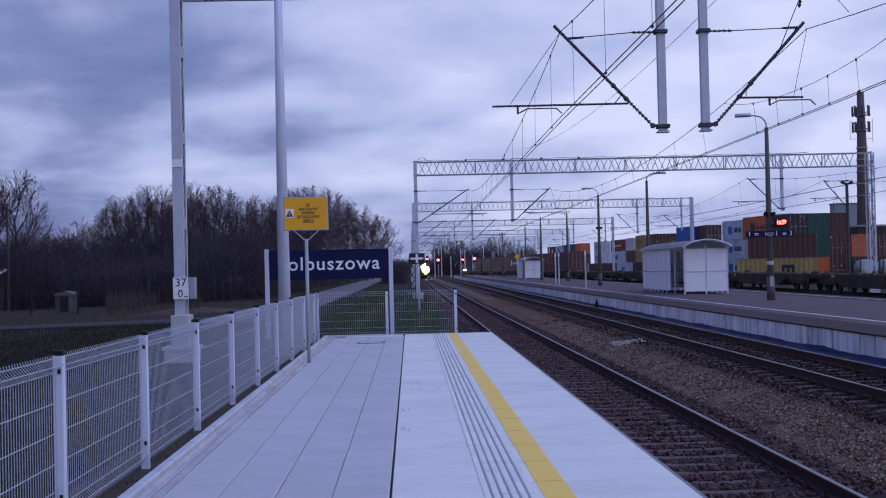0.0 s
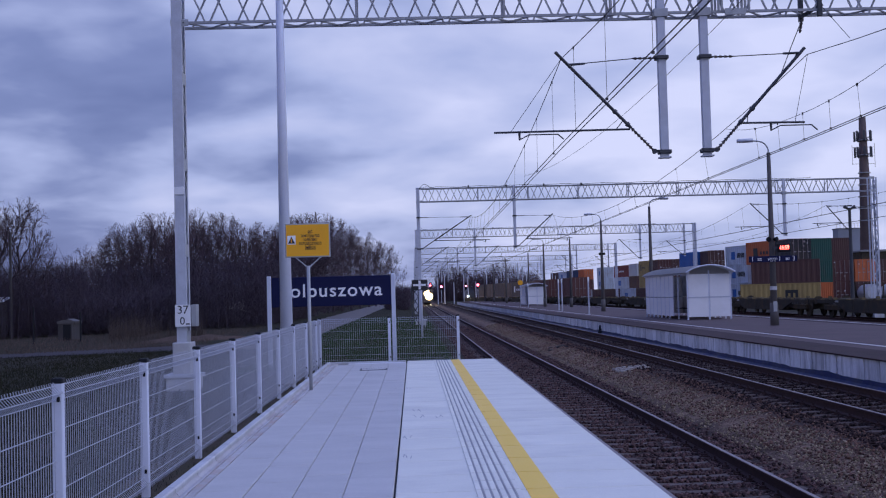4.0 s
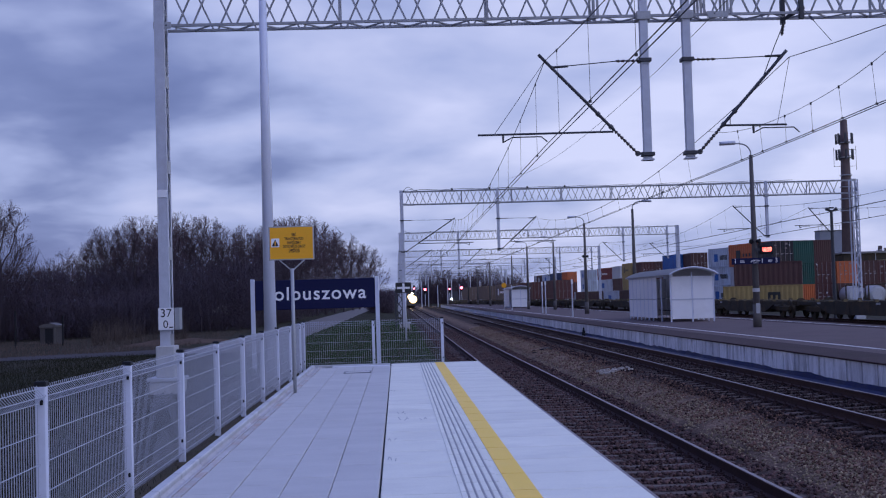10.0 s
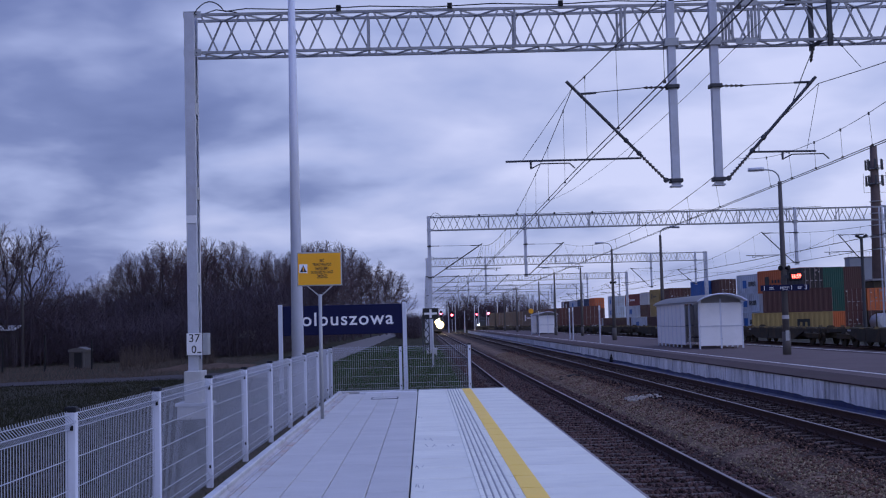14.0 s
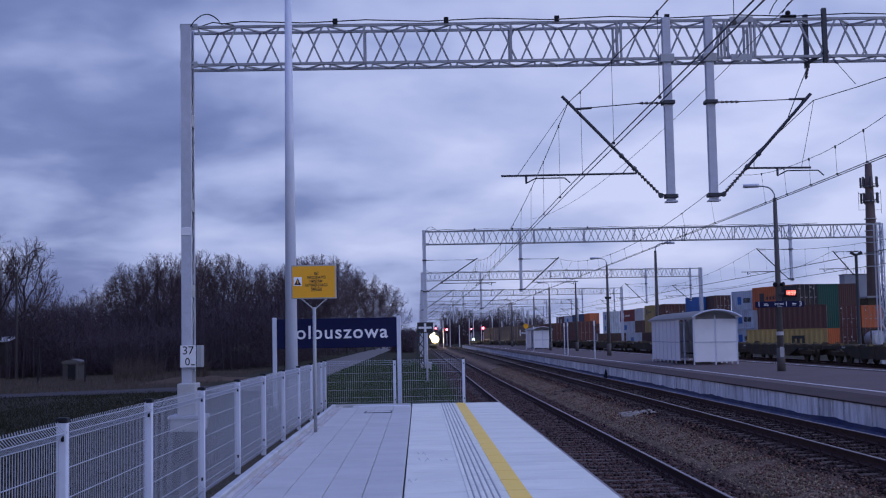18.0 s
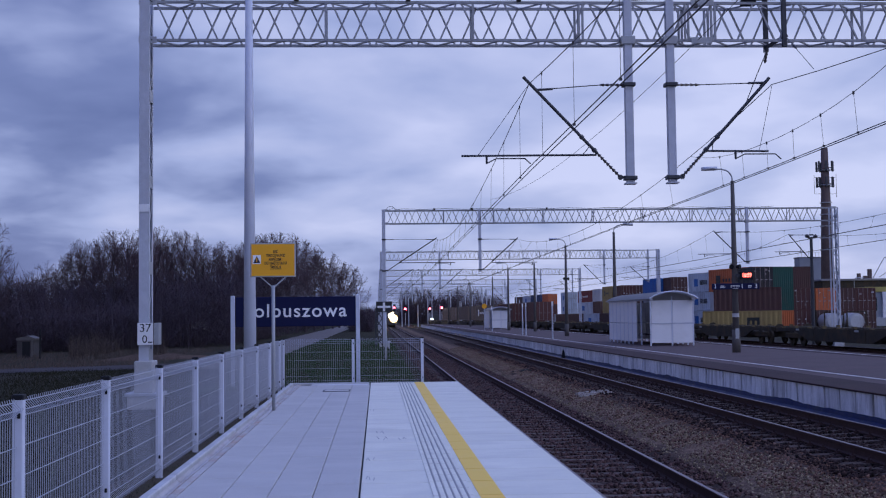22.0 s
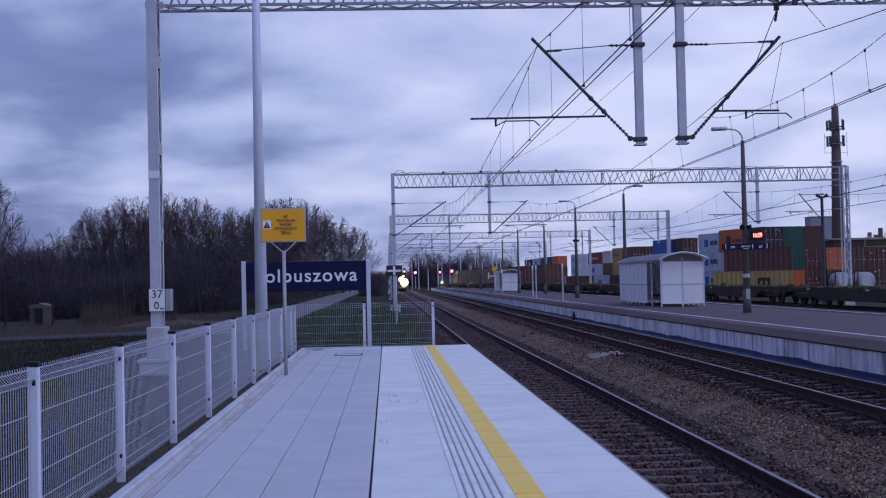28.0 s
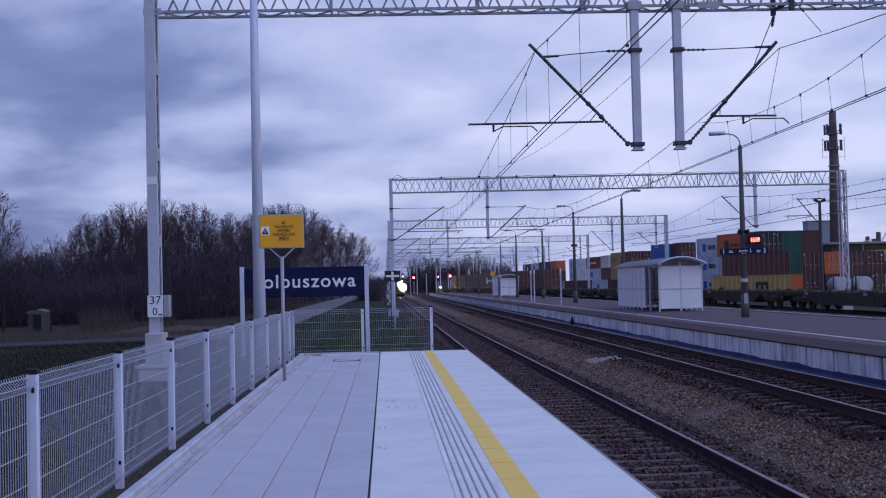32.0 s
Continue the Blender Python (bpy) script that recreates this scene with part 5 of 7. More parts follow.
# ---- platform lamps on the island ----
def lamp_post(x, y, h, side, label):
    th = thing("platform_lamp", label, "lamp post", at=pose(x, y, 0), group="lamps on the island platform")
    part("shaft", Shape().tube((0, 0, -0.3), (0, 0, h - 0.5), 0.15, 0.075, 12), M_POLEGREY, th, smooth=True)
    part("sleeve", Shape().tube((0, 0, 0.0), (0, 0, 0.9), 0.17, 0.16, 12), M_POLEGREY, th, smooth=True)
    arc = [(0, 0, h - 0.55)] + [(side * 0.45 * (1 - math.cos(a)), 0, h - 0.45 + 0.42 * math.sin(a)) for a in (0.2, 0.5, 0.8, 1.1, 1.57)] + [(side * 0.75, 0, h - 0.02)]
    part("arm", Shape().pipe(arc, 0.03, 8), M_GALVD, th, "curved steel lamp arm")
    s = Shape()
    s.add([(side * (0.62 + 0.62 * i / 5), w * (0.05 + 0.13 * math.sin(math.pi * min(1, 0.15 + i / 6))), h - 0.02 + z - 0.02 * i / 5)
           for i in range(6) for w, z in ((-1, 0), (-0.6, 0.09), (0.6, 0.09), (1, 0), (0.5, -0.05), (-0.5, -0.05))],
          [(i * 6 + k, i * 6 + (k + 1) % 6, i * 6 + 6 + (k + 1) % 6, i * 6 + 6 + k) for i in range(5) for k in range(6)] + [tuple(range(6)), tuple(range(30, 36))])
    part("lamp_head", s, M_GALV, th, "grey cobra lamp head", smooth=True)
    return th


L_LAMP = "concrete platform lamp post with a curved arm, unlit"
lamp1 = lamp_post(14.25, 47.4, 7.35, -1, "concrete platform lamp post carrying a clock and a platform sign")
for x, y, side in ((15.1, 76.0, 1), (15.75, 120.0, -1), (14.2, 130.0, -1), (15.4, 160.0, 1), (14.4, 186.0, -1), (14.5, 216.0, 1), (14.6, 246.0, -1)):
    lamp_post(x, y, 7.3, side, L_LAMP)
lamp2 = lamp_post(14.2, 90.0, 7.3, -1, "concrete platform lamp post with a curved arm and horn loudspeakers, unlit")
s = Shape()
s.box((-0.2, -0.05, 3.21), (0.2, 0.05, 3.27))
for sx in (-1, 1):
    s.tube((sx * 0.05, -0.05, 3.25), (sx * 0.17, -0.17, 3.25), 0.05, 0.105, 12)
    s.tube((sx * 0.17, -0.17, 3.25), (sx * 0.18, -0.18, 3.25), 0.105, 0.09, 12)
part("loudspeaker", s, M_BLACK, lamp1, "pair of black horn loudspeakers", at=pose(0, 0, 0.15))
part("loudspeaker", s, M_BLACK, lamp2, "pair of black horn loudspeakers", at=pose(0, 0, 1.05))
part("band", Shape().tube((0, 0, 1.4), (0, 0, 1.55), 0.142, 0.14, 12), M_KERB, lamp1, "white painted band")
part("sticker", Shape().box((-0.07, -0.165, 0.55), (0.07, -0.15, 0.95)), M_GALVD, lamp1)
sg = thing("platform_sign", "navy platform and track number sign with white text", "platform sign", at=pose(14.25, 47.2, 0))
part("panel", Shape().box((-1.0, -0.04, 2.5), (0.92, 0.0, 2.74), 0.006), M_NAVY, sg)
for tx, x in (("1", -0.86), ("1", 0.22), ("3", 0.78)):
    letter_part("lettering", tx, 0.26, M_SIGNWHITE, sg, pose(x, -0.043, 2.62), "white numerals")
letter_part("lettering", "peron", 0.15, M_SIGNWHITE, sg, pose(-0.06, -0.043, 2.64), "white lettering")
for x0, x1, z0, z1 in ((-0.66, -0.5, 2.62, 2.65), (-0.66, -0.48, 2.57, 2.59), (-0.16, 0.06, 2.535, 2.55), (0.46, 0.62, 2.62, 2.65), (0.46, 0.6, 2.57, 2.59)):
    part("text_bar", Shape().box((x0, -0.043, z0), (x1, -0.039, z1)), M_SIGNWHITE, sg)
clock = thing("platform_clock", "black digital platform clock with red figures", "clock", at=pose(14.25, 47.2, 0))
part("case", Shape().box((0.15, -0.08, 2.89), (0.66, 0.12, 3.22), 0.02), M_BLACK, clock)
part("hanger", Shape().box((-0.02, -0.02, 3.0), (0.15, 0.06, 3.12)), M_DARKSTEEL, clock)
letter_part("time_display", "16:59", 0.235, M_LED, clock, pose(0.405, -0.084, 3.055), "red luminous digits", 0.74, bold=0.02)


# ---- waiting shelters ----
def shelter(x, y, w, ln, label):
    th = thing("waiting_shelter", label, "shelter", at=pose(x, y, 0), group="shelters on the island platform")
    eave = 2.23
    z0 = 0.14
    # end wall facing the camera, three panels in a frame
    for yy in (0.0, ln):
        for k in range(2):
            a, b = k * w / 2 + 0.05, (k + 1) * w / 2 - 0.03
            part("end_panel", Shape().box((a, yy - 0.02, z0), (b, yy + 0.02, 1.08), 0.004), M_SHELTER, th)
            part("end_panel", Shape().box((a, yy - 0.02, 1.12), (b, yy + 0.02, eave), 0.004), M_SHELTER, th)
    n = 10
    for side, x0 in (("platform", 0.0), ("yard", w)):
        for k in range(n):
            ya, yb = k * ln / n, (k + 1) * ln / n
            if side == "platform" and 0.3 < ya + 0.4 < 3.3:
                continue
            part("side_panel", Shape().box((x0 - 0.02, ya + 0.04, z0), (x0 + 0.02, yb - 0.04, 1.08), 0.004), M_SHELTER, th)
            part("side_panel", Shape().box((x0 - 0.02, ya + 0.04, 1.12), (x0 + 0.02, yb - 0.04, eave), 0.004), M_SHELTER, th)
    for xx in (0.0, w):
        for k in range(n + 1):
            if xx == 0.0 and k in (1, 3):
                continue
            part("post", Shape().box((xx - 0.035, k * ln / n - 0.035, 0), (xx + 0.035, k * ln / n + 0.035, eave + 0.02), 0.004), M_WHITE, th)
    for yy in (0.0, ln):
        part("post", Shape().box((w / 2 - 0.035, yy - 0.035, 0), (w / 2 + 0.035, yy + 0.035, eave + 0.2), 0.004), M_WHITE, th)
        part("rail", Shape().box((0, yy - 0.035, 1.06), (w, yy + 0.035, 1.13)), M_GALV, th)
    for xx in (0.0, w):
        part("eave_beam", Shape().box((xx - 0.06, -0.3, eave), (xx + 0.06, ln + 0.3, eave + 0.12), 0.01), M_WHITE, th)
    # vaulted roof
    s = Shape()
    m = 12
    prof = [(-0.15 + (w + 0.30) * i / m, eave + 0.10 + 0.36 * math.sin(math.pi * i / m) ** 0.8) for i in range(m + 1)]
    prof += [(px, pz - 0.05) for px, pz in reversed(prof)]
    s.sweep(prof, -0.45, ln + 0.45)
    part("roof", s, M_POLYCARB, th, "smoky grey vaulted roof sheet")
    s = Shape()
    up = [(w * i / m, eave + 0.08 + 0.30 * math.sin(math.pi * i / m) ** 0.8) for i in range(m + 1)]
    s.sweep(up + [(w, eave), (0, eave)], -0.02, 0.02)
    part("gable", s, M_POLYCARB, th, "smoky grey gable sheet")
    for k in range(1, 10):
        part("roof_rib", Shape().rope([(px, k * ln / 10, pz - 0.02) for px, pz in up], 0.025, 5), M_WHITE, th)
    part("roof_rim", Shape().rope([(-0.15 + (w + 0.30) * i / m, -0.46, eave + 0.08 + 0.36 * math.sin(math.pi * i / m) ** 0.8) for i in range(m + 1)], 0.04, 6), M_WHITE, th, "white roof rim")
    part("bench", Shape().box((w - 0.6, 0.8, 0.42), (w - 0.15, ln - 0.8, 0.47), 0.01), M_SHED, th, "brown wooden bench")
    return th


shelter(13.45, 58.9, 2.12, 10.4, "white panelled waiting shelter with grey vaulted roof, open doorway")
shelter(13.85, 145.5, 2.2, 10.0, "white panelled waiting shelter with a vaulted roof, far along the platform")
for x, y, h in ((12.2, 101, 2.6), (11.92, 96.5, 2.6), (11.66, 80, 2.5), (12.2, 128, 2.6)):
    th = thing("platform_post", "thin pale steel post on the island platform", "post", at=pose(x, y, 0), group="posts on the island platform")
    part("shaft", Shape().tube((0, 0, -0.1), (0, 0, h), 0.05, 0.05, 8), M_GALV, th)
    part("plate", Shape().box((-0.06, -0.07, h - 0.32), (0.06, -0.05, h), 0.004), M_SIGNWHITE, th)
th = thing("round_sign", "yellow round sign on a post by the far shelter", "sign", at=pose(12.65, 142.0, 0))
part("shaft", Shape().tube((0, 0, -0.1), (0, 0, 2.6), 0.045, 0.045, 8), M_GALV, th)
part("disc", Shape().tube((0, -0.06, 2.75), (0, -0.03, 2.75), 0.30, 0.30, 20), M_SIGNYEL, th)


# ---- freight containers ----
PAINT = {
    "rust_red": (0.092, 0.026, 0.022), "brown": (0.085, 0.034, 0.028), "orange": (0.60, 0.145, 0.04), "pale_grey": (0.54, 0.60, 0.66), "blue": (0.028, 0.14, 0.42),
    "green": (0.015, 0.085, 0.06), "ochre": (0.36, 0.255, 0.085), "black": (0.02, 0.02, 0.022), "white": (0.52, 0.52, 0.52), "red": (0.20, 0.025, 0.025), "navy": (0.03, 0.06, 0.13), "oxide": (0.135, 0.047, 0.038), "tan": (0.17, 0.12, 0.09),
}
M_PAINT = {k: material(k + "_container_paint", v, 0.6, vary=0.14, scale=0.8, fine=12, bump=0.05, dirt=(0.10, 0.055, 0.035), dirt_amount=0.35, dirt_scale=0.7, stretch=(1, 1, 0.5)) for k, v in PAINT.items()}
container_cache = {}


def container_meshes(length, height):
    key = (length, height)
    if key in container_cache:
        return container_cache[key]
    w = 2.44
    body = Shape()
    # corrugated long sides and a ribbed roof; the front end is plain, the door end open for the doors
    n = int(length / 0.55)
    prof = []
    for i in range(n):
        a = 0.15 + (length - 0.3) * i / n
        st = (length - 0.3) / n
        prof += [(a, 0.0), (a + st * 0.30, 0.0), (a + st * 0.5, 0.045), (a + st * 0.8, 0.045)]
    prof.append((length - 0.15, 0.0))
    for sx, x in ((1, 0.02), (-1, w - 0.02)):
        v = [(x + sx * d, y, z) for z in (0.16, height - 0.1) for y, d in prof]
        m = len(prof)
        body.add(v, [(k, k + 1, m + k + 1, m + k) for k in range(m - 1)])
    body.box((0.05, 0.05, 0.1), (w - 0.05, length - 0.05, 0.16))
    body.box((0.05, 0.05, height - 0.06), (w - 0.05, length - 0.05, height - 0.03))
    body.box((0.05, length - 0.06, 0.1), (w - 0.05, length - 0.02, height - 0.06))
    frame_s = Shape()
    for x in (0.0, w - 0.12):
        for y in (0.0, length - 0.15):
            frame_s.box((x, y, 0), (x + 0.12, y + 0.15, height), 0.01)
        frame_s.box((x, 0.15, height - 0.12), (x + 0.12, length - 0.15, height), 0.0)
        frame_s.box((x, 0.15, 0.0), (x + 0.12, length - 0.15, 0.16), 0.0)
    for y in (0.0, length - 0.15):
        frame_s.box((0.12, y, 0.0), (w - 0.12, y + 0.15, 0.16))
        frame_s.box((0.12, y, height - 0.12), (w - 0.12, y + 0.15, height))
    door = Shape().box((0.0, 0.03, 0.17), (w / 2 - 0.13, 0.08, height - 0.13), 0.01)
    for k in range(5):
        z = 0.35 + (height - 0.7) * k / 4
        door.box((0.08, 0.015, z - 0.06), (w / 2 - 0.2, 0.03, z + 0.06))
    rod = Shape().tube((0, -0.005, 0.1), (0, -0.005, height - 0.05), 0.028, 0.028, 6)
    rod.box((-0.02, -0.03, 1.05), (0.32, -0.01, 1.11))
    container_cache[key] = (body, frame_s, door, rod)
    return container_cache[key]


mesh_cache = {}
M_ROD = material("worn_lock_rod", (0.30, 0.245, 0.23), 0.6, 0.2, vary=0.2)
rngm = random.Random(77)
ME_HANDLE = Shape().box((-0.03, -0.045, 1.02), (0.20, -0.03, 1.07)).mesh("handle", M_GALVD)


def container(paint, near_x, near_y, z, length=12.19, height=2.59, turn=0.0, ornament=""):
    """Its lower near left corner stands at near_x, near_y; it runs away along y, turned to the left by turn degrees."""
    names = {"rust_red": "rust-red", "oxide": "oxide-red", "pale_grey": "pale grey"}
    th = thing("freight_container", "%s corrugated steel freight container in a stack" % names.get(paint, paint), "container", at=pose(near_x, near_y, z, 0, 0, turn), group="stacked containers")
    sh = container_meshes(length, height)
    key = (paint, length, height)
    if key not in mesh_cache:
        mesh_cache[key] = [q.mesh(nm, mt) for q, nm, mt in zip(sh, ("body", "corner_frame", "door", "lock_rod"), (M_PAINT[paint], M_PAINT[paint], M_PAINT[paint], M_ROD))]
    body, fr, door, rod = mesh_cache[key]
    part("body", body, None, th)
    part("corner_frame", fr, None, th)
    if ornament == "plain":                 # the closed end: one panel with shallow ribs
        xs = [(0.12 + 2.2 * i / 36, 0.02 if i % 4 in (1, 2) else 0.05) for i in range(37)]
        v = [(px, py, pz) for pz in (0.14, height - 0.1) for px, py in xs]
        s = Shape().add(v, [(i, i + 1, i + 38, i + 37) for i in range(36)])
        part("end_panel", s, M_PAINT[paint], th)
    for k in range(0 if ornament == "plain" else 2):
        d = part("door", door, None, th, at=pose(0.125 + k * 1.105, 0, 0))
        for x in (0.25, 0.8):
            part("lock_rod", rod, None, d, at=pose(x, 0, 0))
            if ornament == "end":
                part("handle", ME_HANDLE, None, d, at=pose(x, 0, 0.0))
    mx = M_SIGNWHITE if paint not in ("pale_grey", "white", "ochre", "orange") else M_SIGNBLK
    if ornament == "bar":                   # unreadable company lettering: plain bars on the side
        for k in range(6):
            part("lettering_bar", Shape().box((-0.012, length * (0.42 - 0.055 * k), height * 0.38), (0.0, length * (0.42 - 0.055 * k) + length * 0.035, height * 0.62)), mx, th)
        if paint == "pale_grey":
            part("emblem", Shape().box((-0.012, length * 0.55, height * 0.3), (0.0, length * 0.72, height * 0.7)), M_PAINT["blue"], th, "blue emblem square")
    elif ornament == "logo":
        s = Shape()
        for k in range(3):
            s.box((-0.012, length * 0.28 + k * 0.55, height * 0.36), (0.0, length * 0.28 + k * 0.55 + 0.3, height * 0.60))
        s.box((-0.012, length * 0.28, height * 0.56), (0.0, length * 0.28 + 1.4, height * 0.70))
        part("emblem", s, M_SIGNBLK, th, "black emblem")
    elif ornament == "mark":
        part("emblem", Shape().box((-0.012, length * 0.55, height * 0.28), (0.0, length * 0.72, height * 0.7)), M_PAINT["blue"], th, "blue emblem square")
    elif ornament == "small":
        for k in range(5):
            part("lettering_bar", Shape().box((-0.012, length * (0.62 - 0.07 * k), height * 0.42), (0.0, length * (0.62 - 0.07 * k) + length * 0.04, height * 0.56)), mx, th)
        part("emblem", Shape().box((-0.012, length * 0.72, height * 0.3), (0.0, length * 0.82, height * 0.72)), mx, th)
    elif ornament == "end":
        for k in range(4):
            mw, mz = rngm.uniform(0.06, 0.3), height * rngm.uniform(0.2, 0.88)
            ma = rngm.choice((0.2, 0.45, 0.95, 1.35, 1.5, 1.95))
            part("marking", Shape().box((ma, -0.02, mz), (ma + mw, 0.012, mz + rngm.uniform(0.05, 0.22))), M_SIGNWHITE if k == 0 else M_ROD, th)
    return th


CB = -0.77
HC = 2.59
# block of stacks with their doors towards the platform
for k, cols in enumerate((("rust_red", "brown", "black"), ("orange", "green", "green"), ("rust_red", "rust_red", "brown"), ("brown", "orange"), ("rust_red", "brown"), ("brown", "rust_red"))):
    for j, c in enumerate(cols):
        container(c, 44.25 + 2.5 * k, 140.0 + 0.25 * ((k * 7 + j * 3) % 3), CB + HC * j, 6.06, HC, 0, "plain" if (k, j) in ((1, 0), (1, 1), (1, 2), (2, 2)) else "end")
# long sides in front of and beside the block
container("ochre", 46.4, 136.4, CB, 8.9, HC, 73, "logo")
container("brown", 46.4, 136.4, CB + HC, 7.6, HC + 0.12, 73, "")
container("orange", 46.4, 147.3, CB + 2 * HC, 11.2, 2.9, 12, "small")
container("white", 46.4, 147.3, CB + HC, 12.19, HC, 9)
container("brown", 46.4, 147.3, CB, 12.19, HC, 9)
for j in range(3):
    container("pale_grey", 45.55, 163.0, CB + HC * j + 0.15, 6.06, 2.65, 14, "bar")
container("brown", 43.4, 176.0, CB + 2 * HC, 6.06, HC, 0, "end")
container("rust_red", 43.4, 176.0, CB + HC, 6.06, HC, 0, "end")
container("brown", 43.4, 176.0, CB, 6.06, HC, 0, "end")
container("blue", 42.24, 181.0, CB + 2 * HC, 6.06, HC, 6, "plain")
container("blue", 42.24, 181.0, CB + HC, 6.06, HC, 6, "plain")
container("navy", 42.24, 181.0, CB, 6.06, HC, 6, "plain")
# white tank containers lying before the block
for x in (52.75, 55.4):
    tk = thing("tank_container", "white tank container in a steel frame beside the stacks", "tank container", at=pose(x, 137.0, CB), group="tank containers")
    part("tank", Shape().tube((0, 0.25, 1.2), (0, 2.6, 1.2), 1.02, 1.02, 24).tube((0, 0.08, 1.2), (0, 0.25, 1.2), 0.7, 1.02, 24), M_PAINT["white"], tk, "white tank shell", smooth=False)
    for sx in (-1.12, 1.12):
        for yy in (0.0, 2.6):
            part("post", Shape().box((sx - 0.06, yy, 0), (sx + 0.06, yy + 0.12, 2.4)), M_WAGON, tk)
    for zz in (0.0, 2.28):
        part("rail", Shape().box((-1.06, 0.0, zz), (1.06, 0.12, zz + 0.12)), M_WAGON, tk)
    part("cradle", Shape().box((-0.9, 0.3, 0.0), (0.9, 2.5, 0.25)), M_WAGON, tk)
# the row goes on along the yard: near corner, turn, length, layers
ROW = [(45.2, 221.0, 0, 6.06, ("brown", "rust_red", "rust_red")), (47.7, 221.3, 0, 6.06, ("rust_red", "brown", "brown")), (44.67, 227.5, 6.5, 6.06, ("navy", "ochre", "ochre")),
       (46.7, 250.0, 6, 6.06, ("brown", "brown", "white")), (47.2, 262.0, 6, 12.19, ("navy", "pale_grey", "red")), (44.65, 281.0, 6, 6.06, ("brown", "pale_grey", "pale_grey")),
       (42.7, 300.0, 5, 6.06, ("brown", "rust_red", "orange")), (42.0, 308.0, 5, 12.19, ("rust_red", "brown", "navy")), (41.8, 324.0, 5, 12.19, ("brown", "pale_grey", "pale_grey")),
       (41.4, 340.0, 5, 12.19, ("rust_red", "brown", "brown")), (41.0, 356.0, 5, 12.19, ("brown", "rust_red")), (40.6, 372.0, 5, 12.19, ("brown", "ochre"))]
for x, y, turn, ln, cols in ROW:
    for j, c in enumerate(cols):
        container(c, x, y + 0.1 * j, CB + HC * j, ln, HC, turn, "end" if turn == 0 else "small" if c in ("red", "ochre") and j == 2 else "mark" if c == "pale_grey" else "")
for x, y, c in ((36.5, 170.0, "navy"), (37.2, 184.0, "brown"), (37.0, 198.0, "pale_grey"), (36.6, 212.0, "brown"), (36.3, 226.0, "rust_red"), (36.0, 240.0, "white")):
    container(c, x, y, CB, 12.19, HC, 4, "mark" if c == "pale_grey" else "")

# ---- container wagons ----
def wheel_shape():
    s = Shape()
    s.tube((-0.07, 0, 0.46), (0.07, 0, 0.46), 0.46, 0.46, 18)
    s.tube((-0.10, 0, 0.46), (-0.07, 0, 0.46), 0.30, 0.49, 18)
    s.tube((-0.22, 0, 0.46), (-0.1, 0, 0.46), 0.15, 0.15, 10)
    return s


ME_WHEEL = wheel_shape().mesh("wheel", M_WAGON)


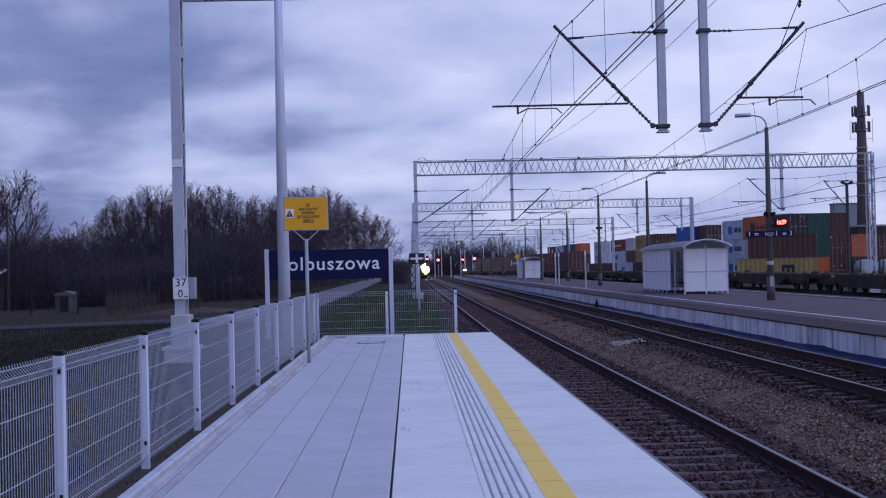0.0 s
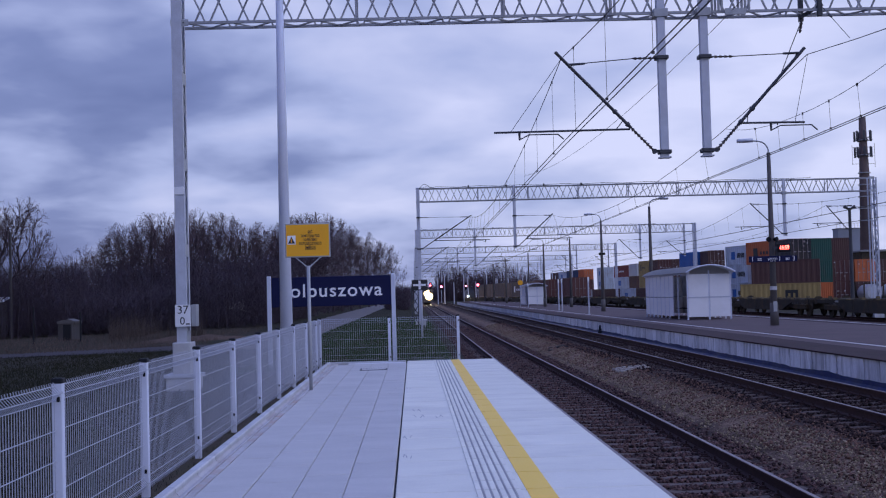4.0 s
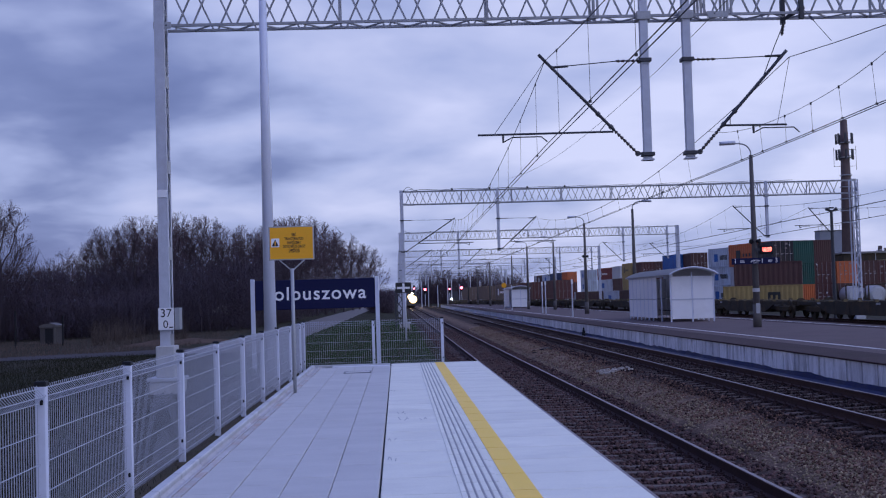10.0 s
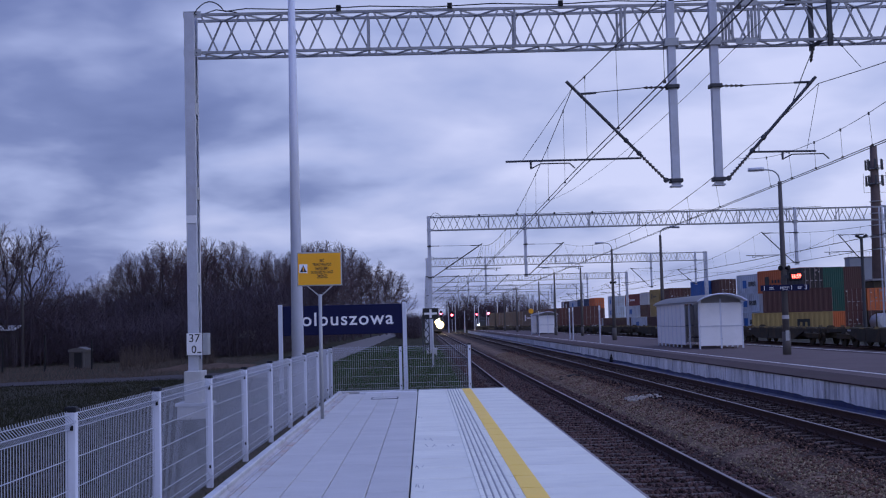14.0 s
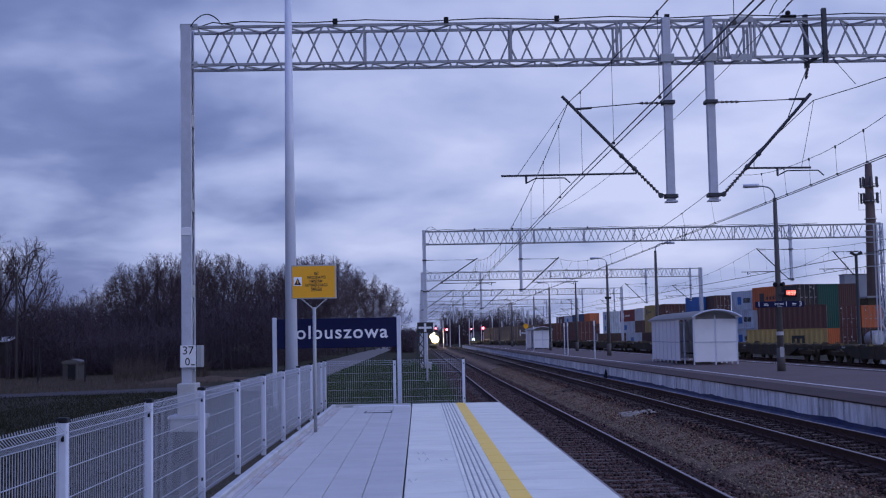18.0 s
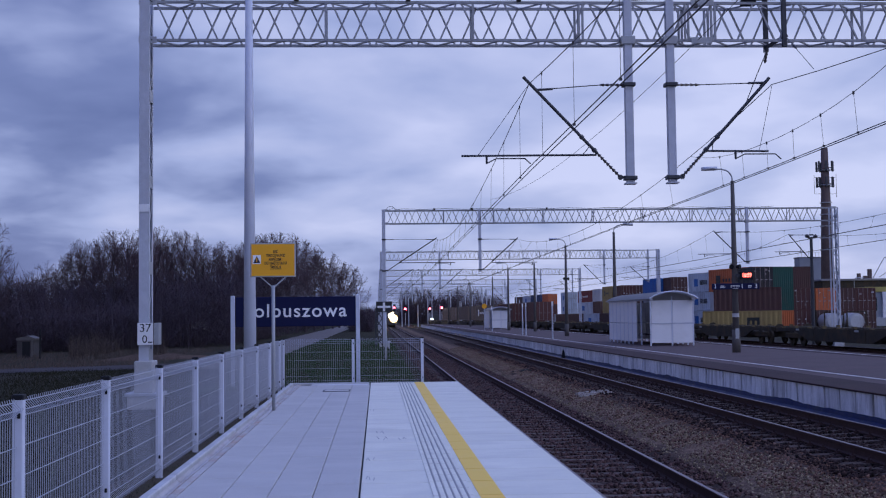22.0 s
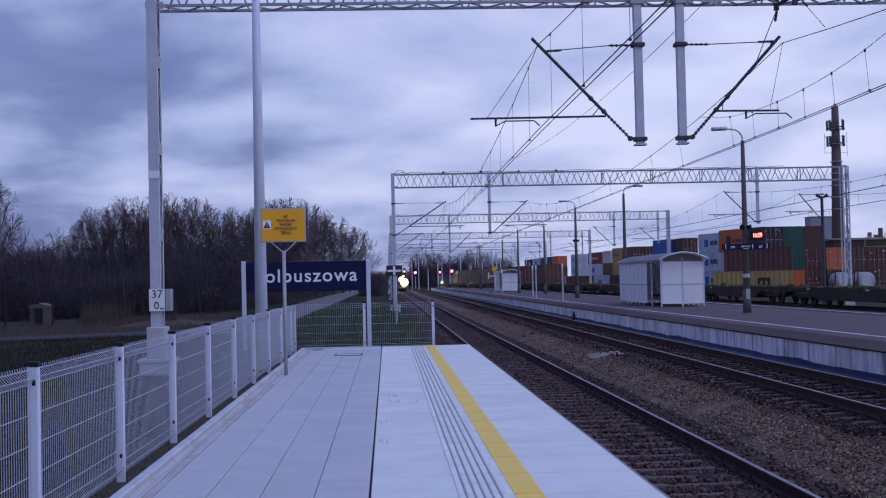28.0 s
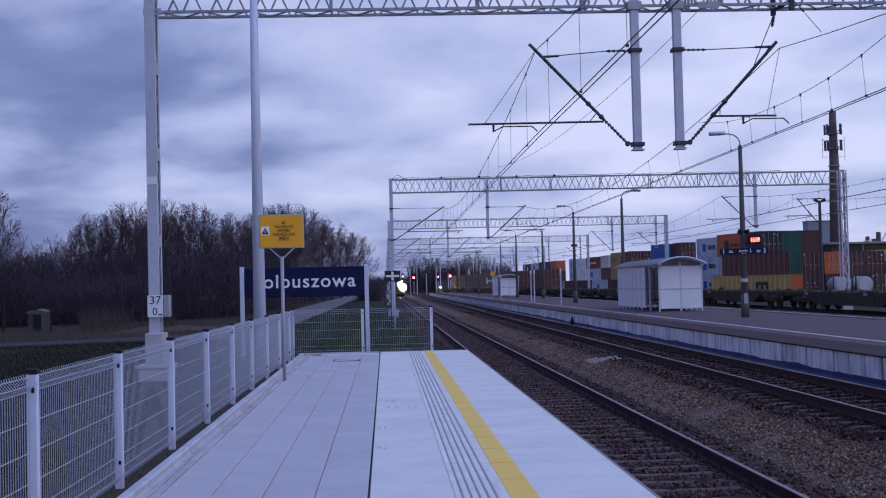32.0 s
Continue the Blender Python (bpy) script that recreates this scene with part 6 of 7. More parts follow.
def wagon(y, length=19.6):
    th = thing("container_wagon", "grimy dark empty container flat wagon on the yard track", "wagon", at=pose(T5, y, -0.40), group="train of container wagons")
    for sx in (-1, 1):
        s = Shape()
        x = sx * 1.25
        v = []
        prof = [(0.3, 0.86), (3.4, 0.86), (4.3, 0.62), (5.4, 0.36), (length - 5.4, 0.36), (length - 4.3, 0.62), (length - 3.4, 0.86), (length - 0.3, 0.86)]
        for yy, zz in prof:
            v += [(x - 0.06, yy, zz), (x + 0.06, yy, zz), (x + 0.06, yy, 1.06), (x - 0.06, yy, 1.06)]
        f = []
        for i in range(len(prof) - 1):
            f += [(i * 4 + k, i * 4 + (k + 1) % 4, i * 4 + 4 + (k + 1) % 4, i * 4 + 4 + k) for k in range(4)]
        f += [(0, 1, 2, 3), (len(v) - 1, len(v) - 2, len(v) - 3, len(v) - 4)]
        s.add(v, f)
        part("side_sill", s, M_WAGON, th)
        for k in range(9):
            yy = 1.2 + (length - 2.4) * k / 8
            part("container_spigot", Shape().box((x - 0.09, yy - 0.12, 1.06), (x + 0.09, yy + 0.12, 1.12 + (0.08 if k % 2 else 0))), M_SPIGOT, th, "dull yellow spigot")
        for yy in (6.2, 8.4, length - 8.4, length - 6.2):
            part("rib", Shape().box((x - 0.075, yy - 0.05, 0.38), (x + 0.075, yy + 0.05, 1.05)), M_WAGON, th)
        for yy in (7.0, length - 4.0):
            part("marking", Shape().box((x - 0.064, yy, 0.92), (x + 0.064, yy + 0.55, 1.02)), M_GALVD, th, "pale painted marking")
    s = Shape()
    s.box((-0.3, 0.3, 0.75), (0.3, length - 0.3, 1.1))
    for k in range(7):
        yy = 0.4 + (length - 0.8) * k / 6
        s.box((-1.2, yy - 0.12, 0.85), (1.2, yy + 0.12, 1.1))
    part("centre_frame", s, M_WAGON, th)
    # plain boxes added to darken the gap below the frame, standing in for shadow
    part("brake_gear", Shape().box((-1.05, 5.3, 0.34), (1.05, length - 5.3, 0.8), 0.04).box((-0.9, 3.7, 0.5), (0.9, 5.3, 0.8), 0.04).box((-0.9, length - 5.3, 0.5), (0.9, length - 3.7, 0.8), 0.04), M_WAGON, th, "dark boxes added to shade the space under the frame")
    for yy in (0.0, length):
        b = Shape()
        for sx in (-0.87, 0.87):
            d = -0.45 if yy == 0 else 0.45
            b.tube((sx, yy, 1.02), (sx, yy + d, 1.02), 0.09, 0.09, 10).tube((sx, yy + d, 1.02), (sx, yy + d * 1.1, 1.02), 0.24, 0.24, 12)
        b.box((-1.28, yy - 0.12, 0.8), (1.28, yy + 0.12, 1.06))
        part("buffer_beam", b, M_WAGON, th)
    for yb in (2.3, length - 2.3):
        bg = part("bogie", Shape().box((-1.12, yb - 1.25, 0.45), (-0.96, yb + 1.25, 0.75), 0.03).box((0.96, yb - 1.25, 0.45), (1.12, yb + 1.25, 0.75), 0.03).box((-1.0, yb - 0.25, 0.45), (1.0, yb + 0.25, 0.78)), M_WAGON, th)
        for dy in (-0.9, 0.9):
            for sx in (-1, 1):
                part("wheel", ME_WHEEL, None, bg, at=pose(sx * 0.75, yb + dy, 0, 0, 0, 0 if sx < 0 else 180))
    return th


def yard_x(y):
    return T5 - 0.00042 * max(0, y - 85) ** 2 if y < 190 else T5 - 4.63 - 0.088 * (y - 190)


W0 = wagon(32.0)
wagon_poses = []
yw = 32.0
for k in range(1, 12):
    yw += 20.9
    an = math.degrees(math.atan2(yard_x(yw) - yard_x(yw + 19.6), 19.6))
    wagon_poses.append((yard_x(yw), yw, an))
    copy_thing(W0, pose(yard_x(yw), yw, -0.40, 0, 0, an))
for k, c in ((5, "oxide"), (6, "oxide"), (7, "tan"), (8, "tan"), (9, "tan")):
    x, y, an = wagon_poses[k]
    m = pose(x, y, 0.86, 0, 0, an) @ pose(-1.22, 6.4 if k == 5 else 3.2, 0)
    container(c, m.translation.x, m.translation.y, 0.86, 12.19, HC, an, "small" if k in (6, 7) else "")


# ---- signals with red lamps ----
def signal(x, y, z, r=0.34):
    th = thing("railway_signal", "light signal showing red on a slim mast", "signal", at=pose(x, y, 0), group="red signals at the station throat")
    part("mast", Shape().tube((0, 0, -1), (0, 0, z - 0.5), 0.08, 0.08, 8), M_GALV, th)
    hd = part("head", Shape().box((-0.32, -0.1, z - 1.1), (0.32, 0.15, z + 0.9), 0.08), M_BLACK, th)
    part("red_lamp", Shape().tube((0, -0.22, z), (0, -0.12, z), r, r, 16), M_RED, hd, "lit red lamp")
    for dz in (0.5, -0.5):
        part("dark_lamp", Shape().tube((0, -0.18, z + dz), (0, -0.12, z + dz), 0.16, 0.16, 12), M_GLASS, hd)


for x, z, r in ((4.9, 4.3, 0.24), (8.0, 3.9, 0.34), (14.9, 3.9, 0.24), (18.3, 4.1, 0.36)):
    signal(x, 340.0, z, r)

# plain steel poles along the throat
for k in range(16):
    th = thing("line_pole", "thin pale pole far along the line", "pole", at=pose(6.0 + 1.9 * k + 0.6 * math.sin(k * 3.1), 290 + 12 * math.sin(k * 1.7), -0.7), group="far line poles")
    part("shaft", Shape().tube((0, 0, 0), (0, 0, 6.2 + math.sin(k * 2.3)), 0.13, 0.09, 8), M_GALV, th)

# ---- the approaching train ----
train = thing("train", "dark railcar with lit headlights on the near track", "train", at=pose(T1, 300.0, R1))
s = Shape()
prof = [(-1.4, 0.9), (-1.45, 2.0), (-1.35, 3.4), (-0.9, 3.9), (0.9, 3.9), (1.35, 3.4), (1.45, 2.0), (1.4, 0.9)]
s.sweep(prof, 0.6, 38)
part("body", s, M_TRAIN, train, "dark painted carriage body")
nose = Shape()
n = len(prof)
v = [(x * 0.92, 0.0 + (0.35 if z > 2.2 else 0.0), z if z > 1 else 0.7) for x, z in prof] + [(x, 0.6, z) for x, z in prof]
nose.add(v, [(k, (k + 1) % n, n + (k + 1) % n, n + k) for k in range(n)] + [tuple(range(n))])
part("front", nose, M_TRAIN, train)
part("windscreen", Shape().add([(-1.05, 0.02, 2.25), (1.05, 0.02, 2.25), (0.95, 0.30, 3.2), (-0.95, 0.30, 3.2)], [(0, 1, 2, 3)]), M_GLASS, train, "dark windscreen")
part("bumper", Shape().box((-1.25, -0.15, 0.45), (1.25, 0.5, 0.85), 0.06), M_TRAIN, train, "dark bumper")
# headlights drawn oversized, each backed by a glowing disc that imitates glare
for x, z, r in ((-0.25, 2.7, 0.62), (0.4, 2.05, 0.9), (0.2, 3.45, 0.16)):
    hl = part("headlight", Shape().tube((x, -0.12, z), (x, -0.03, z), r * 0.8, r * 0.8, 18), M_HEAD, train, "lit headlight")
    part("reflector", Shape().tube((x, -0.06, z), (x, -0.02, z), r * 1.1, r * 1.1, 18), M_GLARE, hl, "glowing yellow disc imitating headlight glare")
for y in (3, 6, 32, 35):
    part("wheelset", Shape().tube((-0.8, y, 0.42), (0.8, y, 0.42), 0.42, 0.42, 16), M_WAGON, train)

# a dark locomotive waiting on the far side, one white lamp lit
lo = thing("locomotive", "far dark locomotive with one white lamp lit", "locomotive", at=pose(16.3, 345.0, -0.76))
part("body", Shape().box((-1.4, 0.2, 0.9), (1.4, 14, 3.0), 0.15).box((-1.4, 5, 3.0), (1.4, 8, 3.9), 0.1), M_TRAIN, lo, "dark painted body")
part("bumper", Shape().box((-1.3, -0.1, 0.7), (1.3, 0.2, 1.3), 0.05), M_WAGON, lo)
part("lamp", Shape().tube((-0.6, -0.16, 1.75), (-0.6, 0.2, 1.75), 0.3, 0.3, 14), M_LAMPWHITE, lo, "lit white lamp")
for y in (2.0, 4.4, 9.6, 12.0):
    part("wheelset", Shape().tube((-0.8, y, 0.46), (0.8, y, 0.46), 0.46, 0.46, 14), M_WAGON, lo)

# ---- chimney and buildings behind the yard ----
ch = thing("chimney", "tall dark brick chimney ringed with antennas", "chimney", at=pose(76.15, 200, -1))
part("shaft", Shape().tube((0, 0, 0), (0, 0, 30.4), 1.35, 0.56, 20), M_CHIMNEY, ch, smooth=True)
for z in (24.0, 26.5, 13, 15, 17, 19, 21):
    part("steel_band", Shape().tube((0, 0, z), (0, 0, z + 0.15), 1.35 - z * 0.0208 + 0.1, 1.35 - z * 0.0208 + 0.1, 20), M_GALVD, ch, "steel band")
for z in (23.9, 26.6):
    s = Shape()
    for k in range(7):
        a = 2 * math.pi * k / 7
        s.box((1.35 * math.cos(a) - 0.14, 1.35 * math.sin(a) - 0.14, z - 0.2), (1.35 * math.cos(a) + 0.14, 1.35 * math.sin(a) + 0.14, z + 1.5))
        s.beam((0.7 * math.cos(a), 0.7 * math.sin(a), z + 0.4), (1.35 * math.cos(a), 1.35 * math.sin(a), z + 0.4), 0.06, 0.06)
    for k in range(24):
        a, b = 2 * math.pi * k / 24, 2 * math.pi * (k + 1) / 24
        s.beam((1.5 * math.cos(a), 1.5 * math.sin(a), z), (1.5 * math.cos(b), 1.5 * math.sin(b), z), 0.06, 0.06)
    part("antenna_ring", s, M_DARKSTEEL, ch, "ring of dark antenna panels")
s = Shape()
s.beam((-1.9, 0, 22.5), (-1.9, 0, 25.8), 0.05, 0.05).beam((1.9, 0, 22.0), (1.9, 0, 26.0), 0.05, 0.05)
for z in (22.6, 25.4):
    s.beam((-1.9, 0, z), (1.9, 0, z), 0.05, 0.05)
part("antenna_frame", s, M_DARKSTEEL, ch)
hs = thing("grey_building", "tall grey clad industrial building behind the containers", "building", at=pose(75.0, 206, -1))
part("wall", Shape().box((-1.6, 0, 0), (2.6, 2.5, 12.0), 0.05), M_GREYCLAD, hs)
part("roof", Shape().box((-1.7, -0.1, 12.0), (2.7, 2.6, 12.2), 0.05), M_SHROOF, hs)
s = Shape()
for k in range(8):
    s.beam((-1.8 + 0.62 * k, -0.05, 12.2), (-1.8 + 0.62 * k, -0.05, 13.0), 0.05, 0.05)
s.beam((-1.8, -0.05, 13.0), (2.6, -0.05, 13.0), 0.05, 0.05)
part("roof_railing", s, M_GALVD, hs)
# depot buildings at the end of the yard
wh = thing("warehouse", "long dark flat-roofed warehouse behind the yard", "warehouse", at=pose(73.6, 196, -1))
part("wall", Shape().box((0, 0, 0), (34, 12, 7.7), 0.05), M_WAGON, wh, "dark grimy wall")
part("roof", Shape().box((-0.3, -0.3, 7.7), (34.3, 12.3, 8.05), 0.05), M_SHROOF, wh)
for x, h, w in ((6.5, 0.9, 0.5), (8.3, 1.6, 0.6), (7.5, 0.5, 0.7), (13.0, 1.0, 0.5)):
    part("chimney_stack", Shape().box((x, 1.0, 8.05), (x + w, 1.6, 8.05 + h), 0.04), M_CHIMNEY, wh)
part("roof_mast", Shape().pipe([(8.9, 0.8, 8.05), (11.0, 0.8, 11.6), (13.2, 0.8, 10.6)], 0.07, 6).pipe([(10.0, 0.8, 8.3), (12.6, 0.8, 9.9)], 0.06, 6), M_GALVD, wh, "thin steel jib")
M_BANDYEL = material("yellow_fascia_sheet", (0.42, 0.36, 0.10), 0.6, vary=0.1)
dp = thing("depot_building", "pale depot building with a yellow fascia and dark windows", "building", at=pose(78.0, 189, -1))
part("wall", Shape().box((0, 0, 0), (22, 6, 5.9), 0.03), M_GREYCLAD, dp)
part("fascia", Shape().box((-0.2, -0.25, 5.7), (22.2, 6.2, 6.5), 0.03), M_BANDYEL, dp, "yellow sheet fascia")
for k in range(6):
    part("window", Shape().box((0.5 + 3.3 * k, -0.06, 2.7), (1.8 + 3.3 * k, 0.02, 4.8), 0.02), M_GLASS, dp, "dark window")
    part("column", Shape().box((2.6 + 3.3 * k, -0.4, 0), (3.4 + 3.3 * k, -0.05, 5.7), 0.03), M_SHELTER, dp, "pale column")
part("plinth", Shape().box((-0.1, -0.6, 0), (22.1, -0.02, 1.6), 0.03), M_GALVD, dp)
fl = thing("yard_floodlight", "dark mast with twin floodlights in the container yard", "floodlight", at=pose(27.45, 74.78, -0.8))
part("mast", Shape().tube((0, 0, 0), (0, 0, 7.12), 0.12, 0.09, 10), M_DARKSTEEL, fl)
for sx in (-1, 1):
    part("floodlight", Shape().tube((sx * 0.05, 0, 7.02), (sx * 0.34, -0.06, 7.2), 0.05, 0.12, 10), M_DARKSTEEL, fl)
for x, y, h in ((79.0, 196, 8),):
    th = thing("yard_lamp", "grey curved lamp post in the container yard", "lamp post", at=pose(x, y, -0.8))
    part("shaft", Shape().pipe([(0, 0, 0), (0, 0, h - 0.5), (0.15, 0, h - 0.15), (0.5, 0, h), (1.1, 0, h + 0.02)], 0.07, 8), M_GALVD, th)
    part("lamp_head", Shape().box((0.9, -0.12, h - 0.06), (1.6, 0.12, h + 0.06), 0.03), M_GALV, th)


# ---- bare winter trees ----
def bare_tree(seed, wide=1.0, lean=0.0):
    """A leafless tree 10 m high: curved limbs, side branches and fine twigs inside a rounded crown."""
    rng = random.Random(seed)
    wood, twig = Shape(), Shape()
    mid, rx, rz = Vector((0, 0, 5.7)), 3.1 * wide, 4.3

    def stroke(s, pts, r0, r1, n):
        v = []
        m = len(pts)
        for i, p in enumerate(pts):
            d = pts[min(i + 1, m - 1)] - pts[max(i - 1, 0)]
            a = d.orthogonal().normalized()
            b = d.cross(a).normalized()
            r = r0 + (r1 - r0) * i / (m - 1)
            v += [p + a * (r * math.cos(2 * math.pi * k / n)) + b * (r * math.sin(2 * math.pi * k / n)) for k in range(n)]
        s.add(v, [(i * n + k, i * n + (k + 1) % n, i * n + n + (k + 1) % n, i * n + n + k) for i in range(m - 1) for k in range(n)])

    def rand3():
        return Vector((rng.gauss(0, 1), rng.gauss(0, 1), rng.gauss(0, 1))).normalized()

    def reach(p):
        q = p - mid
        return math.sqrt((q.x / rx) ** 2 + (q.y / rx) ** 2 + (q.z / rz) ** 2)

    def along(pts, t):
        f = t * (len(pts) - 1)
        i = min(int(f), len(pts) - 2)
        return pts[i].lerp(pts[i + 1], f - i), (pts[i + 1] - pts[i]).normalized()

    def shoot(p, d, ln, up, steps):
        pts = [p]
        for _ in range(steps):
            d = (d + rand3() * 0.16 + Vector((0, 0, up))).normalized()
            pts.append(pts[-1] + d * (ln / steps))
        while reach(pts[-1]) > 1.04 and ln > 0.15:      # keep inside the crown's outline
            ln *= 0.8
            pts = [p + (q - p) * 0.8 for q in pts]
        return pts

    trunk = [Vector((lean * z * z * 0.02 + 0.06 * math.sin(z + seed), 0.05 * math.cos(z * 1.3 + seed), z)) for z in (-0.2, 0.8, 1.8, 2.9, 4.0, 5.2, 6.5)]
    stroke(wood, trunk, 0.17, 0.06, 7)
    count = 11
    for i in range(count):
        u = (i + rng.uniform(0.1, 0.9)) / count
        th, az = math.acos(max(-1, 1 - 1.22 * u)), i * 2.4 + rng.uniform(-0.4, 0.4)
        k = rng.uniform(0.68, 0.9)
        end = mid + Vector((math.sin(th) * math.cos(az) * rx, math.sin(th) * math.sin(az) * rx, math.cos(th) * rz)) * k
        p0, _ = along(trunk, 0.34 + 0.62 * (1 - u) + rng.uniform(-0.06, 0.04))
        ctl = p0.lerp(end, 0.5) + Vector(((end.x - p0.x) * 0.22, (end.y - p0.y) * 0.22, -0.35))
        limb = [p0 * (1 - t) ** 2 + ctl * (2 * t * (1 - t)) + end * t * t + rand3() * 0.07 for t in (0, 0.2, 0.4, 0.6, 0.8, 1.0)]
        stroke(wood, limb, 0.062, 0.016, 5)
        for a in range(9):
            t = 0.22 + 0.78 * (a + rng.random()) / 9
            p, d = along(limb, min(t, 0.999))
            out = (p - Vector((0, 0, 4.2))).normalized()
            b1 = shoot(p, (d * 0.7 + out * 0.45 + rand3() * 0.75).normalized(), 1.9 * rng.uniform(0.6, 1.1) * (1.15 - 0.45 * t), 0.12, 4)
            stroke(wood, b1, 0.016, 0.007, 4)
            for b in range(8):
                t2 = 0.2 + 0.8 * (b + rng.random()) / 8
                p, d = along(b1, min(t2, 0.999))
                b2 = shoot(p, (d * 0.8 + rand3() * 0.8).normalized(), 0.85 * rng.uniform(0.5, 1.1), 0.10, 2)
                stroke(twig, b2, 0.0095, 0.0055, 3)
                for c in range(6):
                    p, d = along(b2, min(0.15 + 0.85 * (c + rng.random()) / 6, 0.999))
                    e = shoot(p, (d + rand3() * 0.75).normalized(), 0.42 * rng.uniform(0.5, 1.15), 0.05, 1)[-1]
                    a1 = (e - p).orthogonal().normalized() * 0.0075
                    a2 = (e - p).cross(a1).normalized() * 0.0075
                    twig.add([p + a1, p - a1 * 0.5 + a2 * 0.87, p - a1 * 0.5 - a2 * 0.87, e], [(0, 1, 3), (1, 2, 3), (2, 0, 3)])
    return wood.mesh("trunk", M_BARK), twig.mesh("crown", M_CROWN)


TREES = [bare_tree(k, wd, ln) for k, wd, ln in ((1, 1.0, 0.0), (2, 1.2, 0.6), (3, 0.85, -0.4), (4, 1.1, 0.3), (5, 1.35, 0.2), (6, 1.2, -0.3))]


def place_tree(i, x, y, h, rz, label="bare winter tree with dark bark and fine brown twigs"):
    k = h / 10.0
    th = thing("bare_tree", label, "tree", at=pose(x, y, ground_z(x, y) - 0.1, 0, 0, rz), group="trees along the meadow")
    for nm, me in zip(("trunk", "crown"), TREES[i % len(TREES)]):
        ob = part(nm, me, None, th)
        ob.scale = (k, k, k)


rngt = random.Random(8)
# the skyline of the meadow's trees: sight line (x over y) and slope of their tops
SKYLINE = [(-0.40, 0.100), (-0.336, 0.098), (-0.324, 0.0905), (-0.309, 0.085), (-0.301, 0.070), (-0.296, 0.038), (-0.291, 0.032), (-0.284, 0.039), (-0.270, 0.049), (-0.259, 0.054), (-0.247, 0.061), (-0.236, 0.070),
           (-0.224, 0.0755), (-0.201, 0.080), (-0.178, 0.0762), (-0.156, 0.0735), (-0.145, 0.067), (-0.135, 0.059), (-0.126, 0.0618), (-0.116, 0.0635), (-0.099, 0.070), (-0.084, 0.0702), (-0.069, 0.0692),
           (-0.058, 0.061), (-0.044, 0.055), (-0.0255, 0.043), (-0.0163, 0.024), (-0.012, 0.010), (0.0, 0.0095)]


def skyline(p):
    return float(np.interp(p, [a for a, _ in SKYLINE], [b for _, b in SKYLINE]))


# sight line, distance and kind of each tree
for px, d, i in ((-0.362, 94, 0), (-0.342, 86, 4), (-0.391, 90, 1), (-0.322, 92, 2), (-0.285, 112, 4), (-0.276, 118, 5), (-0.267, 114, 3),
                 (-0.257, 120, 4), (-0.248, 124, 0), (-0.238, 118, 2), (-0.229, 124, 5), (-0.219, 118, 3), (-0.209, 126, 2), (-0.199, 120, 1),
                 (-0.190, 124, 0), (-0.181, 120, 4), (-0.171, 126, 5), (-0.161, 120, 0), (-0.152, 124, 4), (-0.143, 118, 2), (-0.134, 128, 5),
                 (-0.125, 122, 0), (-0.116, 126, 4), (-0.107, 130, 1), (-0.098, 126, 5), (-0.090, 132, 4), (-0.082, 128, 1),
                 (-0.081, 142, 5), (-0.0735, 146, 4), (-0.066, 152, 5), (-0.0585, 160, 0), (-0.051, 172, 4), (-0.0435, 186, 5), (-0.0365, 205, 4), (-0.031, 225, 5), (-0.0265, 250, 4),
                 (-0.185, 112, 0), (-0.11, 116, 5), (-0.215, 106, 4), (-0.092, 118, 0)):
    low = 1.0 if d > 116 or px < -0.3 else 0.82
    place_tree(i, px * d, d, (1.56 + skyline(px) * d * low + 0.5) * rngt.uniform(0.97, 1.03), rngt.uniform(0, 360))
# far trees behind the station throat
for k in range(12):
    d = 432 + rngt.uniform(-20, 20)
    px = 0.024 + 0.0056 * k
    place_tree(k, px * d, d, 12.4 + 1.3 * math.sin(k * 0.9) + rngt.uniform(-0.8, 0.8), rngt.uniform(0, 360), "far bare tree behind the station")


def prisms(name, base, tip, r, mat, label, category):
    """Many thin three-sided stalks as one object."""
    n = len(base)
    a = np.zeros_like(base)
    ang = np.random.default_rng(3).uniform(0, 6.28, n)
    v = np.zeros((n, 4, 3))
    for k in range(3):
        w = ang + 2.094 * k
        v[:, k] = base + np.stack([np.cos(w) * r, np.sin(w) * r, np.zeros(n)], -1)
    v[:, 3] = tip
    f = (np.array([(0, 1, 3), (1, 2, 3), (2, 0, 3)])[None] + (np.arange(n) * 4)[:, None, None]).reshape(-1, 3)
    me = bpy.data.meshes.new(name)
    me.vertices.add(n * 4)
    me.vertices.foreach_set("co", v.ravel())
    me.loops.add(f.size)
    me.loops.foreach_set("vertex_index", f.ravel())
    me.polygons.add(len(f))
    me.polygons.foreach_set("loop_start", np.arange(len(f)) * 3)
    me.update(calc_edges=True)
    me.materials.append(mat)
    return tagged(new(name, me), label, category, kind="stuff")


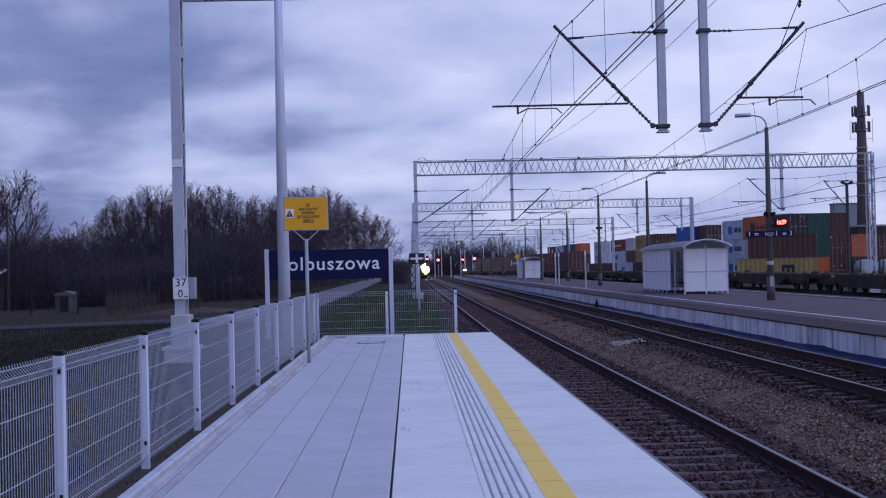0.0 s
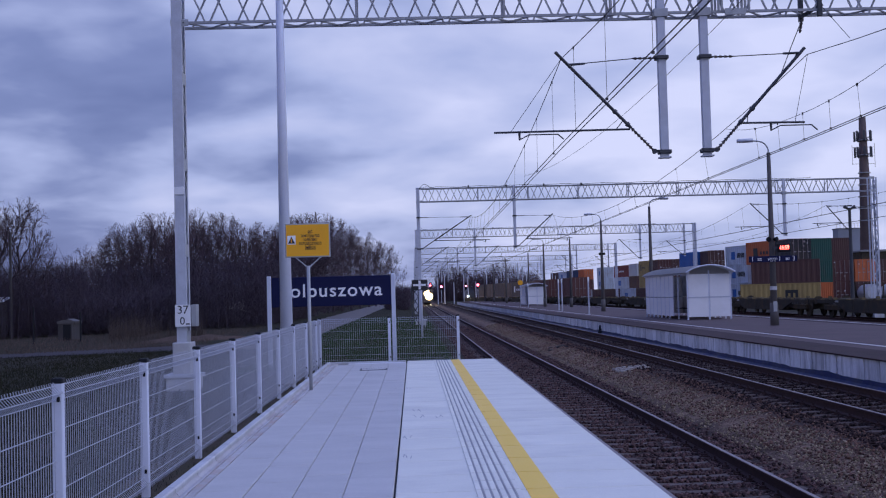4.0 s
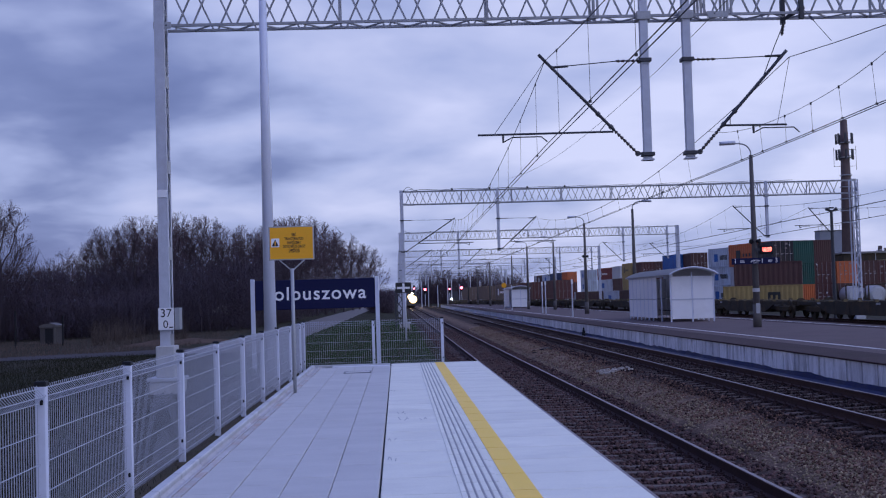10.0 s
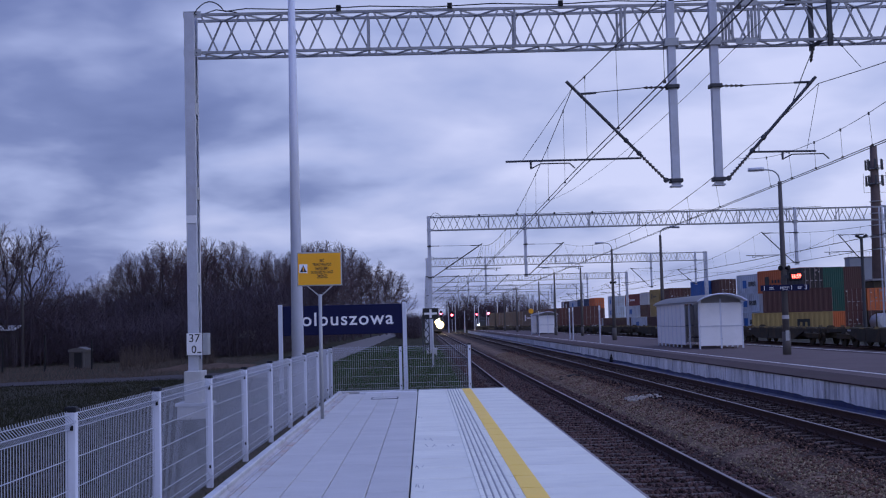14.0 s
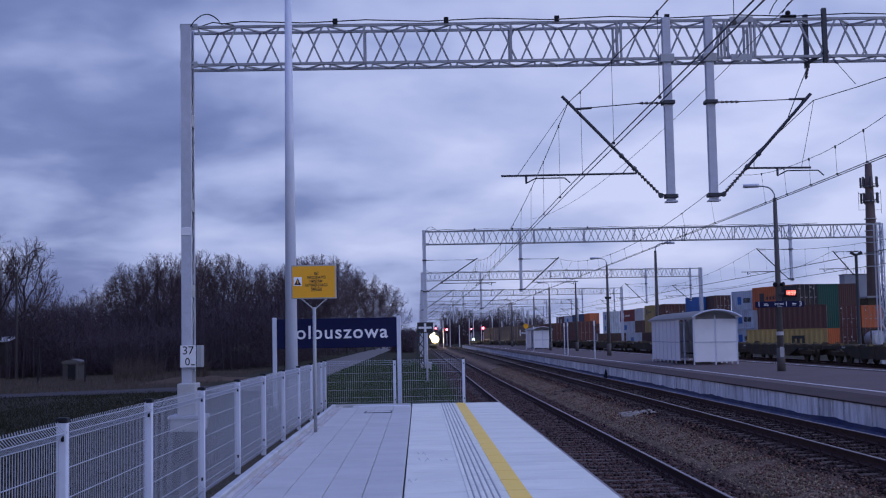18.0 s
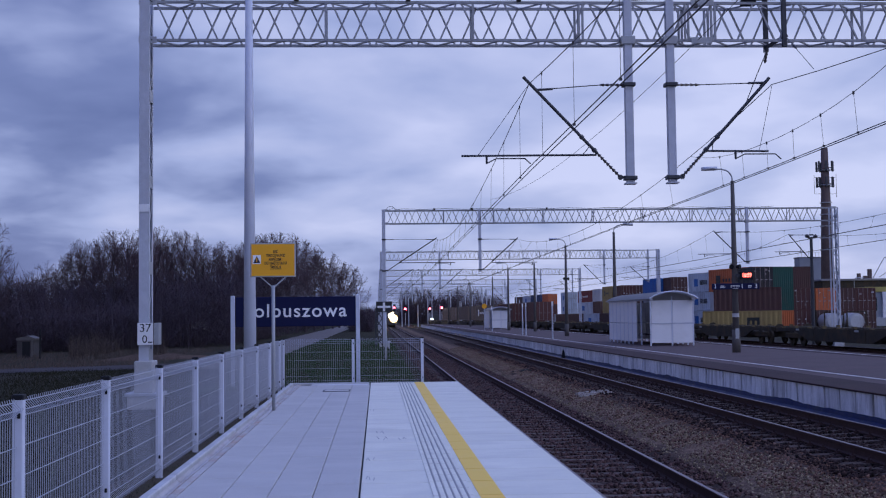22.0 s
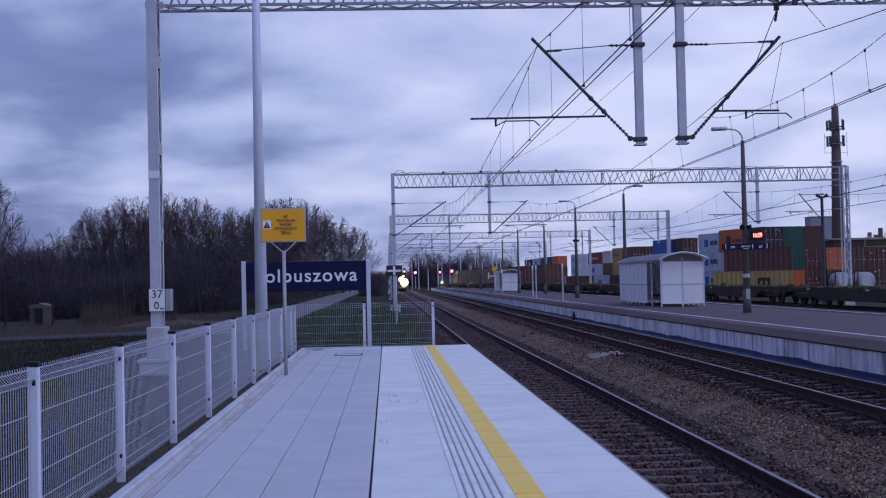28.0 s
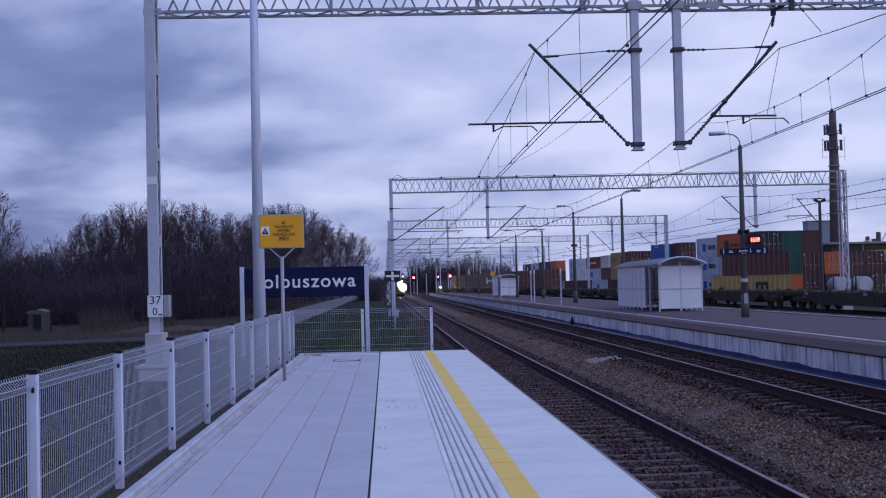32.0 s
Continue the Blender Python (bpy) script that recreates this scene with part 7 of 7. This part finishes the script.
def scatter(name, count, px, dist, h, lean, r, mat, label, category, seed):
    g = np.random.default_rng(seed)
    d = g.uniform(*dist, count)
    x = g.uniform(*px, count) * d
    keep = np.array([noise.noise((a * 0.25, b * 0.12, seed + 3.0)) + g.normal(0, 0.12) > -0.02 for a, b in zip(x, d)])     # in clumps
    x, d = x[keep], d[keep]
    count = len(x)
    z = np.array([ground_z(a, b) for a, b in zip(x, d)]) - 0.05
    hh = g.uniform(*h, count) * (0.65 + 0.5 * np.array([noise.noise((a * 0.12, b * 0.05, seed)) * 0.5 + 0.5 for a, b in zip(x, d)]))
    base = np.stack([x, d, z], -1)
    tip = base + np.stack([g.normal(0, lean, count) * hh, g.normal(0, lean, count) * hh, hh], -1)
    return prisms(name, base, tip, g.uniform(*r, count), mat, label, category)


def brush(name, count, px, dist, top, length, r, mat, label, seed, low=0.0, right=None):
    """Tangled twigs of leafless shrubs, filling a belt up to an uneven top."""
    g = np.random.default_rng(seed)
    d = g.uniform(*dist, count)
    x = g.uniform(*px, count) * d
    if right is not None:
        keep = x < right
        x, d = x[keep], d[keep]
        count = len(x)
    tops = top[0] + (top[1] - top[0]) * np.clip(np.array([0.5 + 0.9 * noise.noise((a * 0.09, b * 0.03, seed)) + 0.35 * noise.noise((a * 0.4, b * 0.1, seed + 5)) for a, b in zip(x, d)]), 0, 1)
    z0 = np.array([ground_z(a, b) for a, b in zip(x, d)]) + low
    base = np.stack([x, d, z0 + tops * g.uniform(0, 0.9, count) ** 1.25], -1)
    dr = np.stack([g.normal(0, 0.8, count), g.normal(0, 0.8, count), g.normal(0.5, 0.5, count)], -1)
    tip = base + dr * g.uniform(*length, count)[:, None]
    return prisms(name, base, tip, g.uniform(*r, count), mat, label, "shrubs")


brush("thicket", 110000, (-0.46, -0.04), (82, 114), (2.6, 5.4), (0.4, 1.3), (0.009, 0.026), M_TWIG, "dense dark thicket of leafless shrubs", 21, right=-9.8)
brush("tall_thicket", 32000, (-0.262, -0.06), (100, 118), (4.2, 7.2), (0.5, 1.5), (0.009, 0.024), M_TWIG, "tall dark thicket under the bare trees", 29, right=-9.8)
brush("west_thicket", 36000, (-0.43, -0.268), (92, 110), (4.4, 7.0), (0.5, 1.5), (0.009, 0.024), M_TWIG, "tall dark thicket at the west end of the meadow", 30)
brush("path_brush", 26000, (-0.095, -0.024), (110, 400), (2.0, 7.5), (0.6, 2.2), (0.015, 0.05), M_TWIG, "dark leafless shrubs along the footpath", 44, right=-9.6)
brush("far_wood", 16000, (0.020, 0.105), (430, 470), (6.0, 10.5), (1.0, 3.2), (0.04, 0.11), M_CROWN, "far bare wood behind the station", 41)
brush("horizon_wood", 9000, (-0.03, 0.036), (520, 560), (3.0, 8.0), (1.2, 3.0), (0.05, 0.14), M_TWIG, "low dark wood on the horizon", 42)
brush("bank_brush", 9000, (-0.0225, -0.004), (150, 190), (1.2, 3.4), (0.4, 1.2), (0.012, 0.035), M_TWIG, "dark brush beside the line", 43)
scatter("reeds", 2600, (-0.250, -0.172), (60, 80), (0.5, 1.9), 0.11, (0.005, 0.012), M_DRYGRASS, "pale dry reeds before the thicket", "reeds", 22)
scatter("saplings", 420, (-0.42, -0.10), (80, 90), (2.6, 5.6), 0.05, (0.02, 0.04), M_BARK, "thin upright stems of young trees before the thicket", "saplings", 27)
# a low bank of dug earth by the path
s = Shape()
v, nx, ny = [], 14, 8
for j in range(ny + 1):
    for i in range(nx + 1):
        x, y = -13.5 + 5.4 * i / nx, 56 + 5 * j / ny
        e = math.sin(math.pi * i / nx) * math.sin(math.pi * j / ny)
        v.append((x, y, ground_z(x, y) - 0.05 + 0.36 * e ** 0.7 * (0.75 + 0.5 * noise.noise((x * 0.9, y * 0.9, 7)))))
s.add(v, [(j * (nx + 1) + i, j * (nx + 1) + i + 1, (j + 1) * (nx + 1) + i + 1, (j + 1) * (nx + 1) + i) for j in range(ny) for i in range(nx)])
M_EARTH = material("dug_earth", (0.10, 0.066, 0.046), 0.95, vary=0.4, scale=1.5, fine=12, bump=0.8, bump_dist=0.05, spec=0.1)
solid("earth_bank", s, M_EARTH, "low bank of dug brown earth beside the path", "earth bank", "structure", smooth=True)


def tufts(name, count, xr, yr, h, mat, label, seed, r=(0.004, 0.009)):
    g = np.random.default_rng(seed)
    x, y = g.uniform(*xr, count), yr[0] + (yr[1] - yr[0]) * g.uniform(0, 1, count) ** 1.4
    z = np.array([ground_z(a, b) for a, b in zip(x, y)]) - 0.01
    hh = g.uniform(*h, count)
    base = np.stack([x, y, z], -1)
    tip = base + np.stack([g.normal(0, 0.4, count) * hh, g.normal(0, 0.4, count) * hh, hh], -1)
    return prisms(name, base, tip, g.uniform(*r, count), mat, label, "grass")


tufts("grass", 30000, (-4.4, 1.3), (29.5, 95), (0.08, 0.22), M_BANKGRASS, "short green grass on the bank beyond the platform", 31, (0.006, 0.016))
tufts("rough_grass", 16000, (-12, -4.2), (12, 46), (0.03, 0.13), M_GRASS, "rough dull grass behind the fence", 36, (0.006, 0.014))
tufts("verge_grass", 9000, (-4.4, -2.1), (5, 29), (0.03, 0.09), M_GRASS, "thin grass along the fence", 32)
tufts("dry_grass", 9000, (-4.0, 1.6), (30, 80), (0.08, 0.26), M_DRYGRASS, "dry grass stalks in the bank", 33, (0.004, 0.01))
tufts("dry_meadow_grass", 13000, (-34, -9), (49.2, 78), (0.06, 0.30), M_DRYGRASS, "tan dry grass along the road", 35, (0.006, 0.014))
tufts("meadow_grass", 24000, (-30, -8.2), (24, 46.3), (0.03, 0.12), M_GRASS, "rough meadow grass", 34, (0.006, 0.016))

# ---- shed, posts and a house beyond the meadow ----
sd = thing("shed", "small weathered wooden shed with a pale roof", "shed", at=pose(-19.8, 70, ground_z(-19.8, 70) - 0.05))
part("wall", Shape().box((-0.52, -0.4, 0), (0.40, 0.9, 1.08), 0.01), M_SHED, sd)
part("door", Shape().box((-0.22, -0.43, 0.03), (0.20, -0.4, 0.95), 0.008), M_BLACK, sd)
prof = [(-0.56, 1.02)] + [(-0.56 + 1.02 * i / 8, 1.08 + 0.16 * math.sin(math.pi * (0.12 + 0.8 * i / 8))) for i in range(9)] + [(0.46, 1.02)]
part("roof", Shape().sweep(prof, -0.46, 1.0), M_POLEGREY, sd, "grey curved roof")
part("side_board", Shape().box((0.26, -0.44, 0.1), (0.38, -0.4, 1.05), 0.008), M_POLEGREY, sd, "pale side board")
part("roof_sheet", Shape().beam((0.02, 0.25, 1.28), (0.5, 0.25, 1.12), 1.4, 0.02), M_POLEGREY, sd, "pale tin sheet on the roof")
for x, y, h in ((-22.86, 66, 1.95), (-20.57, 66, 2.0), (-18.05, 66, 1.6)):
    th = thing("wooden_post", "old dark wooden post in the meadow", "post", at=pose(x, y, ground_z(x, y)))
    part("shaft", Shape().tube((0, 0, -0.2), (0, 0, h), 0.055, 0.045, 8), M_BLACK, th)
lw = thing("low_shed", "low dark garden shed with a pale tin roof", "shed", at=pose(-31.2, 85.6, ground_z(-31.2, 85.6)))
part("wall", Shape().box((-2.3, 0, -0.1), (2.2, 1.6, 2.55), 0.01), M_SHED, lw)
for k in range(9):
    xa = -2.45 + 0.55 * k
    part("roof_sheet", Shape().add([(xa, -0.2, 2.58), (xa + 0.54, -0.2, 2.60), (xa + 0.54, 1.8, 2.95), (xa, 1.8, 2.93), (xa, -0.2, 2.61), (xa + 0.54, -0.2, 2.63), (xa + 0.54, 1.8, 2.98), (xa, 1.8, 2.96)],
                                   [(3, 2, 1, 0), (4, 5, 6, 7), (0, 1, 5, 4), (1, 2, 6, 5), (2, 3, 7, 6), (3, 0, 4, 7)]), M_SHELTER, lw, "pale tin roof sheet")
up = thing("utility_pole", "dark wooden utility pole among the trees", "pole", at=pose(-27.2, 82.5, ground_z(-27.2, 82.5)))
part("shaft", Shape().tube((0, 0, -0.2), (0, 0, 7.2), 0.11, 0.08, 8), M_SHED, up)
# pale cut branches in the thicket
g = np.random.default_rng(61)
nb = 46
base = np.stack([g.uniform(-11.9, -10.9, nb), g.uniform(78, 79, nb), g.uniform(0.9, 1.4, nb)], -1)
prisms("cut_branches", base, base + np.stack([g.normal(0, 0.5, nb), g.normal(0, 0.2, nb), g.normal(0, 0.12, nb)], -1), g.uniform(0.008, 0.022, nb), M_RUBBLE, "pale cut branches lying on the shrubs", "branches")
# a crumpled scrap of dark sheeting against the island's wall
em = thing("sheeting_scrap", "crumpled scrap of dark sheeting against the island platform's wall", "sheeting", at=pose(9.36, 60.6, -0.66))
s = Shape()
pts = [Vector((0.11 * math.cos(a) * (1 - 0.75 * u) + 0.05 * noise.noise((a, u * 3, 2)), 0.22 * math.sin(a) * (1 - 0.7 * u) + 0.07 * noise.noise((a, u * 3, 5)), 0.48 * u + 0.04 * noise.noise((a * 2, u * 2, 8))))
       for u in (0, 0.3, 0.6, 1.0) for a in [2 * math.pi * k / 9 for k in range(9)]]
s.add(pts, [(j * 9 + k, j * 9 + (k + 1) % 9, j * 9 + 9 + (k + 1) % 9, j * 9 + 9 + k) for j in range(3) for k in range(9)] + [tuple(range(27, 36))])
part("sheet", s, M_BLACK, em)


# ---- what moves ----
def motions():
    # the train creeps towards the station
    walk(train, [(0.0, pose(T1, 306.0, R1)), (10.0, pose(T1, 298.0, R1)), (20.0, pose(T1, 290.0, R1)), (32.0, pose(T1, 280.0, R1))])


motions()
